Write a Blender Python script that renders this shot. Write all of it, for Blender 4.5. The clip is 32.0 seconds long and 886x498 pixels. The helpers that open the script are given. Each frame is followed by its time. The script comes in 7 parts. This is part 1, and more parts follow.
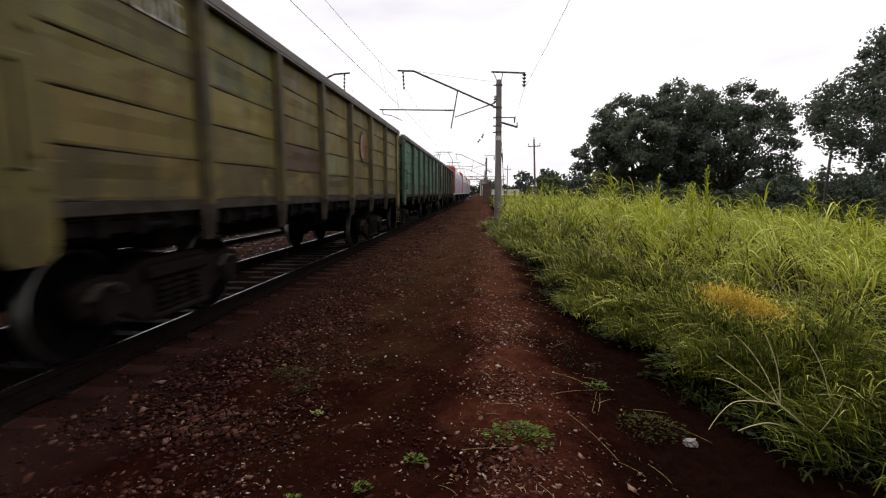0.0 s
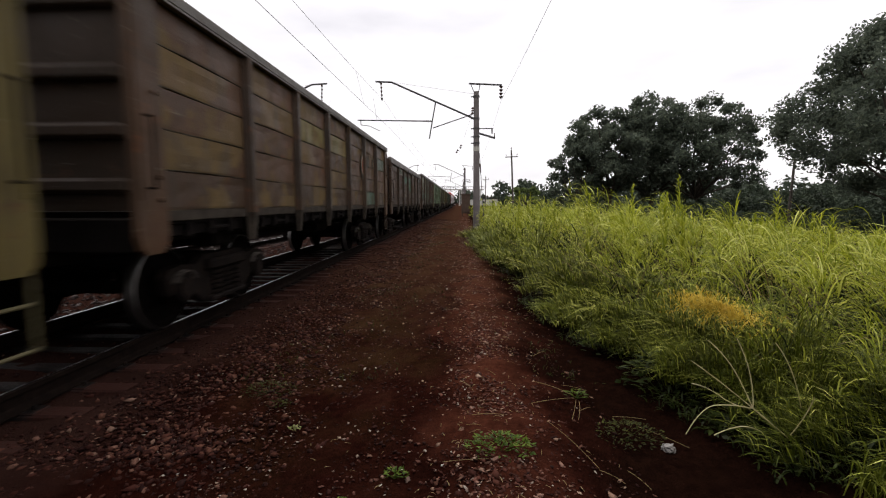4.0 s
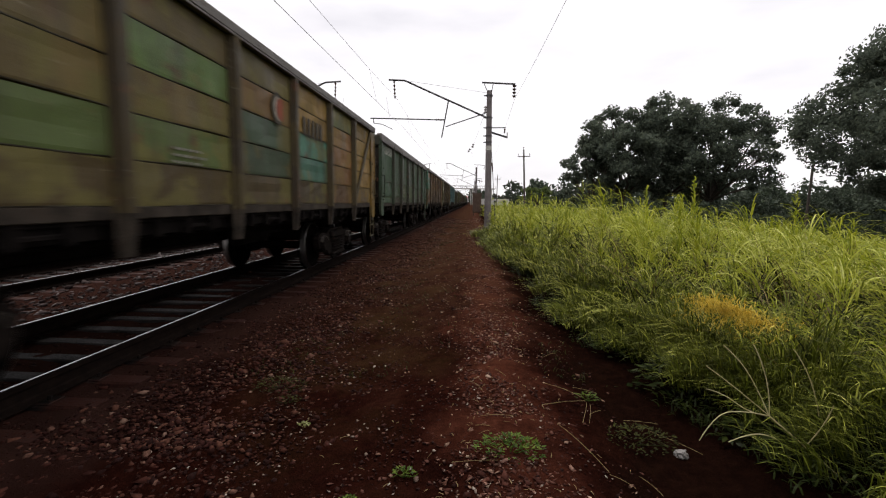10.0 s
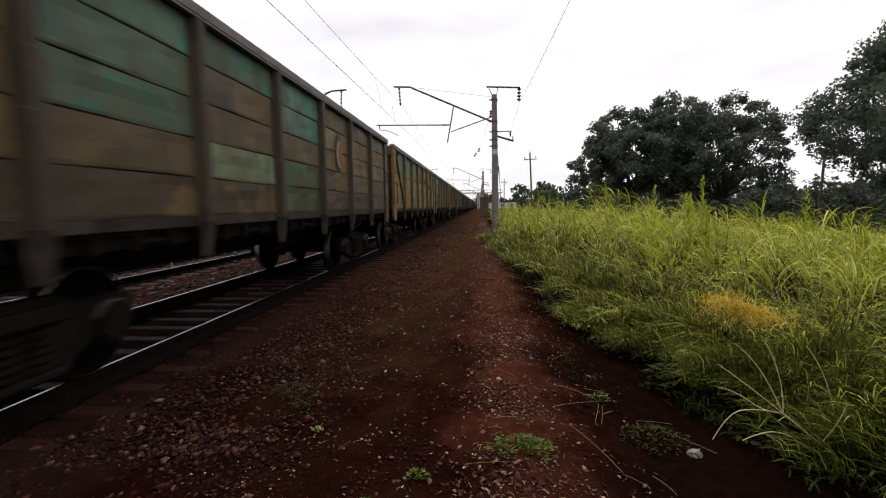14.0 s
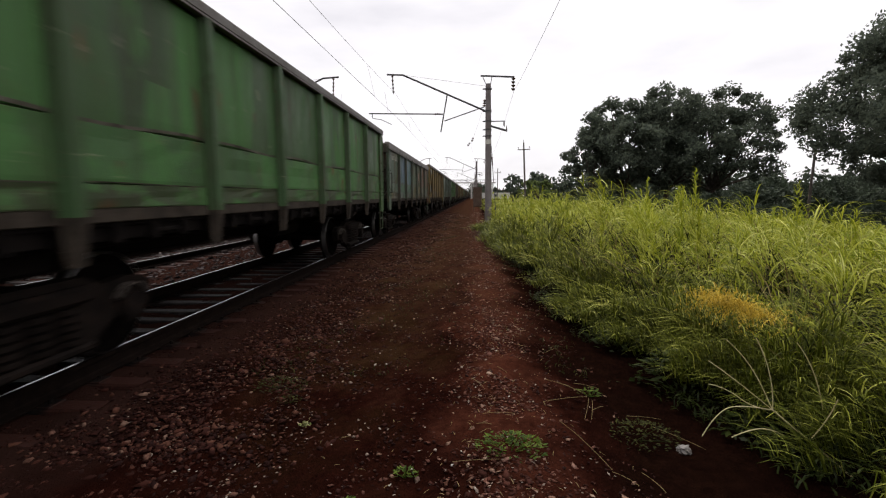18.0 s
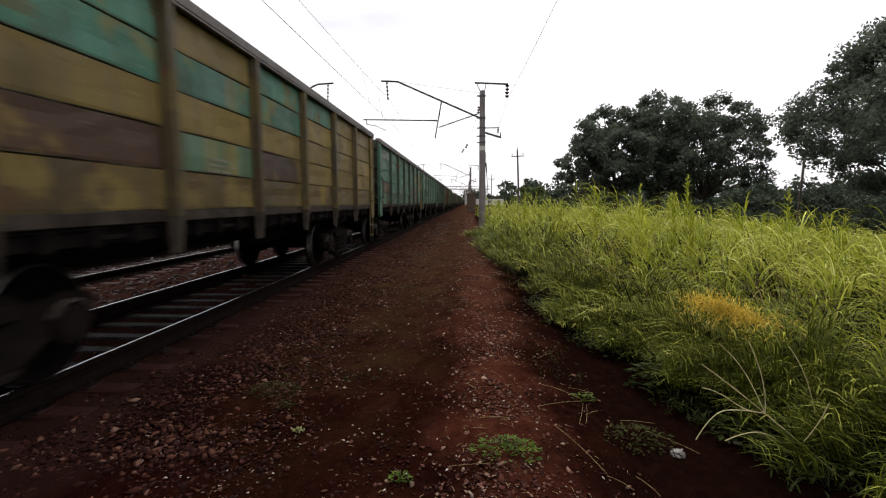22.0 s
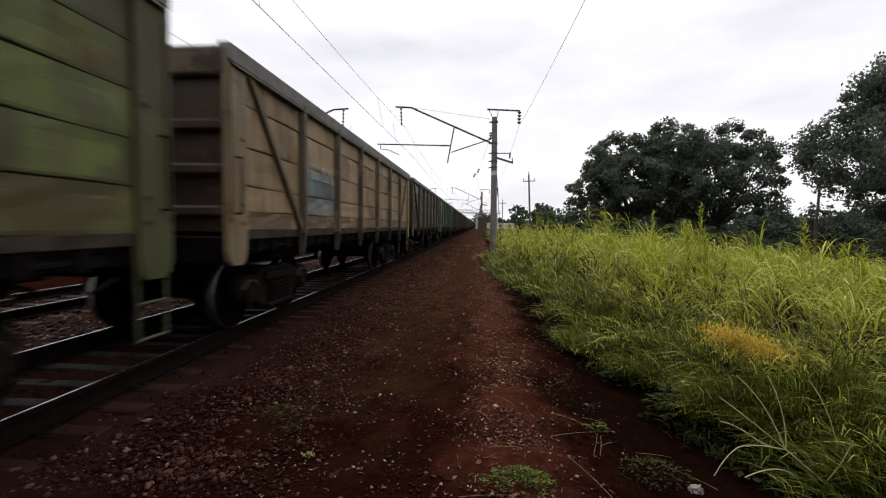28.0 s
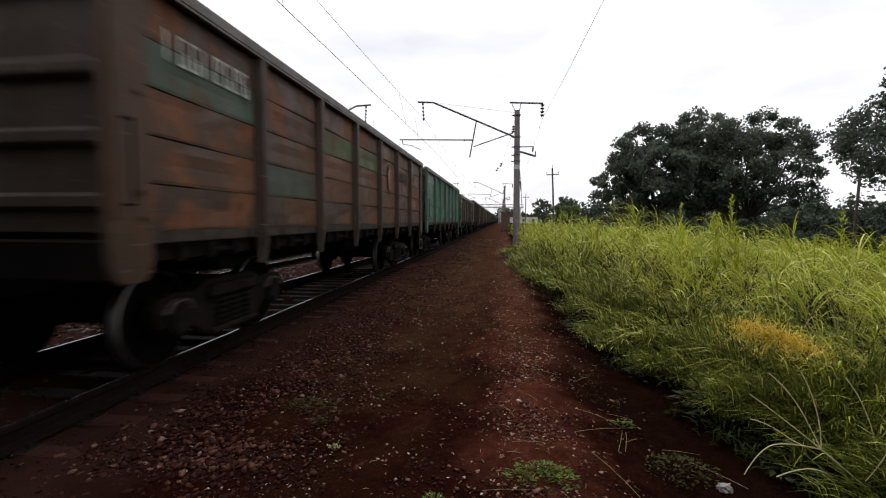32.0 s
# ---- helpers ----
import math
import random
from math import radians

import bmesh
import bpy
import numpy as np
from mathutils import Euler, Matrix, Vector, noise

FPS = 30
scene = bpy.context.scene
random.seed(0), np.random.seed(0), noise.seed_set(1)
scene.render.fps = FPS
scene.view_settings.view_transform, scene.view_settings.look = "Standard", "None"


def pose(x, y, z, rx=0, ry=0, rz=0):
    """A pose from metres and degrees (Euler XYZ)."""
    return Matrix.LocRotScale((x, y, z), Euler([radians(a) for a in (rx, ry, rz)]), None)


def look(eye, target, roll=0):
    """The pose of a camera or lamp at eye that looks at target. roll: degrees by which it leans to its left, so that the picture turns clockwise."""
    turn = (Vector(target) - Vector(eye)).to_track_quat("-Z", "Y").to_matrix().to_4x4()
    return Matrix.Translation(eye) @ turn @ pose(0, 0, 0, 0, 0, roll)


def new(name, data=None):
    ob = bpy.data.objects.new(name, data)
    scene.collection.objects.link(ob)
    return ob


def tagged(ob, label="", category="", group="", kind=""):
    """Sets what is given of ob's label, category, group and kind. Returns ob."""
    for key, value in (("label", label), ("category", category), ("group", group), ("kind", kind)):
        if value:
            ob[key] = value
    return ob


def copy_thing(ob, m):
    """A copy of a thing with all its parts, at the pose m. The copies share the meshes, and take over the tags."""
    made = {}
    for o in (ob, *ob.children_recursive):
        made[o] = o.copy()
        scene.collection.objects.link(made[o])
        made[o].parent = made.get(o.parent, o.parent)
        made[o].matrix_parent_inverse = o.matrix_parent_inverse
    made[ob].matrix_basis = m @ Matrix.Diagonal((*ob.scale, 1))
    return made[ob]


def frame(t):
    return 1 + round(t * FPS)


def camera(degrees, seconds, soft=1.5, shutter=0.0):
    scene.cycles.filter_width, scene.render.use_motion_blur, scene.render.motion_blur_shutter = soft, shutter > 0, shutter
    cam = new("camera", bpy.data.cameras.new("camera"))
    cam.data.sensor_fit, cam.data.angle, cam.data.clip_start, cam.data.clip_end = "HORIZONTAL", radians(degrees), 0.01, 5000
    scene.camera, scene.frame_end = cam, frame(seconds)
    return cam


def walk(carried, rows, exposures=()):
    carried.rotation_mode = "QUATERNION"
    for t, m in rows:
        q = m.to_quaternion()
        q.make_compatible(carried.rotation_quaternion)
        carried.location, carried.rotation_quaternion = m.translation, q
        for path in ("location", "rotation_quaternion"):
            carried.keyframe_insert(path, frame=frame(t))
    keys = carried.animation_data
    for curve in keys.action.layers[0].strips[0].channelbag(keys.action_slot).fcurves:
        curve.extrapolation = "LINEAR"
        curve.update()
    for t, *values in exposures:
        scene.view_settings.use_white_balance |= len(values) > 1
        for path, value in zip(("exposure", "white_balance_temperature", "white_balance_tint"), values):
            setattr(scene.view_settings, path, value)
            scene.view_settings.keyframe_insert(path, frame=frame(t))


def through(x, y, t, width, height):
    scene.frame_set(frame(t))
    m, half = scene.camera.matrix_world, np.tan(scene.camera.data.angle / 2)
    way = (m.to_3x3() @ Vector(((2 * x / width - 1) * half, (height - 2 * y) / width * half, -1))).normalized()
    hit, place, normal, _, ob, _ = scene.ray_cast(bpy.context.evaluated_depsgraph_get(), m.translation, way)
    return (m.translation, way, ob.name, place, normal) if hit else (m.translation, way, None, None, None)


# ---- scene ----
cam = camera(88.34, 32.0, soft=1.15, shutter=0.22)
EYE = 1.436  # above the rail head
ROWS = [  # seconds, yaw, pitch, roll, sway in x, y, z
    (0.0, 4.97, -7.10, -0.04, 0.007, -0.024, -0.006),
    (0.5, 4.57, -7.14, -0.75, 0.003, -0.023, -0.009),
    (1.0, 3.67, -7.06, -0.93, 0.004, -0.014, -0.009),
    (1.5, 2.76, -7.23, -0.62, 0.009, -0.009, -0.008),
    (2.0, 2.33, -7.19, -0.37, 0.008, -0.005, -0.008),
    (2.5, 2.35, -5.93, 0.01, 0.009, -0.009, -0.006),
    (3.0, 1.53, -5.79, 0.18, 0.009, -0.013, -0.006),
    (3.5, 2.38, -5.86, 0.21, 0.008, -0.016, -0.006),
    (5.5, 2.05, -5.69, -0.03, 0.007, -0.024, -0.013),
    (6.0, 2.92, -5.68, -0.28, -0.002, -0.024, -0.012),
    (6.5, 4.14, -5.37, -0.38, -0.010, -0.024, -0.017),
    (7.0, 4.24, -5.14, -0.64, -0.005, -0.017, -0.015),
    (7.5, 2.96, -6.11, -1.19, -0.001, -0.007, -0.011),
    (8.0, 3.51, -6.10, -1.00, 0.001, -0.005, -0.013),
    (8.5, 3.33, -6.20, -1.05, -0.001, -0.001, -0.013),
    (9.0, 3.88, -5.98, -0.94, -0.003, -0.003, -0.012),
    (9.5, 3.86, -6.11, -0.73, -0.003, -0.002, -0.008),
    (10.0, 3.72, -5.98, -0.58, -0.003, -0.002, -0.008),
    (10.5, 3.26, -5.58, -0.10, -0.005, -0.002, -0.006),
    (11.0, 3.98, -5.63, 0.36, -0.005, -0.005, -0.007),
    (11.5, 4.33, -5.21, 1.18, -0.001, -0.011, -0.005),
    (12.0, 3.80, -4.54, 0.23, 0.002, -0.019, -0.003),
    (12.5, 3.40, -4.54, -1.54, -0.003, -0.027, -0.009),
    (13.0, 3.74, -4.34, -0.25, -0.007, -0.034, -0.008),
    (13.5, 4.52, -5.07, 0.41, -0.009, -0.042, -0.014),
    (14.0, 4.63, -5.37, 0.75, -0.001, -0.033, -0.012),
    (14.5, 3.58, -6.57, 0.60, 0.007, -0.018, -0.015),
    (16.5, 2.99, -6.89, -0.66, 0.018, 0.016, -0.005),
    (17.0, 3.09, -6.59, -0.52, 0.020, 0.022, -0.004),
    (17.5, 4.37, -6.40, -0.75, 0.022, 0.023, -0.001),
    (18.0, 3.79, -6.67, 0.31, 0.014, 0.031, 0.010),
    (18.5, 1.98, -6.72, 0.54, 0.013, 0.030, 0.007),
    (19.0, 1.30, -6.31, 1.24, 0.024, 0.022, 0.005),
    (19.5, 0.44, -8.08, 1.89, 0.029, 0.011, -0.001),
    (20.0, 0.87, -7.38, 1.80, 0.017, 0.013, 0.007),
    (20.5, 1.48, -7.41, 0.91, 0.014, 0.013, 0.002),
    (21.0, 0.98, -7.51, -0.02, 0.014, 0.022, -0.004),
    (21.5, 2.44, -6.33, 0.04, 0.014, 0.023, -0.004),
    (22.0, 3.04, -5.90, 0.12, 0.007, 0.024, -0.003),
    (22.5, 4.20, -6.19, -0.35, 0.003, 0.033, -0.001),
    (23.0, 2.23, -7.04, -0.75, -0.004, 0.049, 0.004),
    (23.5, 3.63, -6.86, 0.69, -0.008, 0.047, 0.011),
    (24.0, 4.86, -6.66, -0.24, -0.015, 0.037, 0.010),
    (24.5, 5.35, -6.00, -0.26, -0.023, 0.028, 0.013),
    (25.0, 5.31, -5.42, 0.08, -0.025, 0.024, 0.019),
    (25.5, 5.28, -4.58, -0.54, -0.031, 0.014, 0.018),
    (27.5, 4.27, -2.83, -0.51, -0.019, -0.004, 0.015),
    (28.0, 4.41, -3.00, -0.62, -0.016, -0.002, 0.018),
    (28.5, 4.75, -3.04, 0.21, -0.010, -0.010, 0.020),
    (29.0, 5.08, -3.45, 0.63, -0.010, -0.011, 0.019),
    (29.5, 6.04, -3.13, 0.15, -0.011, -0.013, 0.017),
    (30.0, 6.83, -2.87, -1.16, -0.012, -0.003, 0.010),
    (30.5, 6.95, -3.64, 0.33, -0.017, -0.004, 0.011),
    (31.0, 8.06, -4.08, 0.64, -0.012, -0.001, 0.020),
    (31.5, 7.93, -3.59, 0.67, -0.008, -0.006, 0.021),
    (32.0, 7.25, -3.66, -0.13, -0.010, -0.007, 0.019),
]
walk(cam, [(t, pose(x, y, EYE + z, 90 + pitch, roll, yaw)) for t, yaw, pitch, roll, x, y, z in ROWS],
     [(0.0, 0.18, 6750, 14), (11.0, 0.15, 6750, 14), (14.0, 0.15, 6750, 14), (17.5, 0.13, 6750, 14), (19.5, 0.14, 6750, 14), (21.0, 0.26, 6700, 13), (25.5, 0.26, 6700, 13), (28.0, 0.06, 6600, 13), (32.0, 0.16, 6550, 13)])

# ---- sky, sun and exposure ----
world = bpy.data.worlds.new("overcast_sky")
scene.world = world
world.use_nodes = True
wn, wl = world.node_tree.nodes, world.node_tree.links
wn.clear()
w_out = wn.new("ShaderNodeOutputWorld")
w_bg = wn.new("ShaderNodeBackground")
w_sky = wn.new("ShaderNodeTexSky")
w_sky.sky_type, w_sky.sun_disc = "NISHITA", False
w_sky.sun_elevation, w_sky.sun_rotation = radians(59), radians(-28)
w_co = wn.new("ShaderNodeTexCoord")
w_map = wn.new("ShaderNodeMapping")
w_map.inputs["Scale"].default_value = (1.0, 1.0, 3.2)
w_noise = wn.new("ShaderNodeTexNoise")
w_noise.inputs["Scale"].default_value, w_noise.inputs["Detail"].default_value = 1.9, 6.0
w_noise.inputs["Roughness"].default_value = 0.5
w_ramp = wn.new("ShaderNodeValToRGB")
w_ramp.color_ramp.elements[0].position, w_ramp.color_ramp.elements[0].color = 0.33, (0.83, 0.845, 0.90, 1)
w_ramp.color_ramp.elements[1].position, w_ramp.color_ramp.elements[1].color = 0.50, (1.045, 1.06, 1.10, 1)
w_sep = wn.new("ShaderNodeSeparateXYZ")
w_h = wn.new("ShaderNodeMapRange")
w_h.inputs["From Min"].default_value, w_h.inputs["From Max"].default_value = 0.36, 1.0
w_h.inputs["To Min"].default_value, w_h.inputs["To Max"].default_value = 0.94, 2.1
w_mul = wn.new("ShaderNodeVectorMath")
w_mul.operation = "SCALE"
w_gain = wn.new("ShaderNodeVectorMath")
w_gain.operation, w_gain.inputs["Scale"].default_value = "SCALE", 0.1
w_mix = wn.new("ShaderNodeMix")
w_mix.data_type = "RGBA"
w_mix.inputs["Factor"].default_value = 0.93
wl.new(w_co.outputs["Generated"], w_map.inputs["Vector"])
wl.new(w_map.outputs["Vector"], w_noise.inputs["Vector"])
wl.new(w_noise.outputs["Fac"], w_ramp.inputs["Fac"])
wl.new(w_co.outputs["Generated"], w_sep.inputs["Vector"])
wl.new(w_sep.outputs["Z"], w_h.inputs["Value"])
wl.new(w_ramp.outputs["Color"], w_mul.inputs[0])
wl.new(w_h.outputs["Result"], w_mul.inputs["Scale"])
wl.new(w_sky.outputs["Color"], w_gain.inputs[0])
wl.new(w_gain.outputs["Vector"], w_mix.inputs["A"])
wl.new(w_mul.outputs["Vector"], w_mix.inputs["B"])
wl.new(w_mix.outputs["Result"], w_bg.inputs["Color"])
wl.new(w_bg.outputs["Background"], w_out.inputs["Surface"])
sun = new("sun", bpy.data.lights.new("sun", "SUN"))
sun.data.energy, sun.data.angle, sun.data.color = 1.5, radians(30), (1.0, 0.93, 0.83)
sun.matrix_world = look((-14, 26, 50), (0, 0, 0))

# ---- materials ----


class Mat:
    """A node material with a few short ways to add nodes."""

    def __init__(self, name, rough=0.7, metal=0.0, gloss=0.12):
        self.m = bpy.data.materials.new(name)
        self.m.use_nodes = True
        self.n, self.l = self.m.node_tree.nodes, self.m.node_tree.links
        self.b = self.n["Principled BSDF"]
        self.b.inputs["Roughness"].default_value, self.b.inputs["Metallic"].default_value = rough, metal
        self.b.inputs["Specular IOR Level"].default_value = gloss
        self.co = self.n.new("ShaderNodeTexCoord")
        self.info = self.n.new("ShaderNodeObjectInfo")

    def put(self, socket, value):
        if isinstance(value, bpy.types.NodeSocket):
            self.l.new(value, socket)
        elif isinstance(value, (tuple, list)) and len(value) == 3 and socket.type == "RGBA":
            socket.default_value = (*value, 1)
        else:
            socket.default_value = value

    def coords(self, scale=(1, 1, 1), kind="Object", shift=False):
        mp = self.n.new("ShaderNodeMapping")
        mp.inputs["Scale"].default_value = scale
        self.l.new(self.co.outputs[kind], mp.inputs["Vector"])
        if shift:
            k = self.n.new("ShaderNodeVectorMath")
            k.operation, k.inputs[1].default_value = "MULTIPLY", (37.0, 91.0, 53.0)
            self.l.new(self.info.outputs["Random"], k.inputs[0])
            self.l.new(k.outputs[0], mp.inputs["Location"])
        return mp.outputs["Vector"]

    def noise(self, vec, scale, detail=4.0, rough=0.55):
        t = self.n.new("ShaderNodeTexNoise")
        t.inputs["Scale"].default_value, t.inputs["Detail"].default_value, t.inputs["Roughness"].default_value = scale, detail, rough
        self.l.new(vec, t.inputs["Vector"])
        return t.outputs["Fac"]

    def range(self, value, a, b, lo=0.0, hi=1.0):
        t = self.n.new("ShaderNodeMapRange")
        for key, v in (("From Min", a), ("From Max", b), ("To Min", lo), ("To Max", hi)):
            t.inputs[key].default_value = v
        self.l.new(value, t.inputs["Value"])
        return t.outputs["Result"]

    def mix(self, fac, a, b, how="MIX"):
        t = self.n.new("ShaderNodeMix")
        t.data_type, t.blend_type = "RGBA", how
        self.put(t.inputs["Factor"], fac)
        self.put(t.inputs["A"], a)
        self.put(t.inputs["B"], b)
        return t.outputs["Result"]

    def math(self, how, a, b):
        t = self.n.new("ShaderNodeMath")
        t.operation = how
        self.put(t.inputs[0], a)
        self.put(t.inputs[1], b)
        return t.outputs[0]

    def bump(self, height, strength=0.3, distance=0.01):
        t = self.n.new("ShaderNodeBump")
        t.inputs["Strength"].default_value, t.inputs["Distance"].default_value = strength, distance
        self.l.new(height, t.inputs["Height"])
        self.l.new(t.outputs["Normal"], self.b.inputs["Normal"])

    def color(self, value):
        self.put(self.b.inputs["Base Color"], value)
        return self

    def rough(self, value):
        self.put(self.b.inputs["Roughness"], value)
        return self


def surface(name, a, b, scale=6.0, rough=0.7, metal=0.0, bump=0.25, fine=40.0, spots=None, shift=False, kind="Object", dist=0.01, gloss=0.12):
    """Two tones in blotches with a fine grain over them; spots: a third tone in scattered patches."""
    m = Mat(name, rough, metal, gloss)
    v = m.coords(kind=kind, shift=shift)
    big, small = m.noise(v, scale), m.noise(v, fine, 3.0, 0.65)
    col = m.mix(m.range(big, 0.35, 0.65), a, b)
    col = m.mix(m.range(small, 0.3, 0.75, 0.0, 0.45), col, tuple(c * 0.45 for c in a))
    if spots:
        col = m.mix(m.range(m.noise(v, scale * 2.7, 5.0, 0.7), 0.56, 0.68), col, spots)
    m.color(col)
    m.rough(m.range(small, 0.3, 0.7, max(rough - 0.12, 0.05), min(rough + 0.12, 1.0)))
    m.bump(small, bump, dist)
    return m.m


def paint_material(name):
    """Old wagon paint: the object's colour, touched up in patches, worn through to an older coat and to rust, scuffed, with soot running down."""
    m = Mat(name, 0.6, 0.0, 0.2)
    v = m.coords(shift=True)
    streak, drag = m.coords((2.2, 2.2, 0.30), shift=True), m.coords((1.0, 0.7, 5.0), shift=True)
    older = m.n.new("ShaderNodeAttribute")
    older.attribute_type, older.attribute_name = "OBJECT", "older_coat"
    worn, blot = m.noise(v, 1.6, 8.0, 0.66), m.noise(v, 0.55, 4.0, 0.6)
    col = m.mix(m.range(blot, 0.42, 0.64, 0.0, 0.34), m.info.outputs["Color"], m.mix(1.0, m.info.outputs["Color"], (0.42, 0.44, 0.50), "MULTIPLY"))
    patch = m.n.new("ShaderNodeTexVoronoi")
    patch.distance, patch.inputs["Scale"].default_value = "CHEBYCHEV", 1.15
    m.l.new(v, patch.inputs["Vector"])
    tint = m.n.new("ShaderNodeSeparateColor")
    m.l.new(patch.outputs["Color"], tint.inputs[0])
    col = m.mix(m.range(tint.outputs[0], 0.70, 0.72, 0.0, 0.62), col, older.outputs["Color"])
    col = m.mix(m.range(tint.outputs[1], 0.80, 0.82, 0.0, 0.35), col, (0.02, 0.016, 0.011))
    col = m.mix(m.range(worn, 0.525, 0.575, 0.0, 0.85), col, older.outputs["Color"])
    rust = m.mix(m.range(m.noise(v, 9.0), 0.35, 0.7), (0.13, 0.045, 0.015), (0.032, 0.016, 0.010))
    col = m.mix(m.range(m.noise(v, 3.0, 9.0, 0.74), 0.585, 0.65, 0.0, 0.85), col, rust)
    scuff = m.noise(drag, 5.0, 6.0, 0.7)
    col = m.mix(m.range(scuff, 0.62, 0.72, 0.0, 0.38), col, (0.30, 0.27, 0.20))
    soot = m.noise(streak, 3.0, 6.0, 0.64)
    col = m.mix(m.range(soot, 0.46, 0.72, 0.0, 0.62), col, (0.026, 0.018, 0.012))
    grain = m.noise(v, 45.0, 3.0, 0.6)
    col = m.mix(m.range(grain, 0.35, 0.75, 0.0, 0.25), col, (0.035, 0.025, 0.017))
    m.color(col)
    m.rough(m.range(worn, 0.4, 0.65, 0.45, 0.8))
    m.bump(m.math("ADD", grain, m.math("MULTIPLY", worn, 2.0)), 0.35, 0.008)
    return m.m


PAINT = paint_material("wagon_paint")
# Near-black for underframe and wheels: soot plus the shade below put into colour.
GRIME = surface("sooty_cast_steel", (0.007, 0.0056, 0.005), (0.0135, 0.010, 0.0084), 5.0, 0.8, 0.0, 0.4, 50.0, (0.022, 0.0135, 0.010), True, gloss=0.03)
BLACK = surface("shaded_underframe", (0.0058, 0.0048, 0.0044), (0.0108, 0.0086, 0.0076), 4.0, 0.9, 0.0, 0.3, 40.0, gloss=0.03)
CHORD = surface("weathered_steel_edge", (0.10, 0.09, 0.08), (0.15, 0.14, 0.13), 4.0, 0.55, 0.3, 0.25, 60.0, (0.07, 0.045, 0.03), True)
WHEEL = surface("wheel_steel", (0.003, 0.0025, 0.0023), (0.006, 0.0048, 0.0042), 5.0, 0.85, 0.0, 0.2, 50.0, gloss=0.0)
TREAD = surface("polished_tread", (0.14, 0.13, 0.125), (0.2, 0.19, 0.18), 6.0, 0.45, 1.0, 0.05, 80.0)
RAIL_TOP = surface("polished_rail_head", (0.40, 0.40, 0.41), (0.50, 0.50, 0.50), 5.0, 0.25, 1.0, 0.05, 70.0, kind="Object")
RAIL = surface("rusty_rail", (0.006, 0.0042, 0.0036), (0.012, 0.008, 0.0064), 9.0, 0.85, 0.0, 0.3, 60.0, gloss=0.01)


def sleeper_material():
    """Oily concrete whose ends are covered with red earth."""
    m = Mat("oily_concrete", 0.55, 0.0, 0.05)
    v, own = m.coords(shift=True), m.coords()
    sep = m.n.new("ShaderNodeSeparateXYZ")
    m.l.new(own, sep.inputs[0])
    blot, fine = m.noise(v, 4.0, 5.0, 0.65), m.noise(v, 50.0, 3.0, 0.65)
    col = m.mix(m.range(blot, 0.35, 0.68), (0.005, 0.0038, 0.0035), (0.024, 0.0195, 0.018))
    earth = m.range(m.math("ADD", m.math("ABSOLUTE", sep.outputs["X"], 0.0), m.range(blot, 0.3, 0.7, -0.15, 0.15)), 0.82, 1.02)
    col = m.mix(earth, col, m.mix(m.range(fine, 0.35, 0.7), (0.014, 0.0052, 0.0038), (0.040, 0.0160, 0.0120)))
    m.color(col)
    m.rough(m.range(fine, 0.3, 0.7, 0.5, 0.85))
    m.bump(fine, 0.4, 0.01)
    return m.m


SLEEPER = sleeper_material()
STENCIL = surface("stencil_white", (0.46, 0.45, 0.40), (0.32, 0.31, 0.27), 14.0, 0.6, 0.0, 0.1, 60.0, (0.12, 0.11, 0.085), True)
STENCIL_DARK = surface("stencil_dark", (0.035, 0.03, 0.022), (0.06, 0.05, 0.035), 14.0, 0.6, 0.0, 0.1, 60.0, None, True)
MARK_RED = surface("mark_red", (0.24, 0.05, 0.025), (0.17, 0.055, 0.03), 8.0, 0.6, 0.0, 0.1, 60.0, (0.15, 0.06, 0.03), True)
POLE = surface("spun_concrete", (0.125, 0.108, 0.105), (0.175, 0.155, 0.15), 2.5, 0.8, 0.0, 0.35, 45.0, (0.08, 0.07, 0.066))
IRON = surface("dark_galvanised_steel", (0.055, 0.055, 0.058), (0.09, 0.088, 0.085), 6.0, 0.55, 0.5, 0.2, 50.0, (0.07, 0.045, 0.03))
# Pale grey: the sky's glare over thin wires is put into the colour.
WIRE = surface("pale_glare_wire", (0.24, 0.24, 0.25), (0.32, 0.315, 0.31), 8.0, 0.5, 0.6, 0.1, 50.0)
PORCELAIN = surface("brown_porcelain", (0.05, 0.03, 0.025), (0.075, 0.045, 0.035), 6.0, 0.2, 0.0, 0.05, 40.0)
WOOD = surface("tarred_wood", (0.07, 0.058, 0.048), (0.115, 0.10, 0.088), 3.0, 0.85, 0.0, 0.4, 30.0)

# ---- small builders ----


def mesh_of(name, verts, faces, mats=(), index=None, smooth=False):
    me = bpy.data.meshes.new(name)
    me.from_pydata([tuple(v) for v in verts], [], [tuple(f) for f in faces])
    for m in mats:
        me.materials.append(m)
    if index is not None:
        me.polygons.foreach_set("material_index", index)
    if smooth:
        me.polygons.foreach_set("use_smooth", [True] * len(me.polygons))
    me.update()
    return me


def mesh_np(name, verts, faces, mat, smooth=False):
    """A large mesh of triangles or quads from arrays."""
    me = bpy.data.meshes.new(name)
    n = faces.shape[1]
    me.vertices.add(len(verts))
    me.vertices.foreach_set("co", np.asarray(verts, np.float32).ravel())
    me.loops.add(faces.size)
    me.loops.foreach_set("vertex_index", np.asarray(faces, np.int32).ravel())
    me.polygons.add(len(faces))
    me.polygons.foreach_set("loop_start", np.arange(0, faces.size, n, dtype=np.int32))
    me.materials.append(mat)
    if smooth:
        me.polygons.foreach_set("use_smooth", np.ones(len(faces), bool))
    me.update(calc_edges=True)
    return me


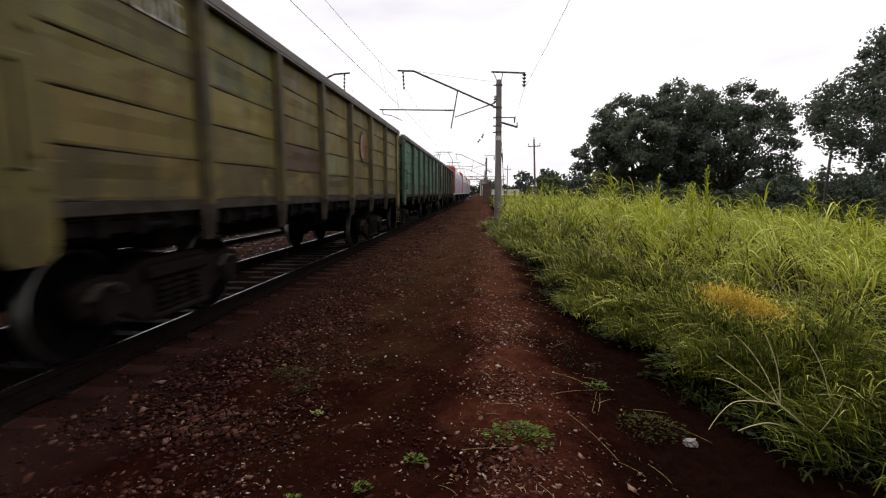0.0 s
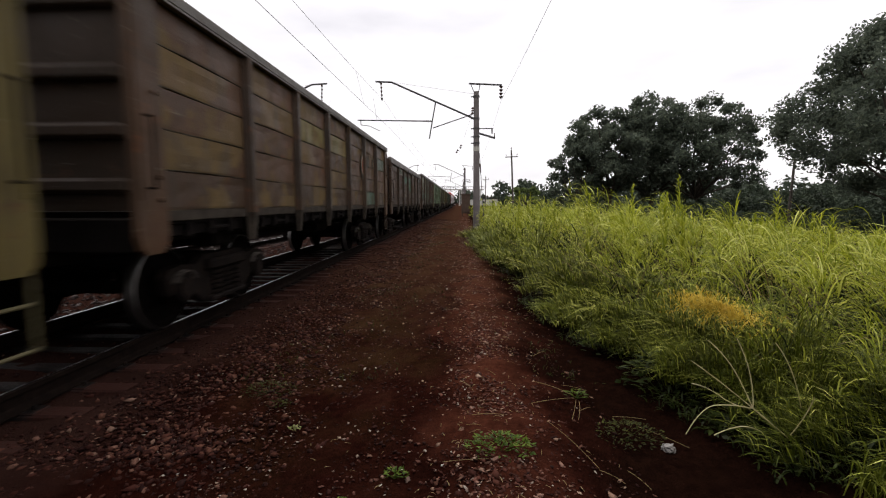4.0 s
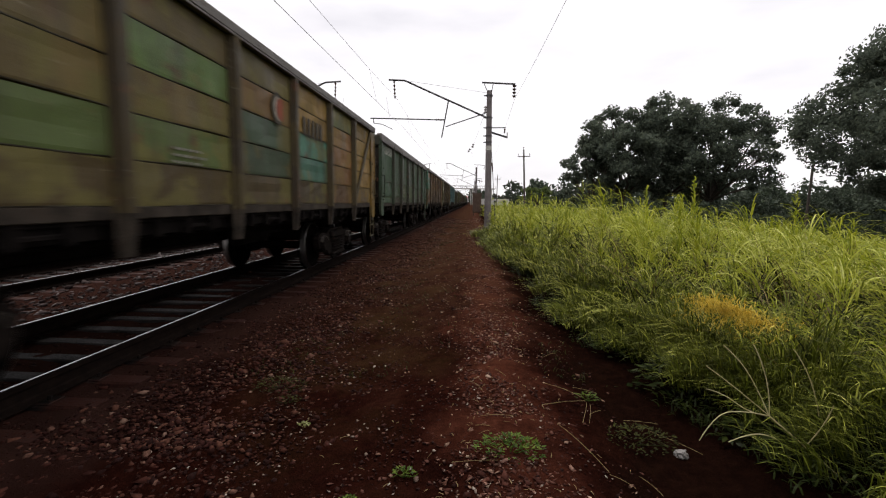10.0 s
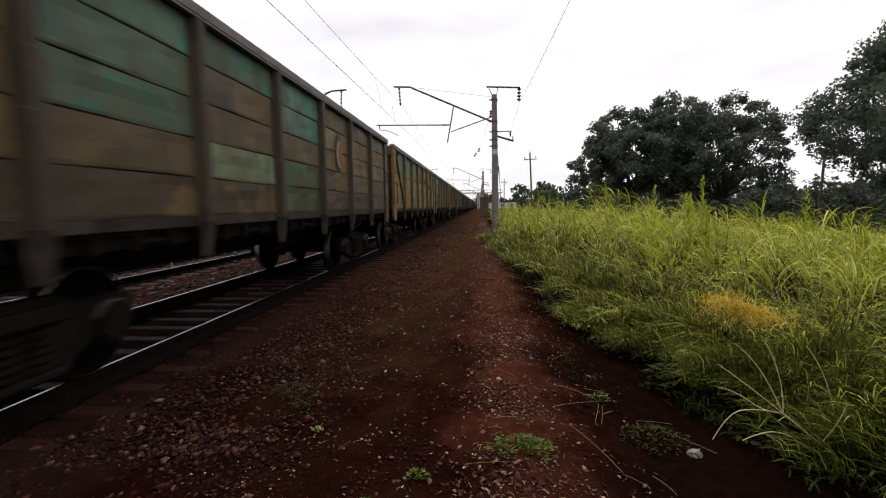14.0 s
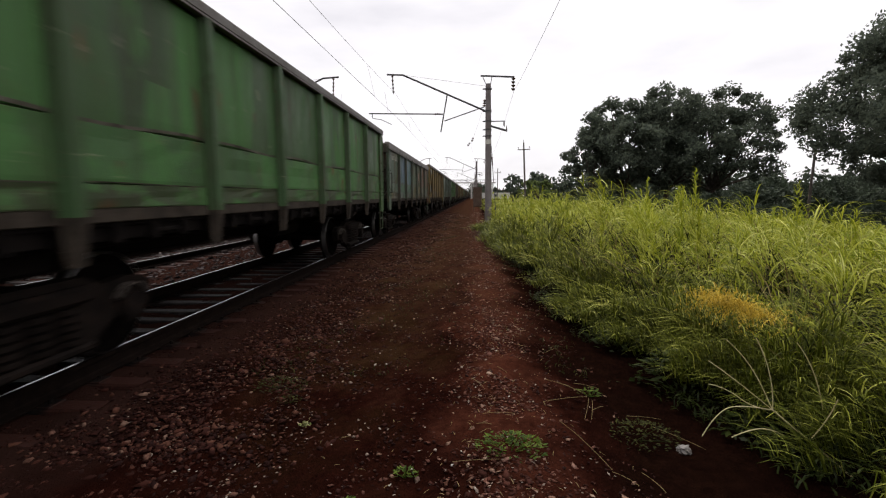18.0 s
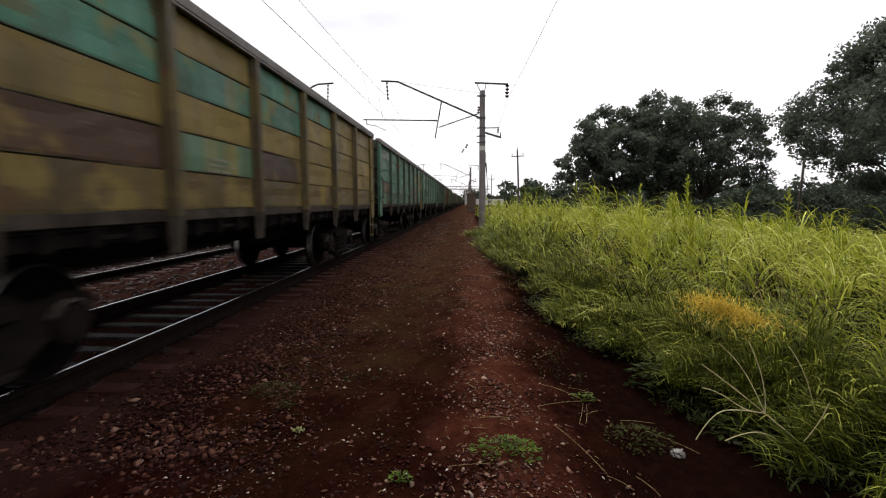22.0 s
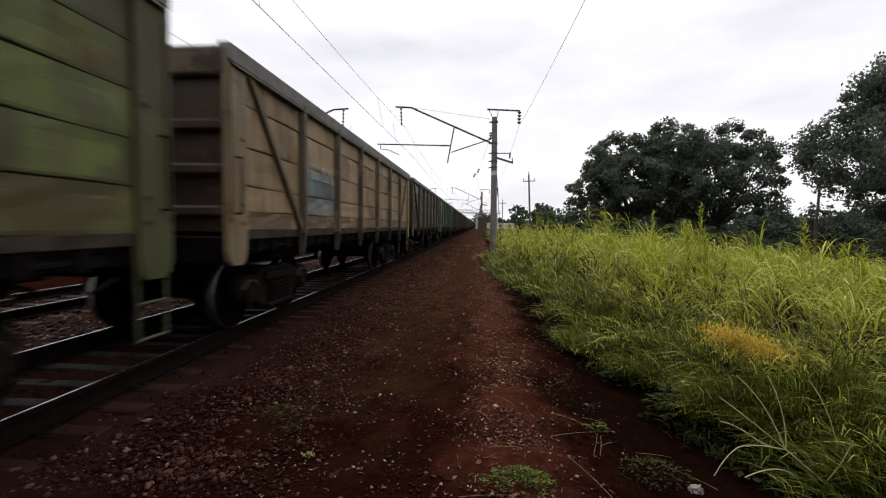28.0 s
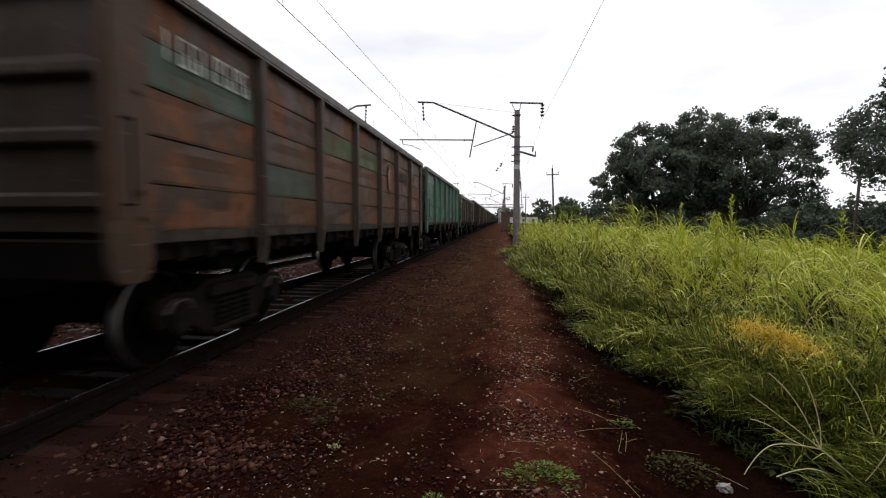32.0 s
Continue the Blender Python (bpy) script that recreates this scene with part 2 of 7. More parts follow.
def from_bm(name, bm, *mats):
    me = bpy.data.meshes.new(name)
    bmesh.ops.recalc_face_normals(bm, faces=bm.faces)
    bm.to_mesh(me)
    bm.free()
    for m in mats:
        me.materials.append(m)
    return me


def add_box(bm, x, y, z, sx, sy, sz, bevel=0.0, mat=0, turn=None):
    """A box round a centre, its edges bevelled."""
    got = bmesh.ops.create_cube(bm, size=1.0)
    m = Matrix.Translation((x, y, z)) @ (turn or Matrix.Identity(4)) @ Matrix.Diagonal((sx, sy, sz, 1))
    bmesh.ops.transform(bm, matrix=m, verts=got["verts"])
    faces = list({f for v in got["verts"] for f in v.link_faces})
    for f in faces:
        f.material_index = mat
    if bevel:
        edges = list({e for f in faces for e in f.edges})
        bmesh.ops.bevel(bm, geom=edges, offset=bevel, segments=1, affect="EDGES", profile=0.5)


def add_tube(bm, a, b, r1, r2=None, n=10, mat=0):
    """A round bar from a to b."""
    a, b = Vector(a), Vector(b)
    d = b - a
    m = Matrix.Translation((a + b) / 2) @ d.to_track_quat("Z", "Y").to_matrix().to_4x4()
    got = bmesh.ops.create_cone(bm, cap_ends=True, segments=n, radius1=r1, radius2=r1 if r2 is None else r2, depth=d.length, matrix=m)
    for f in {f for v in got["verts"] for f in v.link_faces}:
        f.material_index = mat


def add_plate(bm, outline, x0, x1, mat=0):
    """An outline in y and z, drawn out from x0 to x1."""
    lo, hi = [bm.verts.new((x0, y, z)) for y, z in outline], [bm.verts.new((x1, y, z)) for y, z in outline]
    faces = [bm.faces.new(lo), bm.faces.new(hi[::-1])]
    for i in range(len(lo)):
        j = (i + 1) % len(lo)
        faces.append(bm.faces.new((lo[i], hi[i], hi[j], lo[j])))
    for f in faces:
        f.material_index = mat


def part(name, me, parent, m=None, label="", colour=None, older=None):
    ob = new(name, me)
    ob.parent = parent
    if m is not None:
        ob.matrix_basis = m
    if label:
        ob["label"] = label
    if colour is not None:
        ob.color = (*colour, 1.0)
        ob["older_coat"] = [float(c) for c in (older or colour)]
    return ob


# ---- ground ----
TRACK, TRACK_2 = -4.249, -8.35   # middle lines of the two tracks
PROFILE_X = [-4000, -60, -16, -13.2, -11.3, -10.0, -3.25, -2.95, -2.6, -1.9, -1.1, -0.35, 0.2, 0.65, 1.15, 1.6, 2.4, 4.5, 8, 13, 20, 30, 70, 4000]
PROFILE_Z = [-1.0, -0.9, -0.7, -0.72, -0.62, -0.205, -0.205, -0.185, -0.19, -0.20, -0.185, -0.07, -0.01, -0.06, -0.20, -0.24, -0.16, 0.0, 0.0, -0.3, -0.8, -1.4, -2.0, -2.0]


def ground_z(x, y):
    z = np.interp(x, PROFILE_X, PROFILE_Z)
    near = np.exp(-((np.asarray(x, float) / 9.0) ** 2))
    return z + near * (0.016 * np.sin(2.1 * x + 1.3 * y) + 0.014 * np.sin(5.3 * x - 3.1 * y + 1.0) + 0.009 * np.sin(11.0 * x + 7.0 * y))


def ground_material():
    m = Mat("soil_and_ballast", 0.95, 0.0, 0.0)
    v = m.coords()
    sep = m.n.new("ShaderNodeSeparateXYZ")
    m.l.new(v, sep.inputs[0])
    wob = m.noise(v, 1.3, 4.0)
    x = m.math("ADD", sep.outputs["X"], m.range(wob, 0.3, 0.7, -0.28, 0.28))
    big, mid, fine = m.noise(v, 2.4, 6.0, 0.65), m.noise(v, 13.0, 6.0, 0.7), m.noise(v, 70.0, 4.0, 0.7)
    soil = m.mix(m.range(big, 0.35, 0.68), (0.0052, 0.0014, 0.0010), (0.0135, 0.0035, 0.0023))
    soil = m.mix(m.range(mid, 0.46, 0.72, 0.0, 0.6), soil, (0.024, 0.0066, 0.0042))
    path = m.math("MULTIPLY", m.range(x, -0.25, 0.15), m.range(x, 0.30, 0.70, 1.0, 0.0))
    # Near end of path and weeds dimmed in colour, like the view's dark edge.
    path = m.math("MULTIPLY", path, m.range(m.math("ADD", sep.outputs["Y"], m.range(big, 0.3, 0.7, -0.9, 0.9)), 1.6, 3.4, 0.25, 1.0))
    soil = m.mix(m.math("MULTIPLY", path, m.range(mid, 0.3, 0.6, 0.35, 1.0)), soil, (0.058, 0.0185, 0.0110))
    ballast = m.math("MULTIPLY", m.range(x, -2.2, -2.9), m.range(x, -11.4, -10.8))
    soil = m.mix(ballast, soil, (0.025, 0.0120, 0.0092))
    weedy = m.math("MULTIPLY", m.math("MULTIPLY", m.range(x, -2.2, -1.6), m.range(x, -0.6, -0.2, 1.0, 0.0)), m.math("MULTIPLY", m.range(m.noise(v, 0.9, 5.0, 0.7), 0.44, 0.6, 0.0, 0.75), m.range(sep.outputs["Y"], 2.6, 5.0, 0.25, 1.0)))
    soil = m.mix(weedy, soil, (0.024, 0.0135, 0.0052))
    # Soil paler further off: the view's near darkening is put into the colour.
    far_pale = m.math("MULTIPLY", m.math("MULTIPLY", m.range(x, -3.4, -2.6), m.range(x, 0.6, 1.0, 1.0, 0.0)), m.range(m.math("ADD", sep.outputs["Y"], m.range(big, 0.3, 0.7, -1.5, 1.5)), 3.4, 11.0))
    soil = m.mix(m.math("MULTIPLY", far_pale, m.range(mid, 0.3, 0.65, 0.3, 0.8)), soil, m.mix(m.range(big, 0.35, 0.65), (0.046, 0.0195, 0.0125), (0.060, 0.033, 0.019)))
    # Beneath the overhanging grass: near black, its shade put into the soil colour.
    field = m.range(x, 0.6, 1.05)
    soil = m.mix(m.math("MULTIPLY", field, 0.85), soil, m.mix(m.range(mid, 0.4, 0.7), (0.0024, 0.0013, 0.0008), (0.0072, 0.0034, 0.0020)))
    meadow = m.range(sep.outputs["X"], 20.0, 60.0)
    soil = m.mix(meadow, soil, m.mix(big, (0.022, 0.032, 0.009), (0.042, 0.052, 0.016)))
    soil = m.mix(m.range(fine, 0.4, 0.8, 0.0, 0.6), soil, (0.013, 0.0048, 0.0038))
    m.color(soil)
    m.bump(m.math("ADD", m.math("MULTIPLY", mid, 2.0), fine), 0.8, 0.02)
    return m.m


def lines(steps):
    out = [steps[0][0]]
    for a, b, d in steps:
        n = max(1, round((b - a) / d))
        out += [a + (b - a) * (i + 1) / n for i in range(n)]
    return np.array(out)


gx = lines([(-4000, -400, 900), (-400, -60, 60), (-60, -14, 5), (-14, -6, 0.4), (-6, 3, 0.09), (3, 9, 0.5), (9, 60, 4), (60, 400, 60), (400, 4000, 900)])
gy = lines([(-4000, -400, 900), (-400, -40, 40), (-40, -2, 2), (-2, 9, 0.09), (9, 20, 0.3), (20, 60, 1.5), (60, 400, 20), (400, 4000, 900)])
GX, GY = np.meshgrid(gx, gy, indexing="ij")
rough = np.array([noise.noise((x * 1.9, y * 1.9, 0.0)) * 0.022 + noise.noise((x * 7.0, y * 7.0, 3.0)) * 0.012 for x, y in zip(GX.ravel(), GY.ravel())])
rough *= np.exp(-((GX.ravel() / 12.0) ** 2 + (GY.ravel() / 40.0) ** 2))
GZ = ground_z(GX, GY).ravel() + rough
ni, nj = GX.shape
idx = np.arange(ni * nj).reshape(ni, nj)
quads = np.stack([idx[:-1, :-1], idx[1:, :-1], idx[1:, 1:], idx[:-1, 1:]], -1).reshape(-1, 4)
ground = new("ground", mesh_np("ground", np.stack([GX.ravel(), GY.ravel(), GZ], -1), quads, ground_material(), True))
tagged(ground, "red-brown soil and dark ballast with a trodden path", "ground", kind="structure")

# ---- loose stones ----
OCT = np.array([(1, 0, 0), (-1, 0, 0), (0, 1, 0), (0, -1, 0), (0, 0, 1), (0, 0, -1), (0.6, 0.6, 0.5), (-0.6, -0.6, 0.5)], float)
OCT_F = np.array([(0, 6, 4), (6, 2, 4), (2, 1, 4), (1, 7, 4), (7, 3, 4), (3, 0, 4), (0, 2, 6), (1, 3, 7), (2, 0, 5), (1, 2, 5), (3, 1, 5), (0, 3, 5)])


def stones(rng, x, y, size, flat=0.7):
    """Irregular stones that lie half sunk in the ground."""
    n = len(x)
    base = OCT[None] * (1 + rng.uniform(-0.38, 0.38, (n, 8, 3)))
    base = base * (np.stack([rng.uniform(0.7, 1.3, n), rng.uniform(0.6, 1.0, n), rng.uniform(0.35, 0.8, n) * flat], -1) * size[:, None])[:, None]
    a, tilt = rng.uniform(0, 2 * np.pi, n), rng.normal(0, 0.35, n)
    ca, sa, ct, st = np.cos(a)[:, None], np.sin(a)[:, None], np.cos(tilt)[:, None], np.sin(tilt)[:, None]
    px, pz = base[..., 0] * ct - base[..., 2] * st, base[..., 0] * st + base[..., 2] * ct
    py = base[..., 1]
    wx, wy = px * ca - py * sa + x[:, None], px * sa + py * ca + y[:, None]
    wz = pz + (ground_z(x, y) + size * 0.15)[:, None]
    v = np.stack([wx, wy, wz], -1).reshape(-1, 3)
    f = (OCT_F[None] + (np.arange(n) * 8)[:, None, None]).reshape(-1, 3)
    return v, f


def stone_material(name, tones, rough=0.8):
    m = Mat(name, rough, 0.0, 0.05)
    geo = m.n.new("ShaderNodeNewGeometry")
    ramp = m.n.new("ShaderNodeValToRGB")
    ramp.color_ramp.interpolation = "CONSTANT"
    el = ramp.color_ramp.elements
    el[0].color = (*tones[0][1], 1)
    el[1].position, el[1].color = tones[1][0], (*tones[1][1], 1)
    for p, c in tones[2:]:
        e = el.new(p)
        e.color = (*c, 1)
    m.l.new(geo.outputs["Random Per Island"], ramp.inputs["Fac"])
    v = m.coords()
    fine = m.noise(v, 60.0, 4.0, 0.7)
    m.color(m.mix(m.range(fine, 0.35, 0.75, 0.0, 0.6), ramp.outputs["Color"], (0.016, 0.006, 0.0045)))
    m.bump(fine, 0.4, 0.006)
    return m.m


BALLAST = stone_material("ballast_stone", [(0, (0.010, 0.0030, 0.0023)), (0.30, (0.019, 0.0056, 0.0038)), (0.58, (0.034, 0.0105, 0.0070)), (0.82, (0.060, 0.022, 0.0145)), (0.95, (0.12, 0.060, 0.042))])
CHIPS = stone_material("path_chip", [(0, (0.011, 0.0034, 0.0026)), (0.4, (0.022, 0.0068, 0.005)), (0.7, (0.042, 0.014, 0.010)), (0.9, (0.08, 0.035, 0.026))])
rng = np.random.default_rng(5)


def fall(n, near, far, power=2.2):
    """Distances that crowd towards the near end."""
    return near + (far - near) * rng.uniform(0, 1, n) ** power


bx = np.concatenate([rng.uniform(-2.95, -1.35, 12000), rng.normal(-1.9, 0.45, 9000), rng.uniform(-6.75, -1.8, 16000)])
by = fall(len(bx), 0.6, 45)
v, f = stones(rng, bx, by, rng.gamma(4.0, 0.0033, len(bx)) + 0.003)
tagged(new("ballast_stones", mesh_np("ballast_stones", v, f, BALLAST)), "dark red-brown crushed stones of the ballast shoulder", "gravel", kind="stuff")
COBBLE = stone_material("pale_ballast_stone", [(0, (0.026, 0.0085, 0.0062)), (0.4, (0.046, 0.0165, 0.0105)), (0.7, (0.082, 0.034, 0.022)), (0.94, (0.17, 0.10, 0.072))])
bx = rng.normal(-2.05, 0.36, 3400)
by = fall(len(bx), 2.7, 42, 1.7)
v, f = stones(rng, bx, by, rng.gamma(7.0, 0.0026, len(bx)) + 0.006, 0.8)
tagged(new("ballast_stones", mesh_np("ballast_stones", v, f, COBBLE)), "larger pale red-brown stones at the edge of the ballast", "gravel", kind="stuff")
bx = np.concatenate([rng.uniform(-1.6, 1.1, 13000), rng.uniform(-2.2, 0.0, 7000)])
by = fall(len(bx), 0.5, 40)
v, f = stones(rng, bx, by, rng.gamma(3.0, 0.0024, len(bx)) + 0.003, 0.5)
tagged(new("path_gravel", mesh_np("path_gravel", v, f, CHIPS)), "pale and brown stone chips strewn over the path", "gravel", kind="stuff")
RUBBLE = stone_material("path_rubble", [(0, (0.030, 0.0095, 0.0064)), (0.35, (0.058, 0.020, 0.0135)), (0.65, (0.105, 0.044, 0.031)), (0.88, (0.20, 0.11, 0.082))])
bx = rng.normal(0.22, 0.16, 15000)
by = fall(len(bx), 0.8, 50)
v, f = stones(rng, bx, by, rng.gamma(2.6, 0.0028, len(bx)) + 0.003, 0.4)
tagged(new("path_rubble", mesh_np("path_rubble", v, f, RUBBLE)), "pinkish-brown crumbs trodden into the path's crown", "gravel", kind="stuff")
LITTER = stone_material("dead_leaf_bits", [(0, (0.06, 0.026, 0.017)), (0.35, (0.11, 0.058, 0.040)), (0.7, (0.19, 0.115, 0.082)), (0.9, (0.30, 0.21, 0.155))])
bx = np.concatenate([rng.normal(0.22, 0.24, 1300), rng.uniform(-1.4, 1.2, 1100), rng.normal(-1.8, 0.4, 1200)])
by = fall(len(bx), 1.0, 26)
v, f = stones(rng, bx, by, rng.gamma(3.0, 0.0028, len(bx)) + 0.003 + 0.0004 * by, 0.22)
tagged(new("dead_leaf_bits", mesh_np("dead_leaf_bits", v, f, LITTER)), "flat beige and brown bits of dead leaves on the soil", "litter", kind="stuff")
bx = np.concatenate([rng.uniform(-2.95, -1.4, 3500), rng.uniform(-1.6, 1.2, 3000)])
by = rng.uniform(-9, 1.2, len(bx))
v, f = stones(rng, bx, by, rng.gamma(4.0, 0.0032, len(bx)) + 0.004)
tagged(new("ballast_stones", mesh_np("ballast_stones", v, f, BALLAST)), "dark red-brown crushed stones of the ballast shoulder", "gravel", kind="stuff")
PALE = stone_material("pale_chip", [(0, (0.11, 0.075, 0.058)), (0.3, (0.18, 0.135, 0.11)), (0.7, (0.30, 0.25, 0.21)), (0.92, (0.44, 0.40, 0.36))])
bx = np.concatenate([rng.normal(-1.75, 0.5, 2600), rng.uniform(-2.7, 0.9, 1800), rng.normal(0.25, 0.25, 1200)])
by = fall(len(bx), 1.2, 40)
v, f = stones(rng, bx, by, rng.gamma(3.0, 0.0017, len(bx)) + 0.003 + 0.0005 * by, 0.5)
tagged(new("pale_chips", mesh_np("pale_chips", v, f, PALE)), "small pale stone flecks strewn over the soil", "gravel", kind="stuff")
GREY_BALLAST = stone_material("grey_ballast_stone", [(0, (0.018, 0.013, 0.0125)), (0.35, (0.034, 0.026, 0.025)), (0.65, (0.06, 0.048, 0.046)), (0.88, (0.12, 0.10, 0.097))])
bx = rng.uniform(-11.0, -5.2, 14000)
by = fall(len(bx), -6, 50, 1.6)
v, f = stones(rng, bx, by, rng.gamma(5.0, 0.007, len(bx)) + 0.01)
tagged(new("track_ballast", mesh_np("track_ballast", v, f, GREY_BALLAST)), "grey-brown crushed stones between the two tracks", "gravel", kind="stuff")

# ---- tracks ----
RAIL_SECTION = [(-0.075, -0.18), (0.075, -0.18), (0.075, -0.168), (0.02, -0.15), (0.011, -0.135), (0.011, -0.055), (0.036, -0.042), (0.036, -0.008), (0.012, 0.0),
                (-0.012, 0.0), (-0.036, -0.008), (-0.036, -0.042), (-0.011, -0.055), (-0.011, -0.135), (-0.02, -0.15), (-0.075, -0.168)]


def rail_mesh(length):
    n = len(RAIL_SECTION)
    v = [(x, y, z) for y in (0, length) for x, z in RAIL_SECTION]
    f = [(i, (i + 1) % n, n + (i + 1) % n, n + i) for i in range(n)] + [tuple(range(n))[::-1], tuple(range(n, 2 * n))]
    index = [1 if i == 8 else 0 for i in range(n)] + [0, 0]
    me = mesh_of("rail", v, f, (RAIL, RAIL_TOP), index)
    return me


def sleeper_mesh():
    bm = bmesh.new()
    outline = [(-0.14, -0.12), (0.14, -0.12), (0.092, 0.045), (0.075, 0.06), (-0.075, 0.06), (-0.092, 0.045)]
    add_plate(bm, outline, -1.35, 1.35)
    for s in (-0.795, 0.795):
        add_box(bm, s, 0, 0.06, 0.36, 0.16, 0.022, 0.008, 1)
        for d in (-0.12, 0.12):
            add_tube(bm, (s + d, 0, 0.06), (s + d, 0, 0.105), 0.02, 0.016, 6, 1)
    return from_bm("sleeper", bm, SLEEPER, GRIME)


RAIL_ME, SLEEPER_ME = rail_mesh(700.0), sleeper_mesh()
SPACING = 0.5


def track(name, x, first, last, label):
    root = new(name)
    root.matrix_world = Matrix.Translation((x, 0, 0))
    tagged(root, label, "railway track", kind="structure")
    for s in (-0.795, 0.795):
        part("rail", RAIL_ME, root, pose(s, -60, 0))
    for i in range(first, last):
        part("sleeper", SLEEPER_ME, root, pose(0, (i + 0.5) * SPACING + random.uniform(-0.02, 0.02), -0.245, 0, 0, random.uniform(-0.6, 0.6)))
    far = []
    for i in list(range(-120, first)) + list(range(last, 600)):
        far.append((i + 0.5) * SPACING)
    v, f = [], []
    for y in far:
        k = len(v)
        v += [(sx, y + sy, sz) for sx in (-1.35, 1.35) for sy, sz in ((-0.14, -0.36), (0.14, -0.36), (0.085, -0.185), (-0.085, -0.185))]
        f += [(k, k + 1, k + 2, k + 3), (k + 7, k + 6, k + 5, k + 4)] + [(k + j, k + 4 + j, k + 4 + (j + 1) % 4, k + (j + 1) % 4) for j in range(4)]
    tagged(part("far_sleepers", mesh_of("far_sleepers", v, f, (SLEEPER,)), root), kind="stuff")
    return root


track("railway_track", TRACK, -8, 160, "rails with polished heads on oily concrete sleepers")
track("railway_track", TRACK_2, -8, 70, "second pair of rails on concrete sleepers behind the train")

# ---- the train ----
HALF, PITCH = 6.5, 13.92
FLOOR = 1.36
CORNER = 0.40
PANEL = (2 * HALF - 2 * CORNER) / 7
OL, TQ, DG, GR, BR, RU = (0.155, 0.135, 0.035), (0.055, 0.19, 0.135), (0.036, 0.075, 0.038), (0.055, 0.165, 0.048), (0.085, 0.045, 0.024), (0.15, 0.055, 0.02)
TN, PG, BE, DB, GY, BL = (0.25, 0.165, 0.04), (0.155, 0.235, 0.135), (0.36, 0.285, 0.165), (0.050, 0.028, 0.016), (0.085, 0.10, 0.06), (0.15, 0.21, 0.22)
DIRT_SHADE = (0.022, 0.0135, 0.0085)


def blend(a, b, t):
    return tuple(p + (q - p) * t for p, q in zip(a, b))


LIP = surface("rubbed_sheet_lip", (0.028, 0.022, 0.016), (0.13, 0.12, 0.095), 5.0, 0.6, 0.0, 0.2, 60.0, (0.02, 0.014, 0.010), True)


def sheet_mesh(seed):
    """A pressed plate, one plank course high, slightly dented, with a rolled lower lip."""
    r = random.Random(seed)
    n, rows = 6, [(0.0, 0.0), (0.004, 0.008), (0.007, 0.03), (0.006, 0.16), (0.004, 0.27), (0.0, 0.352), (-0.015, 0.358)]
    w = PANEL - 0.01
    v, f = [], []
    for j, (x, z) in enumerate(rows):
        for i in range(n + 1):
            y = -w / 2 + w * i / n
            dent = r.uniform(-0.012, 0.006) if 0 < i < n and 2 < j < 5 else 0.0
            v.append((x + dent, y, z + (0.006 * math.sin(3.0 * y + seed) if j < 2 else 0)))
    v += [(-0.02, -w / 2 + w * i / n, 0.0) for i in range(n + 1)]
    m = len(rows)
    for j in range(m - 1):
        for i in range(n):
            a = j * (n + 1) + i
            f.append((a, a + 1, a + n + 2, a + n + 1))
    for i in range(n):
        a = m * (n + 1) + i
        f.append((a, a + 1, i + 1, i))
    return mesh_of("sheet", v, f, (PAINT, LIP), [1 if q < n else 0 for q in range(len(f))], False)


def ribbed_kit(height):
    """A panel of two sheets with three long pressed beads: name, mesh."""
    w = PANEL - 0.01
    out = []
    for z, tall in ((0.225, 0.45), (0.725, 0.55)):
        bm = bmesh.new()
        add_box(bm, -0.008, 0, height * z, 0.016, w, height * tall - 0.012, 0.004)
        out.append(("pressed_panel", from_bm("pressed_panel", bm, PAINT)))
    for z in (0.17, 0.56, 0.87):
        bm = bmesh.new()
        half = w * 0.36
        ring = []
        for y, d in ((-half, 0.0), (-half + 0.09, 0.055), (half - 0.09, 0.055), (half, 0.0)):
            ring.append([bm.verts.new((d * k, y, height * z + dz)) for k, dz in ((0, -0.075), (0.8, -0.045), (1, 0.0), (0.8, 0.045), (0, 0.075))])
        for a, b in zip(ring, ring[1:]):
            for p in range(4):
                bm.faces.new((a[p], a[p + 1], b[p + 1], b[p]))
        out.append(("bead", from_bm("bead", bm, PAINT)))
    return out


def rail_hook():
    """A vertical grab bar on two short arms."""
    bm = bmesh.new()
    add_tube(bm, (0.075, 0, 0.0), (0.075, 0, 0.62), 0.011, None, 8)
    for z in (0.0, 0.62):
        add_tube(bm, (0.0, 0, z), (0.082, 0, z), 0.011, None, 8)
    return from_bm("grab_bar", bm, GRIME)


MUDDY = surface("muddy_steel", (0.016, 0.012, 0.009), (0.050, 0.040, 0.030), 5.0, 0.8, 0.0, 0.3, 50.0, (0.028, 0.017, 0.011), True)


def post_mesh(height):
    """A hat-shaped side post whose foot reaches below the floor."""
    bm = bmesh.new()
    sec = [(0.0, -0.105), (0.012, -0.105), (0.012, -0.075), (0.085, -0.05), (0.085, 0.05), (0.012, 0.075), (0.012, 0.105), (0.0, 0.105)]
    lo = [bm.verts.new((x, y, -0.05)) for x, y in sec]
    foot = [bm.verts.new((x * 0.55, y * 0.8, -0.40)) for x, y in sec]
    hi = [bm.verts.new((x, y, height)) for x, y in sec]
    for a, b in ((foot, lo), (lo, hi)):
        for i in range(8):
            bm.faces.new((a[i], a[(i + 1) % 8], b[(i + 1) % 8], b[i])).material_index = 1 if a is foot else 0
    bm.faces.new(foot).material_index = 1
    bm.faces.new(hi)
    for z in (0.12, height * 0.5, height - 0.12):
        for s in (-0.09, 0.09):
            add_tube(bm, (0.0, s, z), (0.026, s, z), 0.014, None, 6)
    return from_bm("side_post", bm, PAINT, MUDDY)


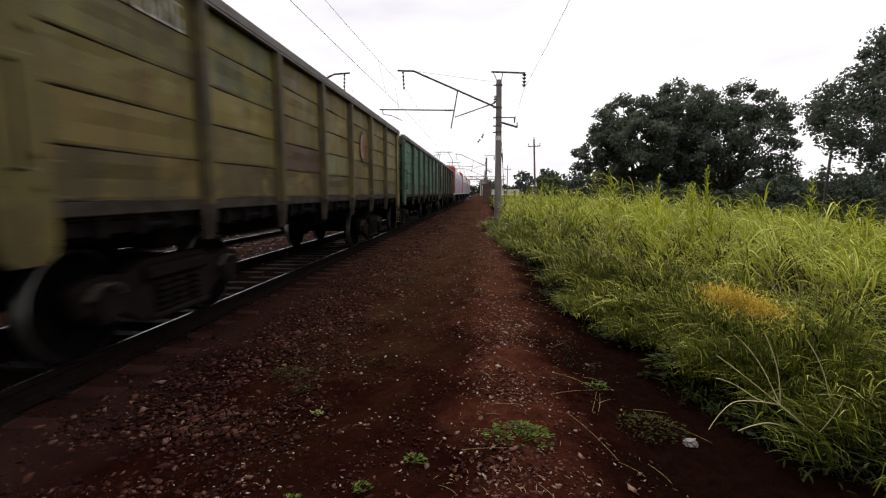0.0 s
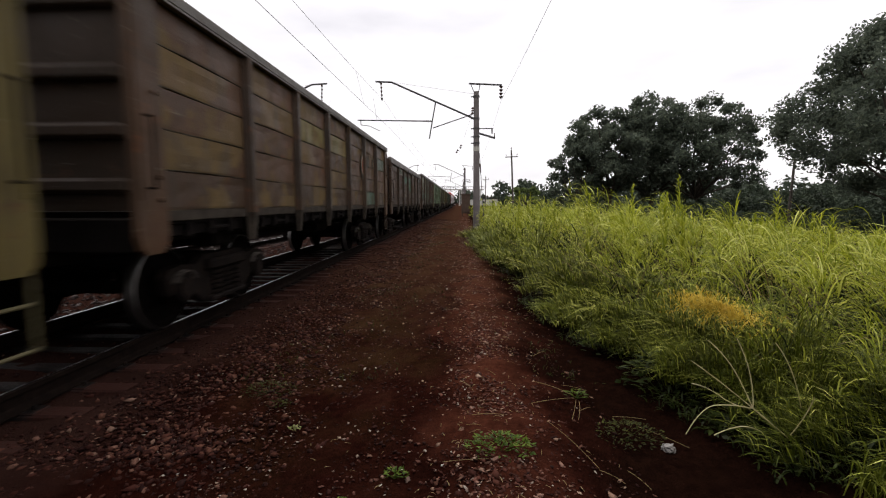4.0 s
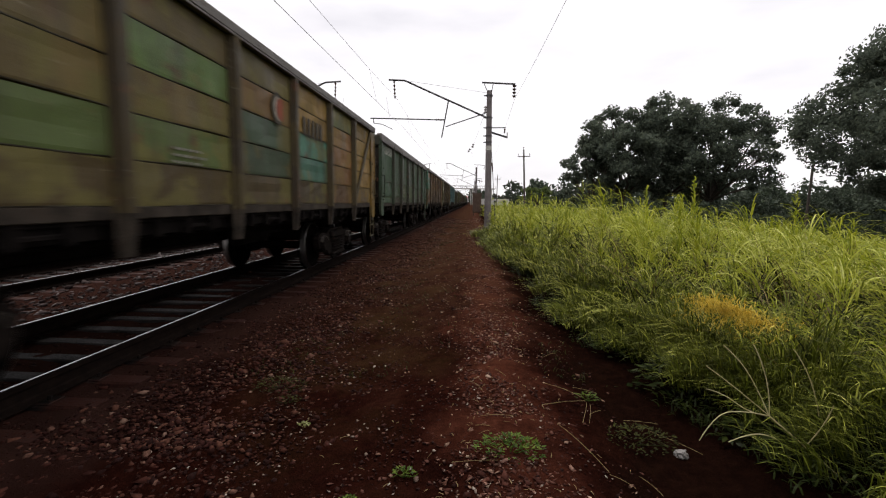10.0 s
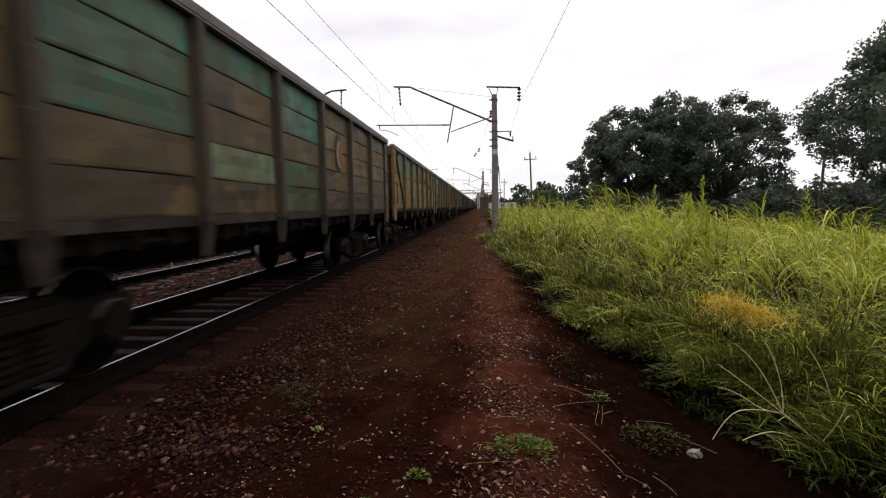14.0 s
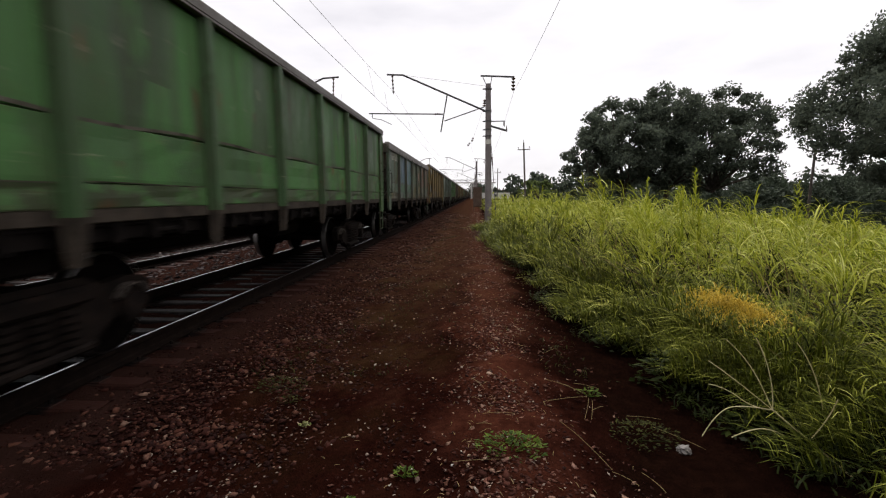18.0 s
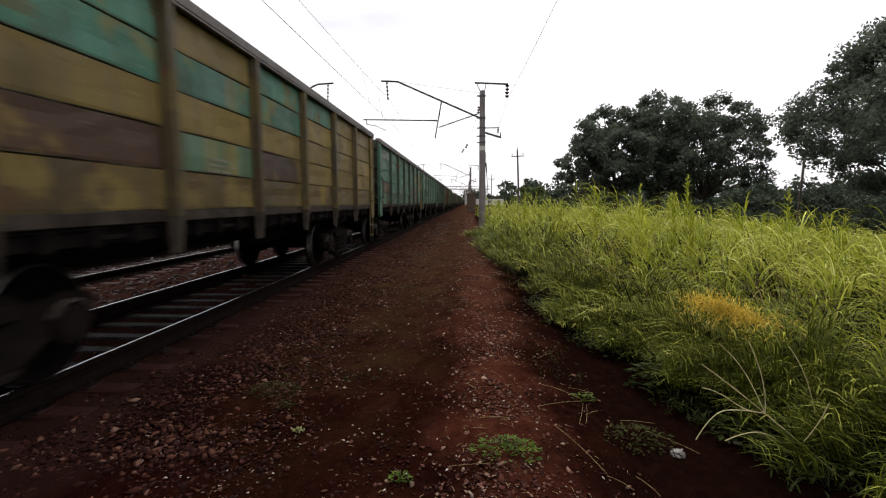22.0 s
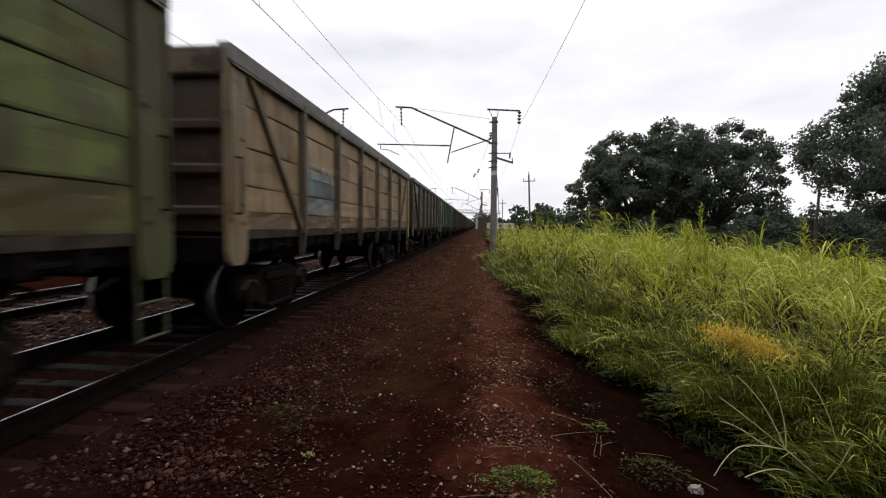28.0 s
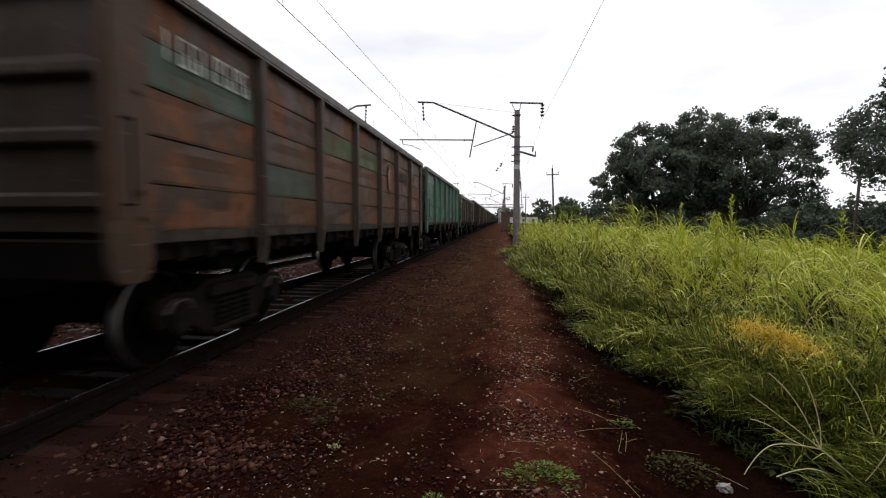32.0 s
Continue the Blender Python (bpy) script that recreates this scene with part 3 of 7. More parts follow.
def corner_mesh(height):
    """The wide corner plate with its rounded foot."""
    bm = bmesh.new()
    w = CORNER
    outline = [(-w / 2, height), (-w / 2, -0.22), (-w / 2 + 0.03, -0.33), (-w / 2 + 0.1, -0.385), (w / 2 - 0.1, -0.385), (w / 2 - 0.03, -0.33), (w / 2, -0.22), (w / 2, height)]
    add_plate(bm, outline, -0.035, 0.03)
    add_box(bm, 0.036, w / 2 - 0.05, height * 0.5, 0.03, 0.035, height * 0.9, 0.006)
    for z in (0.1, 0.3, height * 0.55):
        add_tube(bm, (0.02, -0.1, z), (0.06, -0.1, z), 0.022, None, 8)
    return from_bm("corner_plate", bm, PAINT)


def end_kit(height):
    """The pieces of an end wall: sheet, three pressed ribs and the deep top beam."""
    def one(name, *box):
        bm = bmesh.new()
        add_box(bm, *box)
        return name, from_bm(name, bm, PAINT)
    out = [one("end_sheet", 0, 0, height / 2, 2.9, 0.03, height, 0.004), one("end_beam_top", 0, 0.045, height - 0.06, 3.02, 0.13, 0.32, 0.03)]
    out += [one("end_rib", 0, 0.05, height * z / 1.9, 2.86, 0.10, 0.13, 0.03) for z in (0.22, 0.68, 1.16)]
    return out


def chord_mesh(tall):
    bm = bmesh.new()
    add_box(bm, -0.005, 0, -tall / 2, 0.15, 2 * HALF, tall, 0.02)
    add_box(bm, 0.05, 0, -tall - 0.012, 0.06, 2 * HALF - 0.1, 0.028, 0.006)
    return from_bm("top_chord", bm, CHORD)


def sill_mesh():
    bm = bmesh.new()
    add_box(bm, -0.015, 0, -0.05, 0.05, 2 * HALF - 0.6, 0.11, 0.008)
    return from_bm("side_sill", bm, MUDDY)


def hatch_mesh():
    """An unloading hatch under the floor with its lugs and latch."""
    bm = bmesh.new()
    add_box(bm, -0.62, 0, -0.22, 1.25, PANEL - 0.22, 0.035, 0.006, 0, Matrix.Rotation(-0.16, 4, "Y"))
    add_box(bm, -0.05, 0, -0.17, 0.03, PANEL - 0.3, 0.17, 0.006)
    for s in (-0.42, 0.0, 0.42):
        add_box(bm, 0.0, s, -0.16, 0.05, 0.075, 0.24, 0.012)
        add_tube(bm, (-0.03, s - 0.05, -0.235), (-0.03, s + 0.05, -0.235), 0.03, None, 8)
    add_box(bm, 0.01, 0.2, -0.2, 0.03, 0.26, 0.04, 0.008)
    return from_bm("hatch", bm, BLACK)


def single(name, mat, *boxes):
    bm = bmesh.new()
    for b in boxes:
        add_box(bm, *b)
    return from_bm(name, bm, mat)


def bar(name, mat, a, b, r, n=8):
    bm = bmesh.new()
    add_tube(bm, a, b, r, None, n)
    return from_bm(name, bm, mat)


WORN = surface("rubbed_cast_steel", (0.05, 0.042, 0.036), (0.085, 0.07, 0.06), 6.0, 0.6, 0.0, 0.3, 50.0, (0.02, 0.015, 0.012))


def bogie_mesh():
    """Two cast side frames with springs, joined by the bolster."""
    bm = bmesh.new()
    outline = [(-1.22, 0.62), (-1.16, 0.70), (-0.92, 0.74), (-0.66, 0.70), (-0.45, 0.80), (0.45, 0.80), (0.66, 0.70), (0.92, 0.74), (1.16, 0.70), (1.22, 0.62),
               (1.15, 0.42), (1.05, 0.42), (1.04, 0.56), (0.80, 0.56), (0.78, 0.40), (0.66, 0.34), (0.46, 0.20), (-0.46, 0.20), (-0.66, 0.34), (-0.78, 0.40),
               (-0.80, 0.56), (-1.04, 0.56), (-1.05, 0.42), (-1.15, 0.42)]
    for s in (-1.02, 1.02):
        add_plate(bm, outline, s - 0.06, s + 0.06)
        for y in (-0.24, 0.0, 0.24):
            for q in range(5):
                add_tube(bm, (s * 1.07, y, 0.30 + q * 0.062), (s * 1.07, y, 0.335 + q * 0.062), 0.085, None, 10)
        add_box(bm, s * 1.075, 0, 0.67, 0.14, 0.95, 0.14, 0.03)
        add_box(bm, s * 1.075, 0, 0.24, 0.13, 0.9, 0.07, 0.02)
        for y in (-0.925, 0.925):
            add_tube(bm, (s - 0.09 * (1 if s > 0 else -1), y, 0.475), (s + 0.10 * (1 if s > 0 else -1), y, 0.475), 0.16, None, 16)
            add_tube(bm, (s + 0.10 * (1 if s > 0 else -1), y, 0.475), (s + 0.13 * (1 if s > 0 else -1), y, 0.475), 0.12, None, 12)
            for a in range(35, 146, 22):
                w = radians(a)
                add_box(bm, s * 1.09, y + 0.19 * math.cos(w), 0.475 + 0.19 * math.sin(w), 0.09, 0.022, 0.08, 0.004, 1, Matrix.Rotation(w, 4, "X"))
    add_box(bm, 0, 0, 0.66, 2.1, 0.42, 0.26, 0.04)
    for y in (-1.42, 1.42):
        add_box(bm, 0, y * 0.62, 0.45, 1.7, 0.07, 0.1, 0.01)
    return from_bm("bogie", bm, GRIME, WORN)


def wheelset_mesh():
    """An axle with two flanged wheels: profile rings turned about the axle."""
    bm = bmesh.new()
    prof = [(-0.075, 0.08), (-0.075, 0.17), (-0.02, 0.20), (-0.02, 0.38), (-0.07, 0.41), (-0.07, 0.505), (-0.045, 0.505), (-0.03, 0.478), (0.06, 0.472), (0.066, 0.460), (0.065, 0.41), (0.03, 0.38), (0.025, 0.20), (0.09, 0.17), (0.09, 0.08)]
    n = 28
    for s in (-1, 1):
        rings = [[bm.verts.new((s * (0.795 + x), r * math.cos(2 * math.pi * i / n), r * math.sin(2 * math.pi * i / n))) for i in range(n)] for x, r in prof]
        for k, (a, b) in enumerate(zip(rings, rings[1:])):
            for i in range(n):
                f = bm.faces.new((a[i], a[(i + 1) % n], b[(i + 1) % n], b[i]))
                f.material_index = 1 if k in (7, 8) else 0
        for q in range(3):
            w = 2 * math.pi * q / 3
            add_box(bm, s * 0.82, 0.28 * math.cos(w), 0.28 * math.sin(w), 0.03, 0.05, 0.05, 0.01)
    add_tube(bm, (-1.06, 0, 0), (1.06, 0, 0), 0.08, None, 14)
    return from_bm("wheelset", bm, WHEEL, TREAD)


def coupler_mesh():
    bm = bmesh.new()
    add_box(bm, 0, 0.28, 1.06, 0.18, 0.62, 0.2, 0.03)
    add_box(bm, 0.06, 0.62, 1.06, 0.34, 0.24, 0.30, 0.06)
    add_box(bm, 0.16, 0.70, 1.06, 0.12, 0.16, 0.34, 0.04)
    add_tube(bm, (-0.45, 0.05, 0.95), (-0.35, 0.55, 0.72), 0.03, None, 8)
    return from_bm("coupler", bm, GRIME)


def ladder_mesh():
    bm = bmesh.new()
    for s in (-0.17, 0.17):
        add_box(bm, 0, s, -0.36, 0.025, 0.03, 0.72, 0.005)
    for z in (-0.70, -0.40, -0.02):
        add_tube(bm, (0, -0.17, z), (0, 0.17, z), 0.014, None, 8)
    return from_bm("ladder", bm, PAINT)


def brace_mesh(height, lean):
    """A flat bar across the end panel."""
    bm = bmesh.new()
    a, b = Vector((0.03, -lean * PANEL * 0.47, height - 0.03)), Vector((0.03, lean * PANEL * 0.47, 0.02))
    d = b - a
    turn = Matrix.Rotation(math.atan2(-d.y, d.z), 4, "X")
    add_box(bm, *((a + b) / 2), 0.05, 0.09, d.length, 0.008, 0, turn)
    return from_bm("brace", bm, PAINT)


def bars_mesh(name, rows, mat):
    """Rows of (y, z, width, height) as thin paint bars."""
    bm = bmesh.new()
    for y, z, w, h in rows:
        add_box(bm, 0, y, z, 0.006, w, h)
    return from_bm(name, bm, mat)


def number_rows():
    rows = []
    r = random.Random(3)
    for i in range(8):
        y = (i - 3.5) * 0.165
        kind = r.choice("ABC")
        rows.append((y - 0.04, 0, 0.024, 0.25))
        if kind != "A":
            rows.append((y + 0.04, 0.06 if kind == "B" else -0.06, 0.024, 0.13))
            rows += [(y, 0.113, 0.06, 0.024), (y, -0.113, 0.06, 0.024)]
    return rows


def text_rows(seed, lines_=3, wide=0.7):
    r = random.Random(seed)
    rows = []
    for j in range(lines_):
        y = -wide / 2
        while y < wide / 2 - 0.05:
            w = r.uniform(0.025, 0.08)
            rows.append((y + w / 2, -j * 0.062, w, 0.024))
            y += w + 0.04
    return rows


MARK_PALE = surface("mark_pale", (0.42, 0.38, 0.32), (0.30, 0.26, 0.2), 8.0, 0.6, 0.0, 0.1, 60.0, (0.1, 0.07, 0.05), True)


def crescent_mesh():
    """A dark and a pale crescent round a red field."""
    bm = bmesh.new()
    def sickle(r1, r2, shift, x, mat, a0=100, a1=265):
        outer = [(r1 * math.cos(radians(a)), r1 * 1.25 * math.sin(radians(a))) for a in range(a0, a1 + 1, 15)]
        inner = [(shift + r2 * math.cos(radians(a)), r2 * 1.25 * math.sin(radians(a))) for a in range(a1, a0 - 1, -15)]
        add_plate(bm, outer + inner, x, x + 0.005, mat)
    sickle(0.30, 0.22, 0.11, 0.0, 0)
    sickle(0.21, 0.20, 0.045, 0.001, 1)
    field = [(0.06 + 0.16 * math.cos(radians(a)), 0.24 * math.sin(radians(a))) for a in range(95, 270, 15)] + [(0.16, -0.24), (0.16, 0.24)]
    add_plate(bm, field, 0.0, 0.004, 2)
    return from_bm("painted_mark", bm, STENCIL_DARK, MARK_PALE, MARK_RED)


def ring_mesh():
    bm = bmesh.new()
    for a in range(-60, 241, 15):
        w = radians(a)
        add_box(bm, 0, 0.27 * math.cos(w), 0.27 * math.sin(w), 0.006, 0.075, 0.05, 0, 0, Matrix.Rotation(w, 4, "X"))
    add_box(bm, 0, 0, 0.03, 0.007, 0.06, 0.26)
    add_box(bm, 0, 0, 0.14, 0.008, 0.24, 0.06)
    return from_bm("painted_mark", bm, surface("mark_ochre", (0.45, 0.30, 0.07), (0.36, 0.24, 0.06), 8.0, 0.6))


TALL, SHORT = 3.40 - FLOOR, 3.18 - FLOOR
SHEETS = [sheet_mesh(s) for s in range(5)]
KIT = {}
for body in (TALL, SHORT):
    h = body - 0.14
    KIT[body] = dict(post=post_mesh(h), corner=corner_mesh(h), end=end_kit(h), ribbed=ribbed_kit(h), brace_a=brace_mesh(h, 1), brace_b=brace_mesh(h, -1))
CHORD_ME, THICK_ME = chord_mesh(0.13), chord_mesh(0.21)
SILL_ME, HATCH_ME, BOGIE_ME, WHEELS_ME, COUPLER_ME, LADDER_ME = sill_mesh(), hatch_mesh(), bogie_mesh(), wheelset_mesh(), coupler_mesh(), ladder_mesh()
GRAB_ME = rail_hook()
NUMBER_ME = bars_mesh("stencilled_number", number_rows(), STENCIL)
STENCIL_DIM = surface("stencil_faded", (0.24, 0.23, 0.20), (0.14, 0.13, 0.11), 14.0, 0.6, 0.0, 0.1, 60.0, (0.06, 0.055, 0.04), True)
TEXT_ME = [bars_mesh("stencilled_note", text_rows(s, n, w), STENCIL_DIM) for s, n, w in ((1, 3, 0.5), (2, 2, 0.4), (4, 4, 0.55))]
NAME_ME = [bars_mesh("painted_name", [(y, 0, 0.11, 0.3) for y in (-0.42, -0.22, -0.02, 0.18, 0.38)], STENCIL_DARK), bars_mesh("painted_name", [(y, 0, 0.1, 0.24) for y in (-0.35, -0.19, -0.03, 0.13, 0.29, 0.42)], STENCIL_DARK)]
PAIR_ME = bars_mesh("painted_name", [(-0.42, 0, 0.09, 0.34), (-0.24, 0, 0.09, 0.34), (-0.33, 0, 0.1, 0.09), (0.36, 0, 0.09, 0.28), (0.44, 0.11, 0.1, 0.06), (0.44, -0.11, 0.1, 0.06)], STENCIL_DARK)
PATCH_ME = bars_mesh("stencil_patch", [(0, 0, 0.62, 0.36)], STENCIL_DARK)
MARK_ME, RING_ME = crescent_mesh(), ring_mesh()
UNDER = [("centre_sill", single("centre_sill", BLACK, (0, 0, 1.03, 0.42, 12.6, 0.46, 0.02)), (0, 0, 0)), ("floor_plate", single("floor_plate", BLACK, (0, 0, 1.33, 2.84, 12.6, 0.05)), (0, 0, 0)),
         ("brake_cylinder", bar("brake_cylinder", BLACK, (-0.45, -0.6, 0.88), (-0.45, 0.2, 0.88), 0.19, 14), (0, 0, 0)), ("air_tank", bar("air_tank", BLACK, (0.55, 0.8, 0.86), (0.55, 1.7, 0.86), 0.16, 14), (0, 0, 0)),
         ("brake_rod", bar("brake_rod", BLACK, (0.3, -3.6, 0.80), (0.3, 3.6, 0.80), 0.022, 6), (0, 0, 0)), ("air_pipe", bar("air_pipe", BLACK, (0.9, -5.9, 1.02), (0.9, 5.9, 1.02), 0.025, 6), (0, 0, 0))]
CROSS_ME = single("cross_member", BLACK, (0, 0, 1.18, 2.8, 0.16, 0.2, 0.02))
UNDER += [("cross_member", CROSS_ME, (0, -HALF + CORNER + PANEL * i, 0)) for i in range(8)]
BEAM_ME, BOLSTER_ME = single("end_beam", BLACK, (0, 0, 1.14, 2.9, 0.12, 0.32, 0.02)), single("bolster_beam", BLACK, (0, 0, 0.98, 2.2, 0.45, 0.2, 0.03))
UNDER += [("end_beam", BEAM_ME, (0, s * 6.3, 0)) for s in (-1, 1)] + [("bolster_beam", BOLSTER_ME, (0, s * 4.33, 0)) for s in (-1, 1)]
FAR_SIDE = {b: bars_mesh("side_sheet", [(0, b / 2 - 0.02, 2 * HALF - 0.1, b - 0.1)], PAINT) for b in (TALL, SHORT)}

# index, kind (plank, ribbed, braced), short, main colour, second, third, share of patches, marks
WAGONS = [
    (-3, "plank", 0, DG, DB, GY, 0.2, ""), (-2, "plank", 0, blend(TQ, DG, 0.5), TQ, DG, 0.2, ""), (-1, "plank", 0, OL, blend(OL, BR, 0.6), blend(OL, GR, 0.5), 0.3, "nm"),
    (0, "plank", 0, blend(blend(GY, OL, 0.4), PG, 0.25), blend(GY, PG, 0.4), blend(TQ, GY, 0.3), 0.35, "nm"), (1, "ribbed", 0, PG, PG, GY, 0.1, "nd"), (2, "plank", 0, BR, TQ, OL, 0.5, "nm"),
    (3, "plank", 1, blend(DB, BR, 0.3), DB, BR, 0.2, "ntt"), (4, "plank", 0, BR, blend(BR, OL, 0.5), TQ, 0.3, "mw"), (5, "braced", 0, blend(OL, DB, 0.3), GY, BR, 0.2, "n"),
    (6, "plank", 0, blend(OL, GR, 0.4), TQ, BR, 0.35, "n"), (7, "plank", 1, blend(OL, DG, 0.72), blend(OL, DG, 0.85), blend(OL, BR, 0.5), 0.2, "ntt"), (8, "braced", 0, (0.095, 0.215, 0.21), blend(TQ, OL, 0.45), blend(TQ, PG, 0.5), 0.35, "n"),
    (9, "plank", 0, blend(OL, BR, 0.45), blend(OL, DG, 0.3), RU, 0.3, "nt"), (10, "plank", 0, blend(TN, BR, 0.55), blend(BR, RU, 0.4), blend(BR, DB, 0.5), 0.3, "mwt"), (11, "plank", 0, blend(DG, TQ, 0.12), DG, blend(DG, OL, 0.3), 0.2, "nt"),
    (12, "braced", 0, blend(OL, BR, 0.35), blend(OL, DG, 0.4), BR, 0.2, "mwt"), (13, "plank", 0, (0.085, 0.172, 0.10), (0.08, 0.15, 0.09), (0.09, 0.165, 0.105), 0.1, "nttd"), (14, "braced", 0, TN, blend(TN, BR, 0.3), blend(TN, OL, 0.4), 0.15, "mw"),
    (15, "plank", 0, blend(blend(OL, BR, 0.2), TN, 0.15), blend(OL, BR, 0.5), blend(OL, DB, 0.4), 0.25, "nw"), (16, "braced", 0, TN, blend(TN, BR, 0.35), blend(TN, OL, 0.4), 0.15, "mww"), (17, "plank", 0, blend(BR, GY, 0.45), blend(BR, OL, 0.5), DB, 0.3, "nm"),
    (18, "plank", 0, GR, blend(GR, OL, 0.4), GR, 0.25, "ort"), (19, "plank", 0, blend(PG, BL, 0.5), PG, TQ, 0.25, "n"), (20, "braced", 0, blend(TN, OL, 0.5), blend(TN, OL, 0.3), BL, 0.2, "n"),
    (21, "plank", 1, blend(blend(BR, GY, 0.6), TQ, 0.45), blend(BR, OL, 0.4), GY, 0.3, "nm"), (22, "plank", 0, blend(GR, DG, 0.45), GR, GR, 0.1, "n"), (23, "plank", 0, blend(TN, BR, 0.5), blend(BR, RU, 0.5), blend(GR, OL, 0.3), 0.35, "nt"),
    (24, "plank", 0, blend(TQ, GR, 0.3), blend(TQ, OL, 0.4), blend(TQ, DG, 0.4), 0.25, "t"), (25, "ribbed", 0, (0.085, 0.185, 0.118), (0.10, 0.19, 0.13), PG, 0.15, "nd"), (26, "plank", 0, blend(TQ, GR, 0.15), blend(TQ, RU, 0.5), blend(TQ, DG, 0.3), 0.1, "nt"),
    (27, "plank", 0, blend(OL, TN, 0.35), blend(OL, BR, 0.3), OL, 0.2, "nt"), (28, "plank", 0, blend(GY, DG, 0.5), GY, blend(OL, GY, 0.5), 0.3, "nt"), (29, "plank", 0, blend(RU, BR, 0.4), TQ, RU, 0.45, "n"),
    (30, "plank", 0, blend(BR, RU, 0.25), blend(BR, DB, 0.4), DB, 0.3, ""), (31, "plank", 0, (0.045, 0.082, 0.046), blend(DG, GR, 0.3), blend(DG, TQ, 0.3), 0.2, "nt"), (32, "plank", 0, blend(GR, TQ, 0.4), GR, DG, 0.2, "n"),
    (33, "braced", 0, blend(DB, GY, 0.5), GY, DB, 0.3, "n"), (34, "braced", 0, blend(BE, BR, 0.28), blend(BE, BR, 0.35), BE, 0.3, "n"), (35, "plank", 0, blend(OL, DG, 0.65), blend(OL, GR, 0.4), OL, 0.2, "ntt"),
    (36, "plank", 0, DB, blend(OL, DB, 0.7), blend(GR, DB, 0.5), 0.3, "nt"), (37, "plank", 1, blend(BR, DB, 0.2), blend(BR, DB, 0.5), BR, 0.2, "n"), (38, "plank", 0, blend(TQ, DG, 0.3), blend(TQ, DG, 0.6), blend(TQ, BR, 0.4), 0.0, "nt"),
    (39, "plank", 0, blend(BR, DB, 0.3), RU, blend(GR, DG, 0.5), 0.35, "nmw"), (40, "plank", 0, OL, BR, GR, 0.3, "n"), (41, "plank", 0, TQ, BR, DG, 0.3, "n"), (42, "braced", 0, BR, TN, TQ, 0.3, "n"),
]
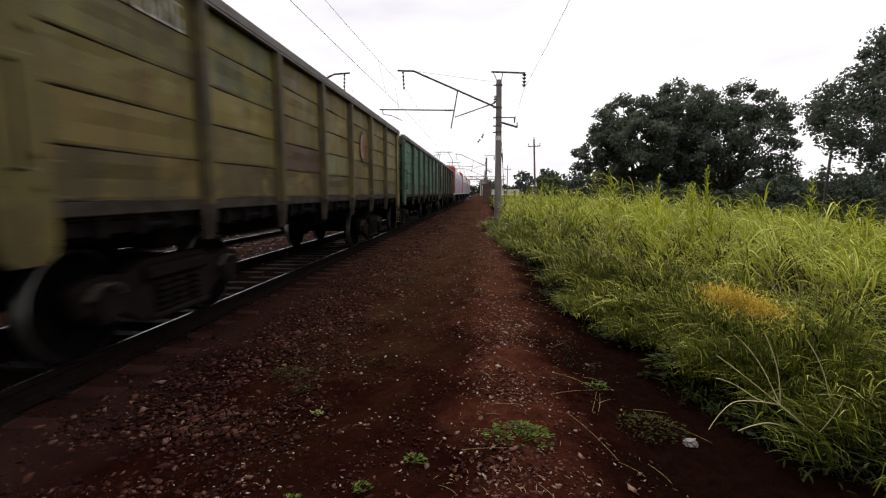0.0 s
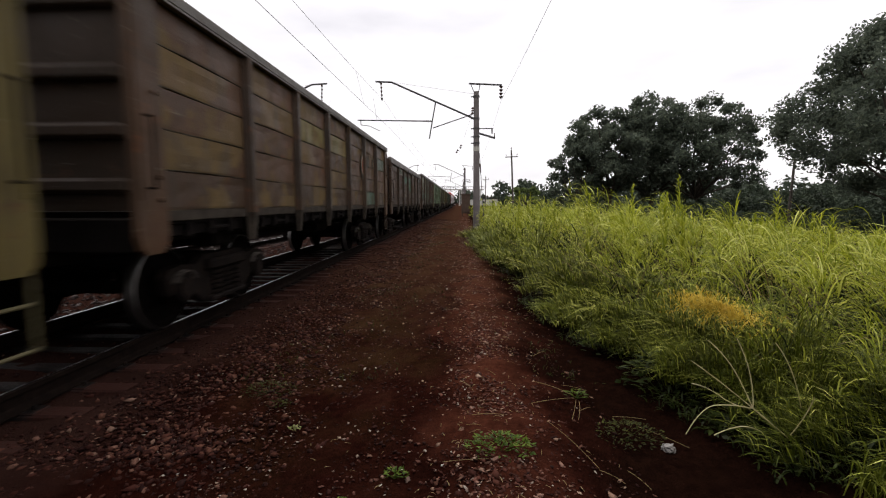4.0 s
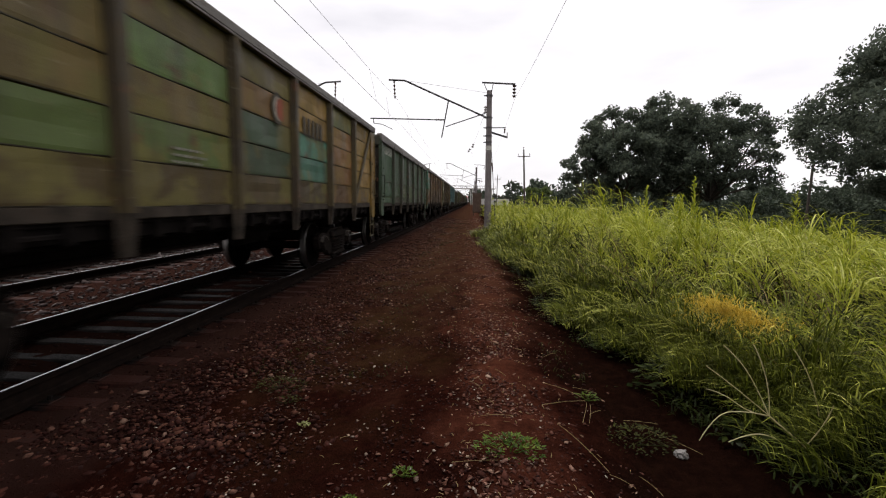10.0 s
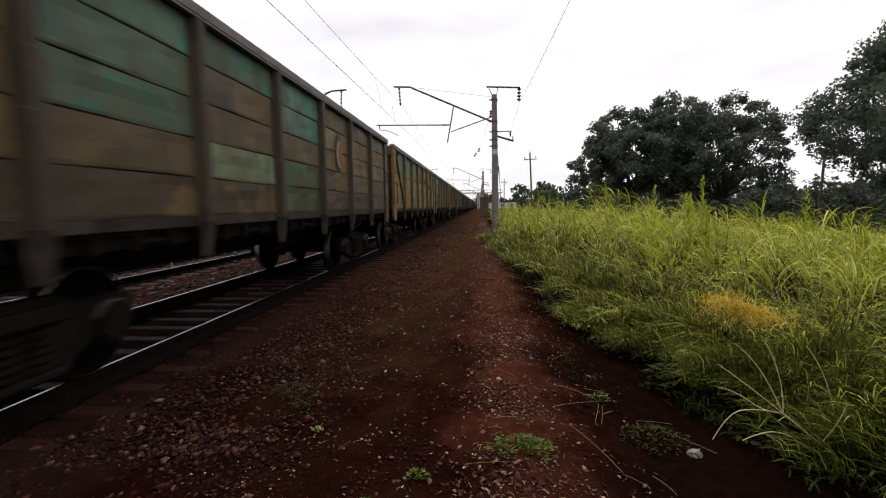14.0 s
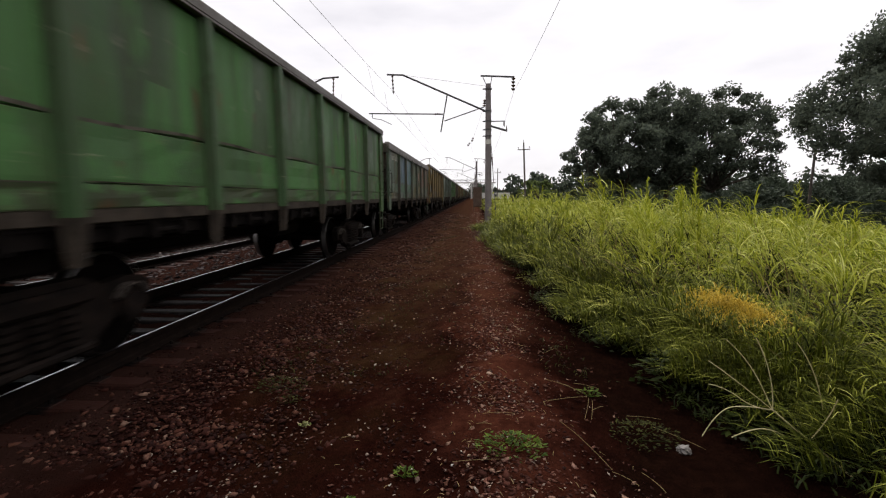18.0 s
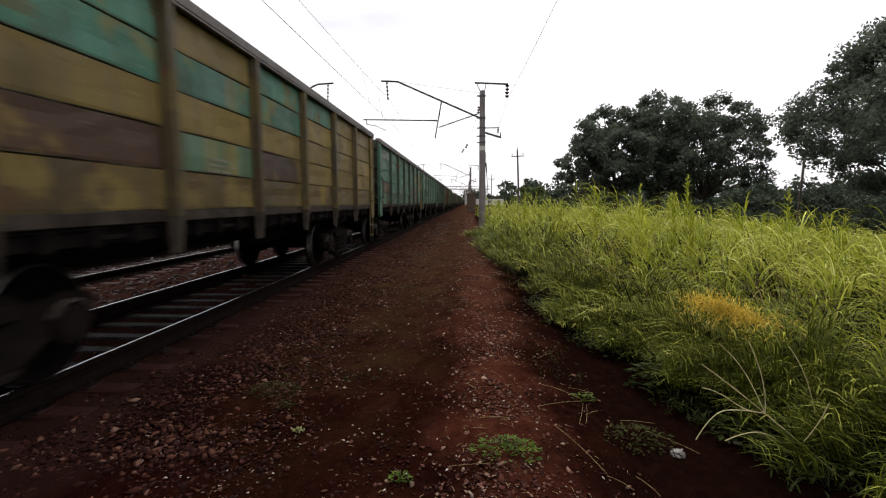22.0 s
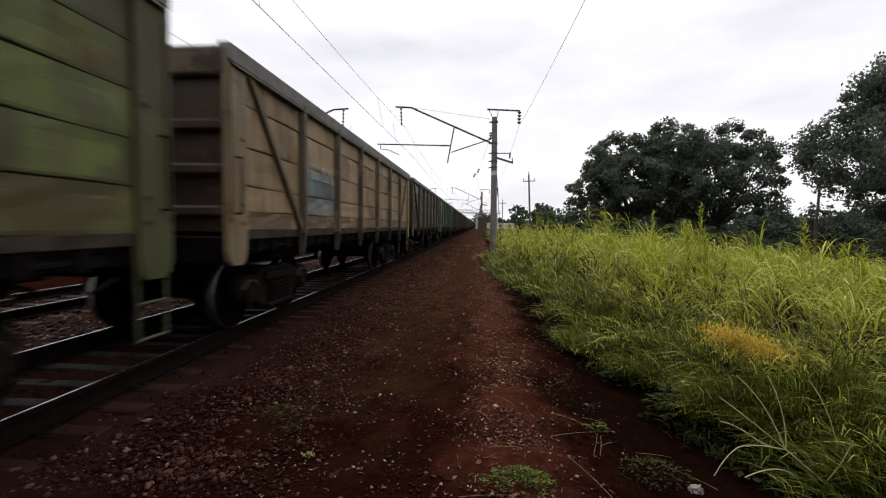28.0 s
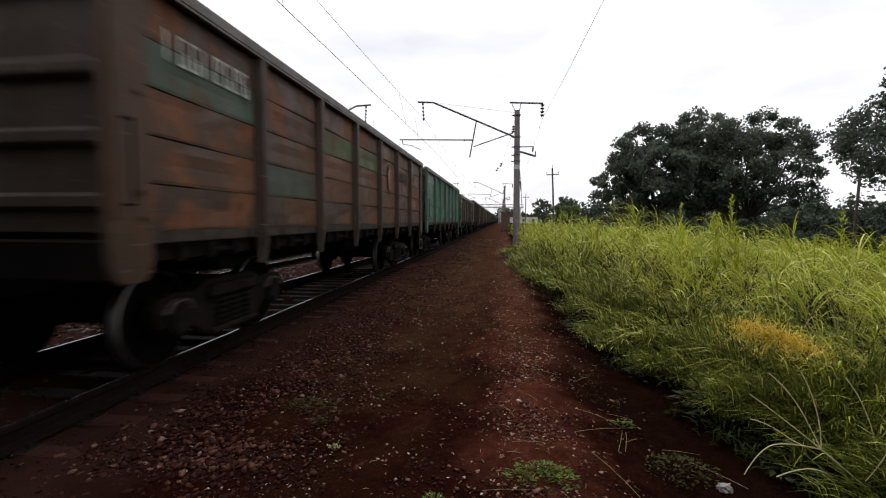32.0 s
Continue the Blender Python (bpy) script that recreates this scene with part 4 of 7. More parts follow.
# repainted areas: first and last panel from the rear, first and last course from the top, colour
PATCHES = {
    -1: [(2, 2, 3, 3, BR), (0, 1, 0, 1, blend(OL, DG, 0.5)), (4, 4, 2, 2, blend(OL, TN, 0.5)), (3, 3, 3, 3, blend(OL, PG, 0.4))], 0: [(0, 0, 3, 3, TQ), (1, 1, 1, 1, PG), (1, 1, 2, 2, RU), (4, 6, 1, 1, TQ), (3, 5, 3, 4, TQ), (5, 6, 0, 0, BR), (2, 2, 0, 1, GY)],
    2: [(0, 2, 0, 0, PG), (0, 3, 3, 3, TQ), (0, 1, 1, 1, blend(PG, GY, 0.4)), (4, 6, 1, 3, blend(BR, TN, 0.3)), (4, 5, 4, 4, TQ)], 3: [(2, 2, 1, 1, blend(TQ, DG, 0.4)), (3, 3, 1, 2, blend(TQ, DG, 0.3)), (1, 1, 0, 0, blend(TQ, DG, 0.4)), (4, 5, 1, 2, BR)], 4: [(5, 5, 4, 4, TQ), (2, 3, 1, 1, OL)],
    6: [(1, 1, 2, 4, TQ), (4, 6, 1, 3, blend(OL, BR, 0.6)), (0, 0, 0, 0, PG)], 7: [(4, 4, 2, 3, blend(RU, DB, 0.35)), (6, 6, 2, 4, BR), (4, 4, 0, 1, blend(OL, BR, 0.4))], 9: [(0, 0, 0, 4, blend(OL, GR, 0.4)), (3, 6, 2, 3, blend(OL, RU, 0.5)), (1, 1, 4, 4, BR), (2, 3, 0, 1, blend(OL, BR, 0.7))],
    10: [(4, 5, 0, 4, blend(BR, DB, 0.3)), (4, 4, 3, 3, BL), (3, 3, 3, 4, DB), (0, 0, 1, 2, TQ), (1, 1, 3, 3, blend(TN, OL, 0.4)), (5, 5, 1, 2, blend(BR, RU, 0.4))], 12: [(5, 5, 1, 4, blend(RU, TN, 0.4)), (6, 6, 0, 4, TN), (4, 4, 0, 1, TN), (4, 4, 2, 3, TQ), (3, 3, 2, 3, DG), (2, 2, 1, 1, blend(GR, OL, 0.3)), (1, 2, 3, 3, blend(GR, OL, 0.4)), (3, 3, 1, 1, blend(BR, TN, 0.4)), (5, 5, 0, 0, blend(OL, GR, 0.4))], 14: [(0, 1, 0, 1, TQ), (0, 0, 3, 4, TQ), (2, 3, 0, 0, TQ)],
    15: [(0, 1, 0, 2, TQ), (2, 2, 4, 4, TQ), (6, 6, 0, 3, blend(TN, OL, 0.35)), (3, 3, 1, 3, blend(OL, BR, 0.6))], 16: [(0, 2, 0, 1, TQ), (3, 3, 0, 1, blend(DG, OL, 0.35)), (2, 2, 3, 3, blend(TQ, BL, 0.4)), (0, 0, 3, 3, BL)], 17: [(0, 2, 0, 0, TQ), (3, 3, 0, 1, TQ), (2, 2, 3, 3, PG), (3, 3, 3, 4, blend(GR, DG, 0.3)), (1, 1, 1, 2, blend(TQ, DG, 0.4)), (4, 5, 1, 2, blend(OL, BR, 0.4))],
    18: [(0, 6, 3, 4, GR), (3, 6, 0, 2, blend(GR, OL, 0.5))], 20: [(0, 0, 3, 3, BL), (2, 2, 4, 4, BL)], 21: [(2, 2, 0, 0, blend(TQ, BR, 0.3)), (1, 2, 1, 1, (0.11, 0.19, 0.26)), (1, 2, 3, 4, blend(TQ, BR, 0.35)), (5, 6, 1, 2, blend(RU, BR, 0.5)), (4, 4, 0, 3, blend(OL, GY, 0.5))],
    23: [(0, 0, 1, 1, blend(PG, GR, 0.4)), (0, 0, 4, 4, PG), (2, 3, 3, 4, blend(PG, OL, 0.4)), (1, 3, 0, 2, blend(BR, OL, 0.5)), (5, 6, 2, 3, blend(TN, BR, 0.3))], 24: [(6, 6, 0, 4, blend(OL, DG, 0.6)), (5, 5, 3, 4, blend(OL, DG, 0.5)), (3, 4, 0, 1, TN), (0, 0, 3, 3, DG), (5, 5, 2, 2, TN)], 26: [(4, 4, 3, 3, RU), (5, 5, 3, 4, RU), (5, 5, 1, 1, TN), (6, 6, 1, 2, TN), (0, 0, 3, 4, BR)],
    27: [(2, 2, 1, 1, TQ), (3, 3, 0, 1, TQ), (4, 4, 0, 0, TQ), (2, 2, 3, 3, blend(TQ, OL, 0.3)), (3, 3, 3, 3, DB), (1, 1, 0, 1, TQ), (1, 1, 3, 3, DB)], 28: [(1, 2, 3, 3, blend(RU, GY, 0.4)), (4, 5, 0, 1, GY)], 29: [(0, 2, 0, 1, TQ), (1, 2, 3, 4, TQ), (4, 6, 0, 4, blend(RU, DB, 0.55)), (3, 3, 2, 4, DB)],
    30: [(0, 1, 1, 1, TQ), (1, 1, 4, 4, TQ), (0, 0, 3, 3, TQ)], 31: [(6, 6, 1, 2, blend(RU, BR, 0.4)), (5, 5, 0, 1, blend(RU, BR, 0.5)), (5, 5, 4, 4, RU), (4, 4, 0, 0, BR), (0, 1, 2, 3, TQ)], 34: [(1, 1, 2, 3, BL), (3, 4, 1, 3, blend(BE, BR, 0.5))],
    35: [(0, 1, 1, 3, blend(GR, TQ, 0.4)), (1, 1, 3, 3, BL)], 36: [(0, 1, 0, 4, blend(TQ, PG, 0.5)), (2, 2, 1, 1, blend(TQ, PG, 0.4)), (1, 1, 3, 3, RU), (4, 4, 1, 2, blend(GR, DB, 0.45)), (2, 2, 3, 4, blend(OL, DB, 0.5)), (6, 6, 1, 2, blend(OL, DB, 0.45)), (5, 5, 0, 0, blend(GR, DB, 0.6))], 37: [(0, 3, 0, 4, blend(GR, DG, 0.65)), (4, 4, 2, 4, blend(GR, DG, 0.65)), (5, 5, 2, 2, blend(RU, DB, 0.5)), (5, 5, 3, 4, blend(GR, BR, 0.5))], 39: [(0, 0, 1, 1, blend(TQ, DB, 0.6)), (1, 1, 3, 3, blend(TQ, DB, 0.6)), (2, 3, 1, 1, blend(GR, BR, 0.5)), (4, 5, 0, 2, blend(BR, RU, 0.4))],
}
# heights of the seams on wagons that are not planked in five, as shares of the side's height
SEAMS = {8: (0.10, 0.25, 0.45), 11: (0.10, 0.35), 13: (0.09, 0.3, 0.55, 0.8), 18: (0.22, 0.42, 0.62), 21: (0.12, 0.32), 22: (0.10, 0.34), 28: (0.10, 0.32), 34: (0.12, 0.28, 0.52, 0.78), 38: (0.10, 0.33)}
# length of the shorter bodies against the usual one
LENGTHS = {-1: 0.967, 8: 0.981, 23: 0.99, 28: 0.982, 39: 0.982}
# panels from the front for the mark and for the first painted name; panel from the rear and height for the number
MARK_AT = {12: 3.3, 16: 3.2, 4: 2.05, 14: 2.2}
NAME_AT = {12: 2.5, 16: 2.45}
NUMBER_AT = {3: (1.5, 0.85), 9: (0.5, 0.64), 13: (1.5, 0.74), 23: (0.5, 0.78), 28: (1.5, 0.7), 29: (0.5, 0.72), 34: (1.5, 0.5), 39: (0.5, 0.8), 22: (0.5, 0.76)}
TIDY = (1, 8, 13, 18, 22, 25, 38)  # wagons with posts as clean as the sheets
WORDS = {"plank": "plank-sided", "ribbed": "bead-panelled", "braced": "end-braced"}


def colour_word(c):
    r, g, b = c
    if g > r * 1.5:
        return "turquoise green" if b > g * 0.6 else "green"
    if r > g * 1.4:
        return "rust-brown"
    if max(c) < 0.1:
        return "dark brown"
    return "ochre" if b < g * 0.45 and r > 0.25 else ("beige" if r > 0.3 else "olive")


def weather(c):
    g = min(c)
    return (c[0] * 0.98 - g * 0.10, c[1] * 0.90 - g * 0.10, c[2] * 0.83 - g * 0.05)


def wagon(spec):
    k, kind, short, main, second, third, share, marks = spec
    r = random.Random(100 + k)
    body = SHORT if short else TALL
    h = body - 0.14
    kit = KIT[body]
    root = new("freight_wagon")
    tagged(root, "open %s %s wagon with worn, patched paint on the track" % (colour_word(main), WORDS[kind]), "freight wagon", "wagons of the train")
    grid = [[main] * 7 for _ in range(5)]
    for _ in range(int(share * (7 if k in PATCHES else 20))):
        c, a, b = blend(second if r.random() < 0.65 else third, main, 0.55 if k in PATCHES else 0.2), r.randrange(7), r.randrange(5)
        for j in range(b, min(5, b + r.choice((1, 1, 2, 3)))):
            for i in range(a, min(7, a + r.choice((1, 1, 1, 2, 3)))):
                grid[j][i] = c
    for a, b, c, d, tint in PATCHES.get(k, ()):
        for j in range(c, d + 1):
            for i in range(a, b + 1):
                grid[j][i] = tint
    cuts = (0.0, *SEAMS.get(k, (0.2, 0.4, 0.6, 0.8)), 1.0)
    for i in range(7):
        y = -HALF + CORNER + PANEL * (i + 0.5)
        if kind == "ribbed":
            for name, me in kit["ribbed"]:
                part(name, me, root, pose(1.48, y, FLOOR), "", weather(blend(main, grid[2][i], 0.4)), weather(second))
            continue
        for lo, hi in zip(cuts, cuts[1:]):
            j = 4 - min(4, int((lo + hi) * 2.5))
            low = (0.08, 0.08, 0.10, 0.2, 0.62)[j] if k not in SEAMS else (0.66 if lo == 0 else 0.1)
            m = pose(1.48, y, FLOOR + h * lo) @ Matrix.Diagonal((1, 1, h * (hi - lo) / 0.363, 1))
            tone = r.uniform(0.82, 1.12)
            part("sheet", r.choice(SHEETS), root, m, "", blend(tuple(c * tone for c in weather(grid[j][i])), DIRT_SHADE, low), weather(blend(grid[j][i], second if grid[j][i] is main else main, 0.72)))
    dirty = blend(main, DIRT_SHADE, 0.3 if k in TIDY else 0.72)
    for i in range(8):
        y = -HALF + CORNER + PANEL * i
        if 0 < i < 7:
            part("side_post", kit["post"], root, pose(1.485, y, FLOOR), "", blend(dirty, DIRT_SHADE, r.uniform(0.0, 0.2) if k in TIDY else r.uniform(0.2, 0.5)), blend(main, DIRT_SHADE, 0.6))
        part("side_post", kit["post"], root, pose(-1.485, y, FLOOR, 0, 0, 180), "", dirty, dirty)
    for s in (-1, 1):
        y = s * (HALF - CORNER / 2)
        part("corner_plate", kit["corner"], root, pose(1.50, y, FLOOR) @ Matrix.Diagonal((1, s, 1, 1)), "", blend(weather(grid[2][6 if s > 0 else 0]), DIRT_SHADE, 0.3), blend(main, DIRT_SHADE, 0.45))
        part("corner_plate", kit["corner"], root, pose(-1.50, y, FLOOR) @ Matrix.Diagonal((-1, s, 1, 1)), "", blend(main, DIRT_SHADE, 0.2), second)
        # End walls go near black: dirt, with the shade of the gap in the colour.
        for name, me in kit["end"]:
            part(name, me, root, pose(0, s * (HALF - 0.1), FLOOR, 0, 0, 0 if s > 0 else 180), "", blend(main, DIRT_SHADE, (0.45 if k in TIDY else 0.75) if name == "end_beam_top" else 0.9), DIRT_SHADE)
        part("top_chord", THICK_ME if short or k in (11, 34) else CHORD_ME, root, pose(s * 1.49, 0, FLOOR + body) @ Matrix.Diagonal((s, 1, 1, 1)))
        part("side_sill", SILL_ME, root, pose(s * 1.47, 0, FLOOR) @ Matrix.Diagonal((s, 1, 1, 1)))
        part("coupler", COUPLER_ME, root, pose(0, s * (HALF - 0.05), 0, 0, 0, 0 if s > 0 else 180))
        if kind == "braced":
            part("brace", kit["brace_a" if s < 0 else "brace_b"], root, pose(1.49, s * (HALF - CORNER - PANEL / 2), FLOOR), "diagonal end brace", blend(main, DIRT_SHADE, 0.75), dirty)
    part("side_sheet", FAR_SIDE[body], root, pose(-1.47, 0, FLOOR), "", main, second)
    part("inner_lining", FAR_SIDE[body], root, pose(1.452, 0, FLOOR), "", DIRT_SHADE, main)
    for name, me, at in UNDER:
        part(name, me, root, pose(*at))
    for i in range(7):
        part("hatch", HATCH_ME, root, pose(1.44, -HALF + CORNER + PANEL * (i + 0.5), FLOOR))
        part("hatch", HATCH_ME, root, pose(-1.44, -HALF + CORNER + PANEL * (i + 0.5), FLOOR, 0, 0, 180))
    part("ladder", LADDER_ME, root, pose(1.49, HALF - 0.22, 1.18), "hanging foot ladder", blend(main, (0.04, 0.035, 0.025), 0.6), dirty)
    part("grab_bar", GRAB_ME, root, pose(1.53, HALF - 0.14, FLOOR + 0.2))
    part("grab_bar", GRAB_ME, root, pose(1.53, -HALF + 0.14, FLOOR + 0.2))
    part("foot_step", LADDER_ME, root, pose(-1.49, -HALF + 0.22, 1.18), "", dirty, main)
    # painted marks
    at = NUMBER_AT.get(k, (0.5, 0.86))
    if "n" in marks:
        part("stencilled_number", NUMBER_ME, root, pose(1.503, -HALF + CORNER + PANEL * at[0], FLOOR + h * at[1]), "white painted number bars")["kind"] = "stuff"
    for q in range(marks.count("t")):
        part("stencilled_note", TEXT_ME[(k + q) % 3], root, pose(1.505, -HALF + CORNER + PANEL * (2.5 + q * 2.6), FLOOR + h * (0.28 + 0.3 * (q % 2))), "white stencilled lines")["kind"] = "stuff"
    if "m" in marks:
        part("painted_mark", MARK_ME, root, pose(1.503, HALF - CORNER - PANEL * MARK_AT.get(k, 2.4), FLOOR + h * (0.7 if k in (12, 16) else 0.58)) @ Matrix.Diagonal((1, 0.8, 0.62, 1) if k in (12, 16) else (1, 0.9, 1, 1)), "faded crescent mark in black, white and red")
    if "o" in marks:
        part("painted_mark", RING_ME, root, pose(1.503, HALF - CORNER - PANEL * 1.6, FLOOR + h * 0.62), "ochre ring mark")
    for q in range(marks.count("w")):
        part("painted_name", PAIR_ME if k in (4, 15) else NAME_ME[q % 2], root, pose(1.505, HALF - CORNER - PANEL * (NAME_AT.get(k, 1.45) - q), FLOOR + h * (0.66 - 0.1 * q)), "dark painted bars of a name")
    if "d" in marks:
        part("stencil_patch", PATCH_ME, root, pose(1.506, -HALF + CORNER + PANEL * 1.5, FLOOR + h * 0.36))
    short_by = LENGTHS.get(k, 1.0)
    if short_by < 1.0:
        shrink = Matrix.Translation((0, HALF * (1 - short_by), 0)) @ Matrix.Diagonal((1, short_by, 1, 1))
        for piece in root.children:
            piece.matrix_basis = shrink @ piece.matrix_basis
    bogies = []
    for s in (-1, 1):
        b = part("bogie", BOGIE_ME, root, pose(0, HALF - (HALF - s * 4.33) * short_by, 0))
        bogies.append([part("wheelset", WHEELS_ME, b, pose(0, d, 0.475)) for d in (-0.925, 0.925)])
    return k, root, sum(bogies, [])


# ---- locomotive at the head of the train ----
LOCO_GREY = surface("loco_grey", (0.42, 0.43, 0.44), (0.36, 0.36, 0.37), 2.0, 0.45, 0.0, 0.1, 40.0, (0.2, 0.19, 0.18))
LOCO_RED = surface("loco_red", (0.42, 0.045, 0.04), (0.33, 0.04, 0.035), 2.0, 0.45, 0.0, 0.1, 40.0, (0.14, 0.05, 0.04))
GLASS = Mat("dark_glass", 0.08)
GLASS.color((0.02, 0.025, 0.03))
GLASS = GLASS.m


def loco_body(half):
    bm = bmesh.new()
    sec = [(-1.5, 1.2), (-1.55, 2.4), (-1.5, 3.4), (-1.15, 3.95), (0, 4.1), (1.15, 3.95), (1.5, 3.4), (1.55, 2.4), (1.5, 1.2)]
    a, b = [bm.verts.new((x, -half, z)) for x, z in sec], [bm.verts.new((x, half, z)) for x, z in sec]
    for i in range(len(sec)):
        bm.faces.new((a[i], a[(i + 1) % len(sec)], b[(i + 1) % len(sec)], b[i]))
    bm.faces.new(a)
    bm.faces.new(b)
    for i in range(14):
        for s in (-1.56, 1.56):
            add_box(bm, s, -half + 1.2 + i * (2 * half - 2.4) / 13, 2.1, 0.03, 0.05, 1.5)
    return from_bm("body_shell", bm, LOCO_GREY)


def locomotive():
    root = new("electric_locomotive")
    tagged(root, "grey electric locomotive with red cab ends leading the wagons", "locomotive")
    bm = bmesh.new()
    add_box(bm, 0, 0, 2.58, 3.14, 1.5, 2.74, 0.18)
    cab_me = from_bm("cab", bm, LOCO_RED)
    bm = bmesh.new()
    add_box(bm, 0, 0, 0, 1.1, 0.04, 0.75, 0.02)
    pane_me = from_bm("windscreen", bm, GLASS)
    bm = bmesh.new()
    add_box(bm, 0, 0, 0, 0.03, 0.8, 0.7, 0.02)
    side_me = from_bm("side_window", bm, GLASS)
    bm = bmesh.new()
    add_tube(bm, (-0.9, 0, 0), (-0.9, 1.1, 0.8), 0.03)
    add_tube(bm, (0.9, 0, 0), (0.9, 1.1, 0.8), 0.03)
    add_tube(bm, (-0.9, 1.1, 0.8), (-0.5, 0, 1.55), 0.025)
    add_tube(bm, (0.9, 1.1, 0.8), (0.5, 0, 1.55), 0.025)
    add_box(bm, 0, 0, 1.57, 1.9, 0.3, 0.05, 0.02)
    panto_me = from_bm("pantograph", bm, IRON)
    bm = bmesh.new()
    add_box(bm, 0, 0, 0.85, 2.7, 4.2, 0.7, 0.08)
    truck_me = from_bm("truck", bm, BLACK)
    wheels = []
    for i in range(3):
        y0 = (i - 1) * 17.2
        part("body_shell", loco_body(8.3), root, pose(0, y0, 0), "light grey ribbed body")
        for s in (-1, 1):
            if i == 1 and s > 0:
                continue
            part("cab", cab_me, root, pose(0, y0 + s * 7.7, 0), "red cab end")
            for x in (-0.72, 0.72):
                part("windscreen", pane_me, root, pose(x, y0 + s * 8.46, 3.15))
            for x in (-1.575, 1.575):
                part("side_window", side_me, root, pose(x, y0 + s * 7.7, 3.05))
        part("pantograph", panto_me, root, pose(0, y0 - 2.5, 4.12))
        for d in (-4.6, 4.6):
            t = part("truck", truck_me, root, pose(0, y0 + d, 0))
            for q in (-1.5, 1.5):
                w = part("wheelset", WHEELS_ME, t, pose(0, q, 0.62) @ Matrix.Diagonal((1, 1.3, 1.3, 1)))
    return root


FLEET = [wagon(s) for s in WAGONS]
LOCO = locomotive()


# ---- motion of the train ----
SURGE_T = [0, 1, 2, 3, 6, 7, 8, 9, 10, 11, 13, 14, 17, 18, 20, 21, 22, 23, 24, 25, 29, 30, 31, 32]
SURGE = [0.8, 0.9, 0.76, -0.17, -0.2, -0.3, -0.46, -0.44, -0.22, -0.16, -0.1, -0.25, -0.3, 0.0, -0.08, 0.2, 0.05, 0.4, 0.38, -0.05, -0.12, -0.6, -0.44, 0.28]


def travel(t):
    """How far the front end of wagon 0 has run past the camera: it slows a little on the way."""
    return 17.44 * t - 0.024 * t * (t - 32.0) + 0.15 + float(np.interp(t, SURGE_T, SURGE))


def motions():
    for k, root, wheelsets in FLEET:
        off = -PITCH * k - HALF
        walk(root, [(t, Matrix.Translation((TRACK, travel(t) + off, 0))) for t in range(0, 33)])
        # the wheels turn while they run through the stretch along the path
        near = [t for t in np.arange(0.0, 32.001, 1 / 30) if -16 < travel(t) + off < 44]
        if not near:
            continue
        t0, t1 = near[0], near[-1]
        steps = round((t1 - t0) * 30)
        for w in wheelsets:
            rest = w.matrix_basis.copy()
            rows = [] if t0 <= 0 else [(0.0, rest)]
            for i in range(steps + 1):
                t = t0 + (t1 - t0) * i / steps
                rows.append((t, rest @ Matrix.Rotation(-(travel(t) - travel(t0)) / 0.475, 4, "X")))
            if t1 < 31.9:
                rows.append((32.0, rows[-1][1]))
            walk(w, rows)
    walk(LOCO, [(t, Matrix.Translation((TRACK, travel(t) + 3 * PITCH + 0.6 + 26.0, 0))) for t in range(0, 33)])
    # the wind of the train rocks the clumps of grass by the path
    for i, (ob, base) in enumerate(SWAYING):
        rows = []
        for j in range(0, 41):
            t = j * 0.8
            a, b = 0.8 * math.sin(1.9 * t + 0.7 * base[0] - 0.5 * base[1]), 0.7 * math.sin(2.7 * t + 1.1 * base[1] + i)
            rows.append((t, pose(*base, b, a, 0)))
        walk(ob, rows)

# ---- catenary masts and wires ----


def insulator_rows(bm, a, b, n, r, mat=1):
    """A string of porcelain discs on a rod from a to b."""
    a, b = Vector(a), Vector(b)
    add_tube(bm, a, b, 0.02, None, 6, 0)
    for i in range(n):
        p, q = a.lerp(b, (i + 0.25) / n), a.lerp(b, (i + 0.75) / n)
        add_tube(bm, p, q, r, r * 0.45, 10, mat)


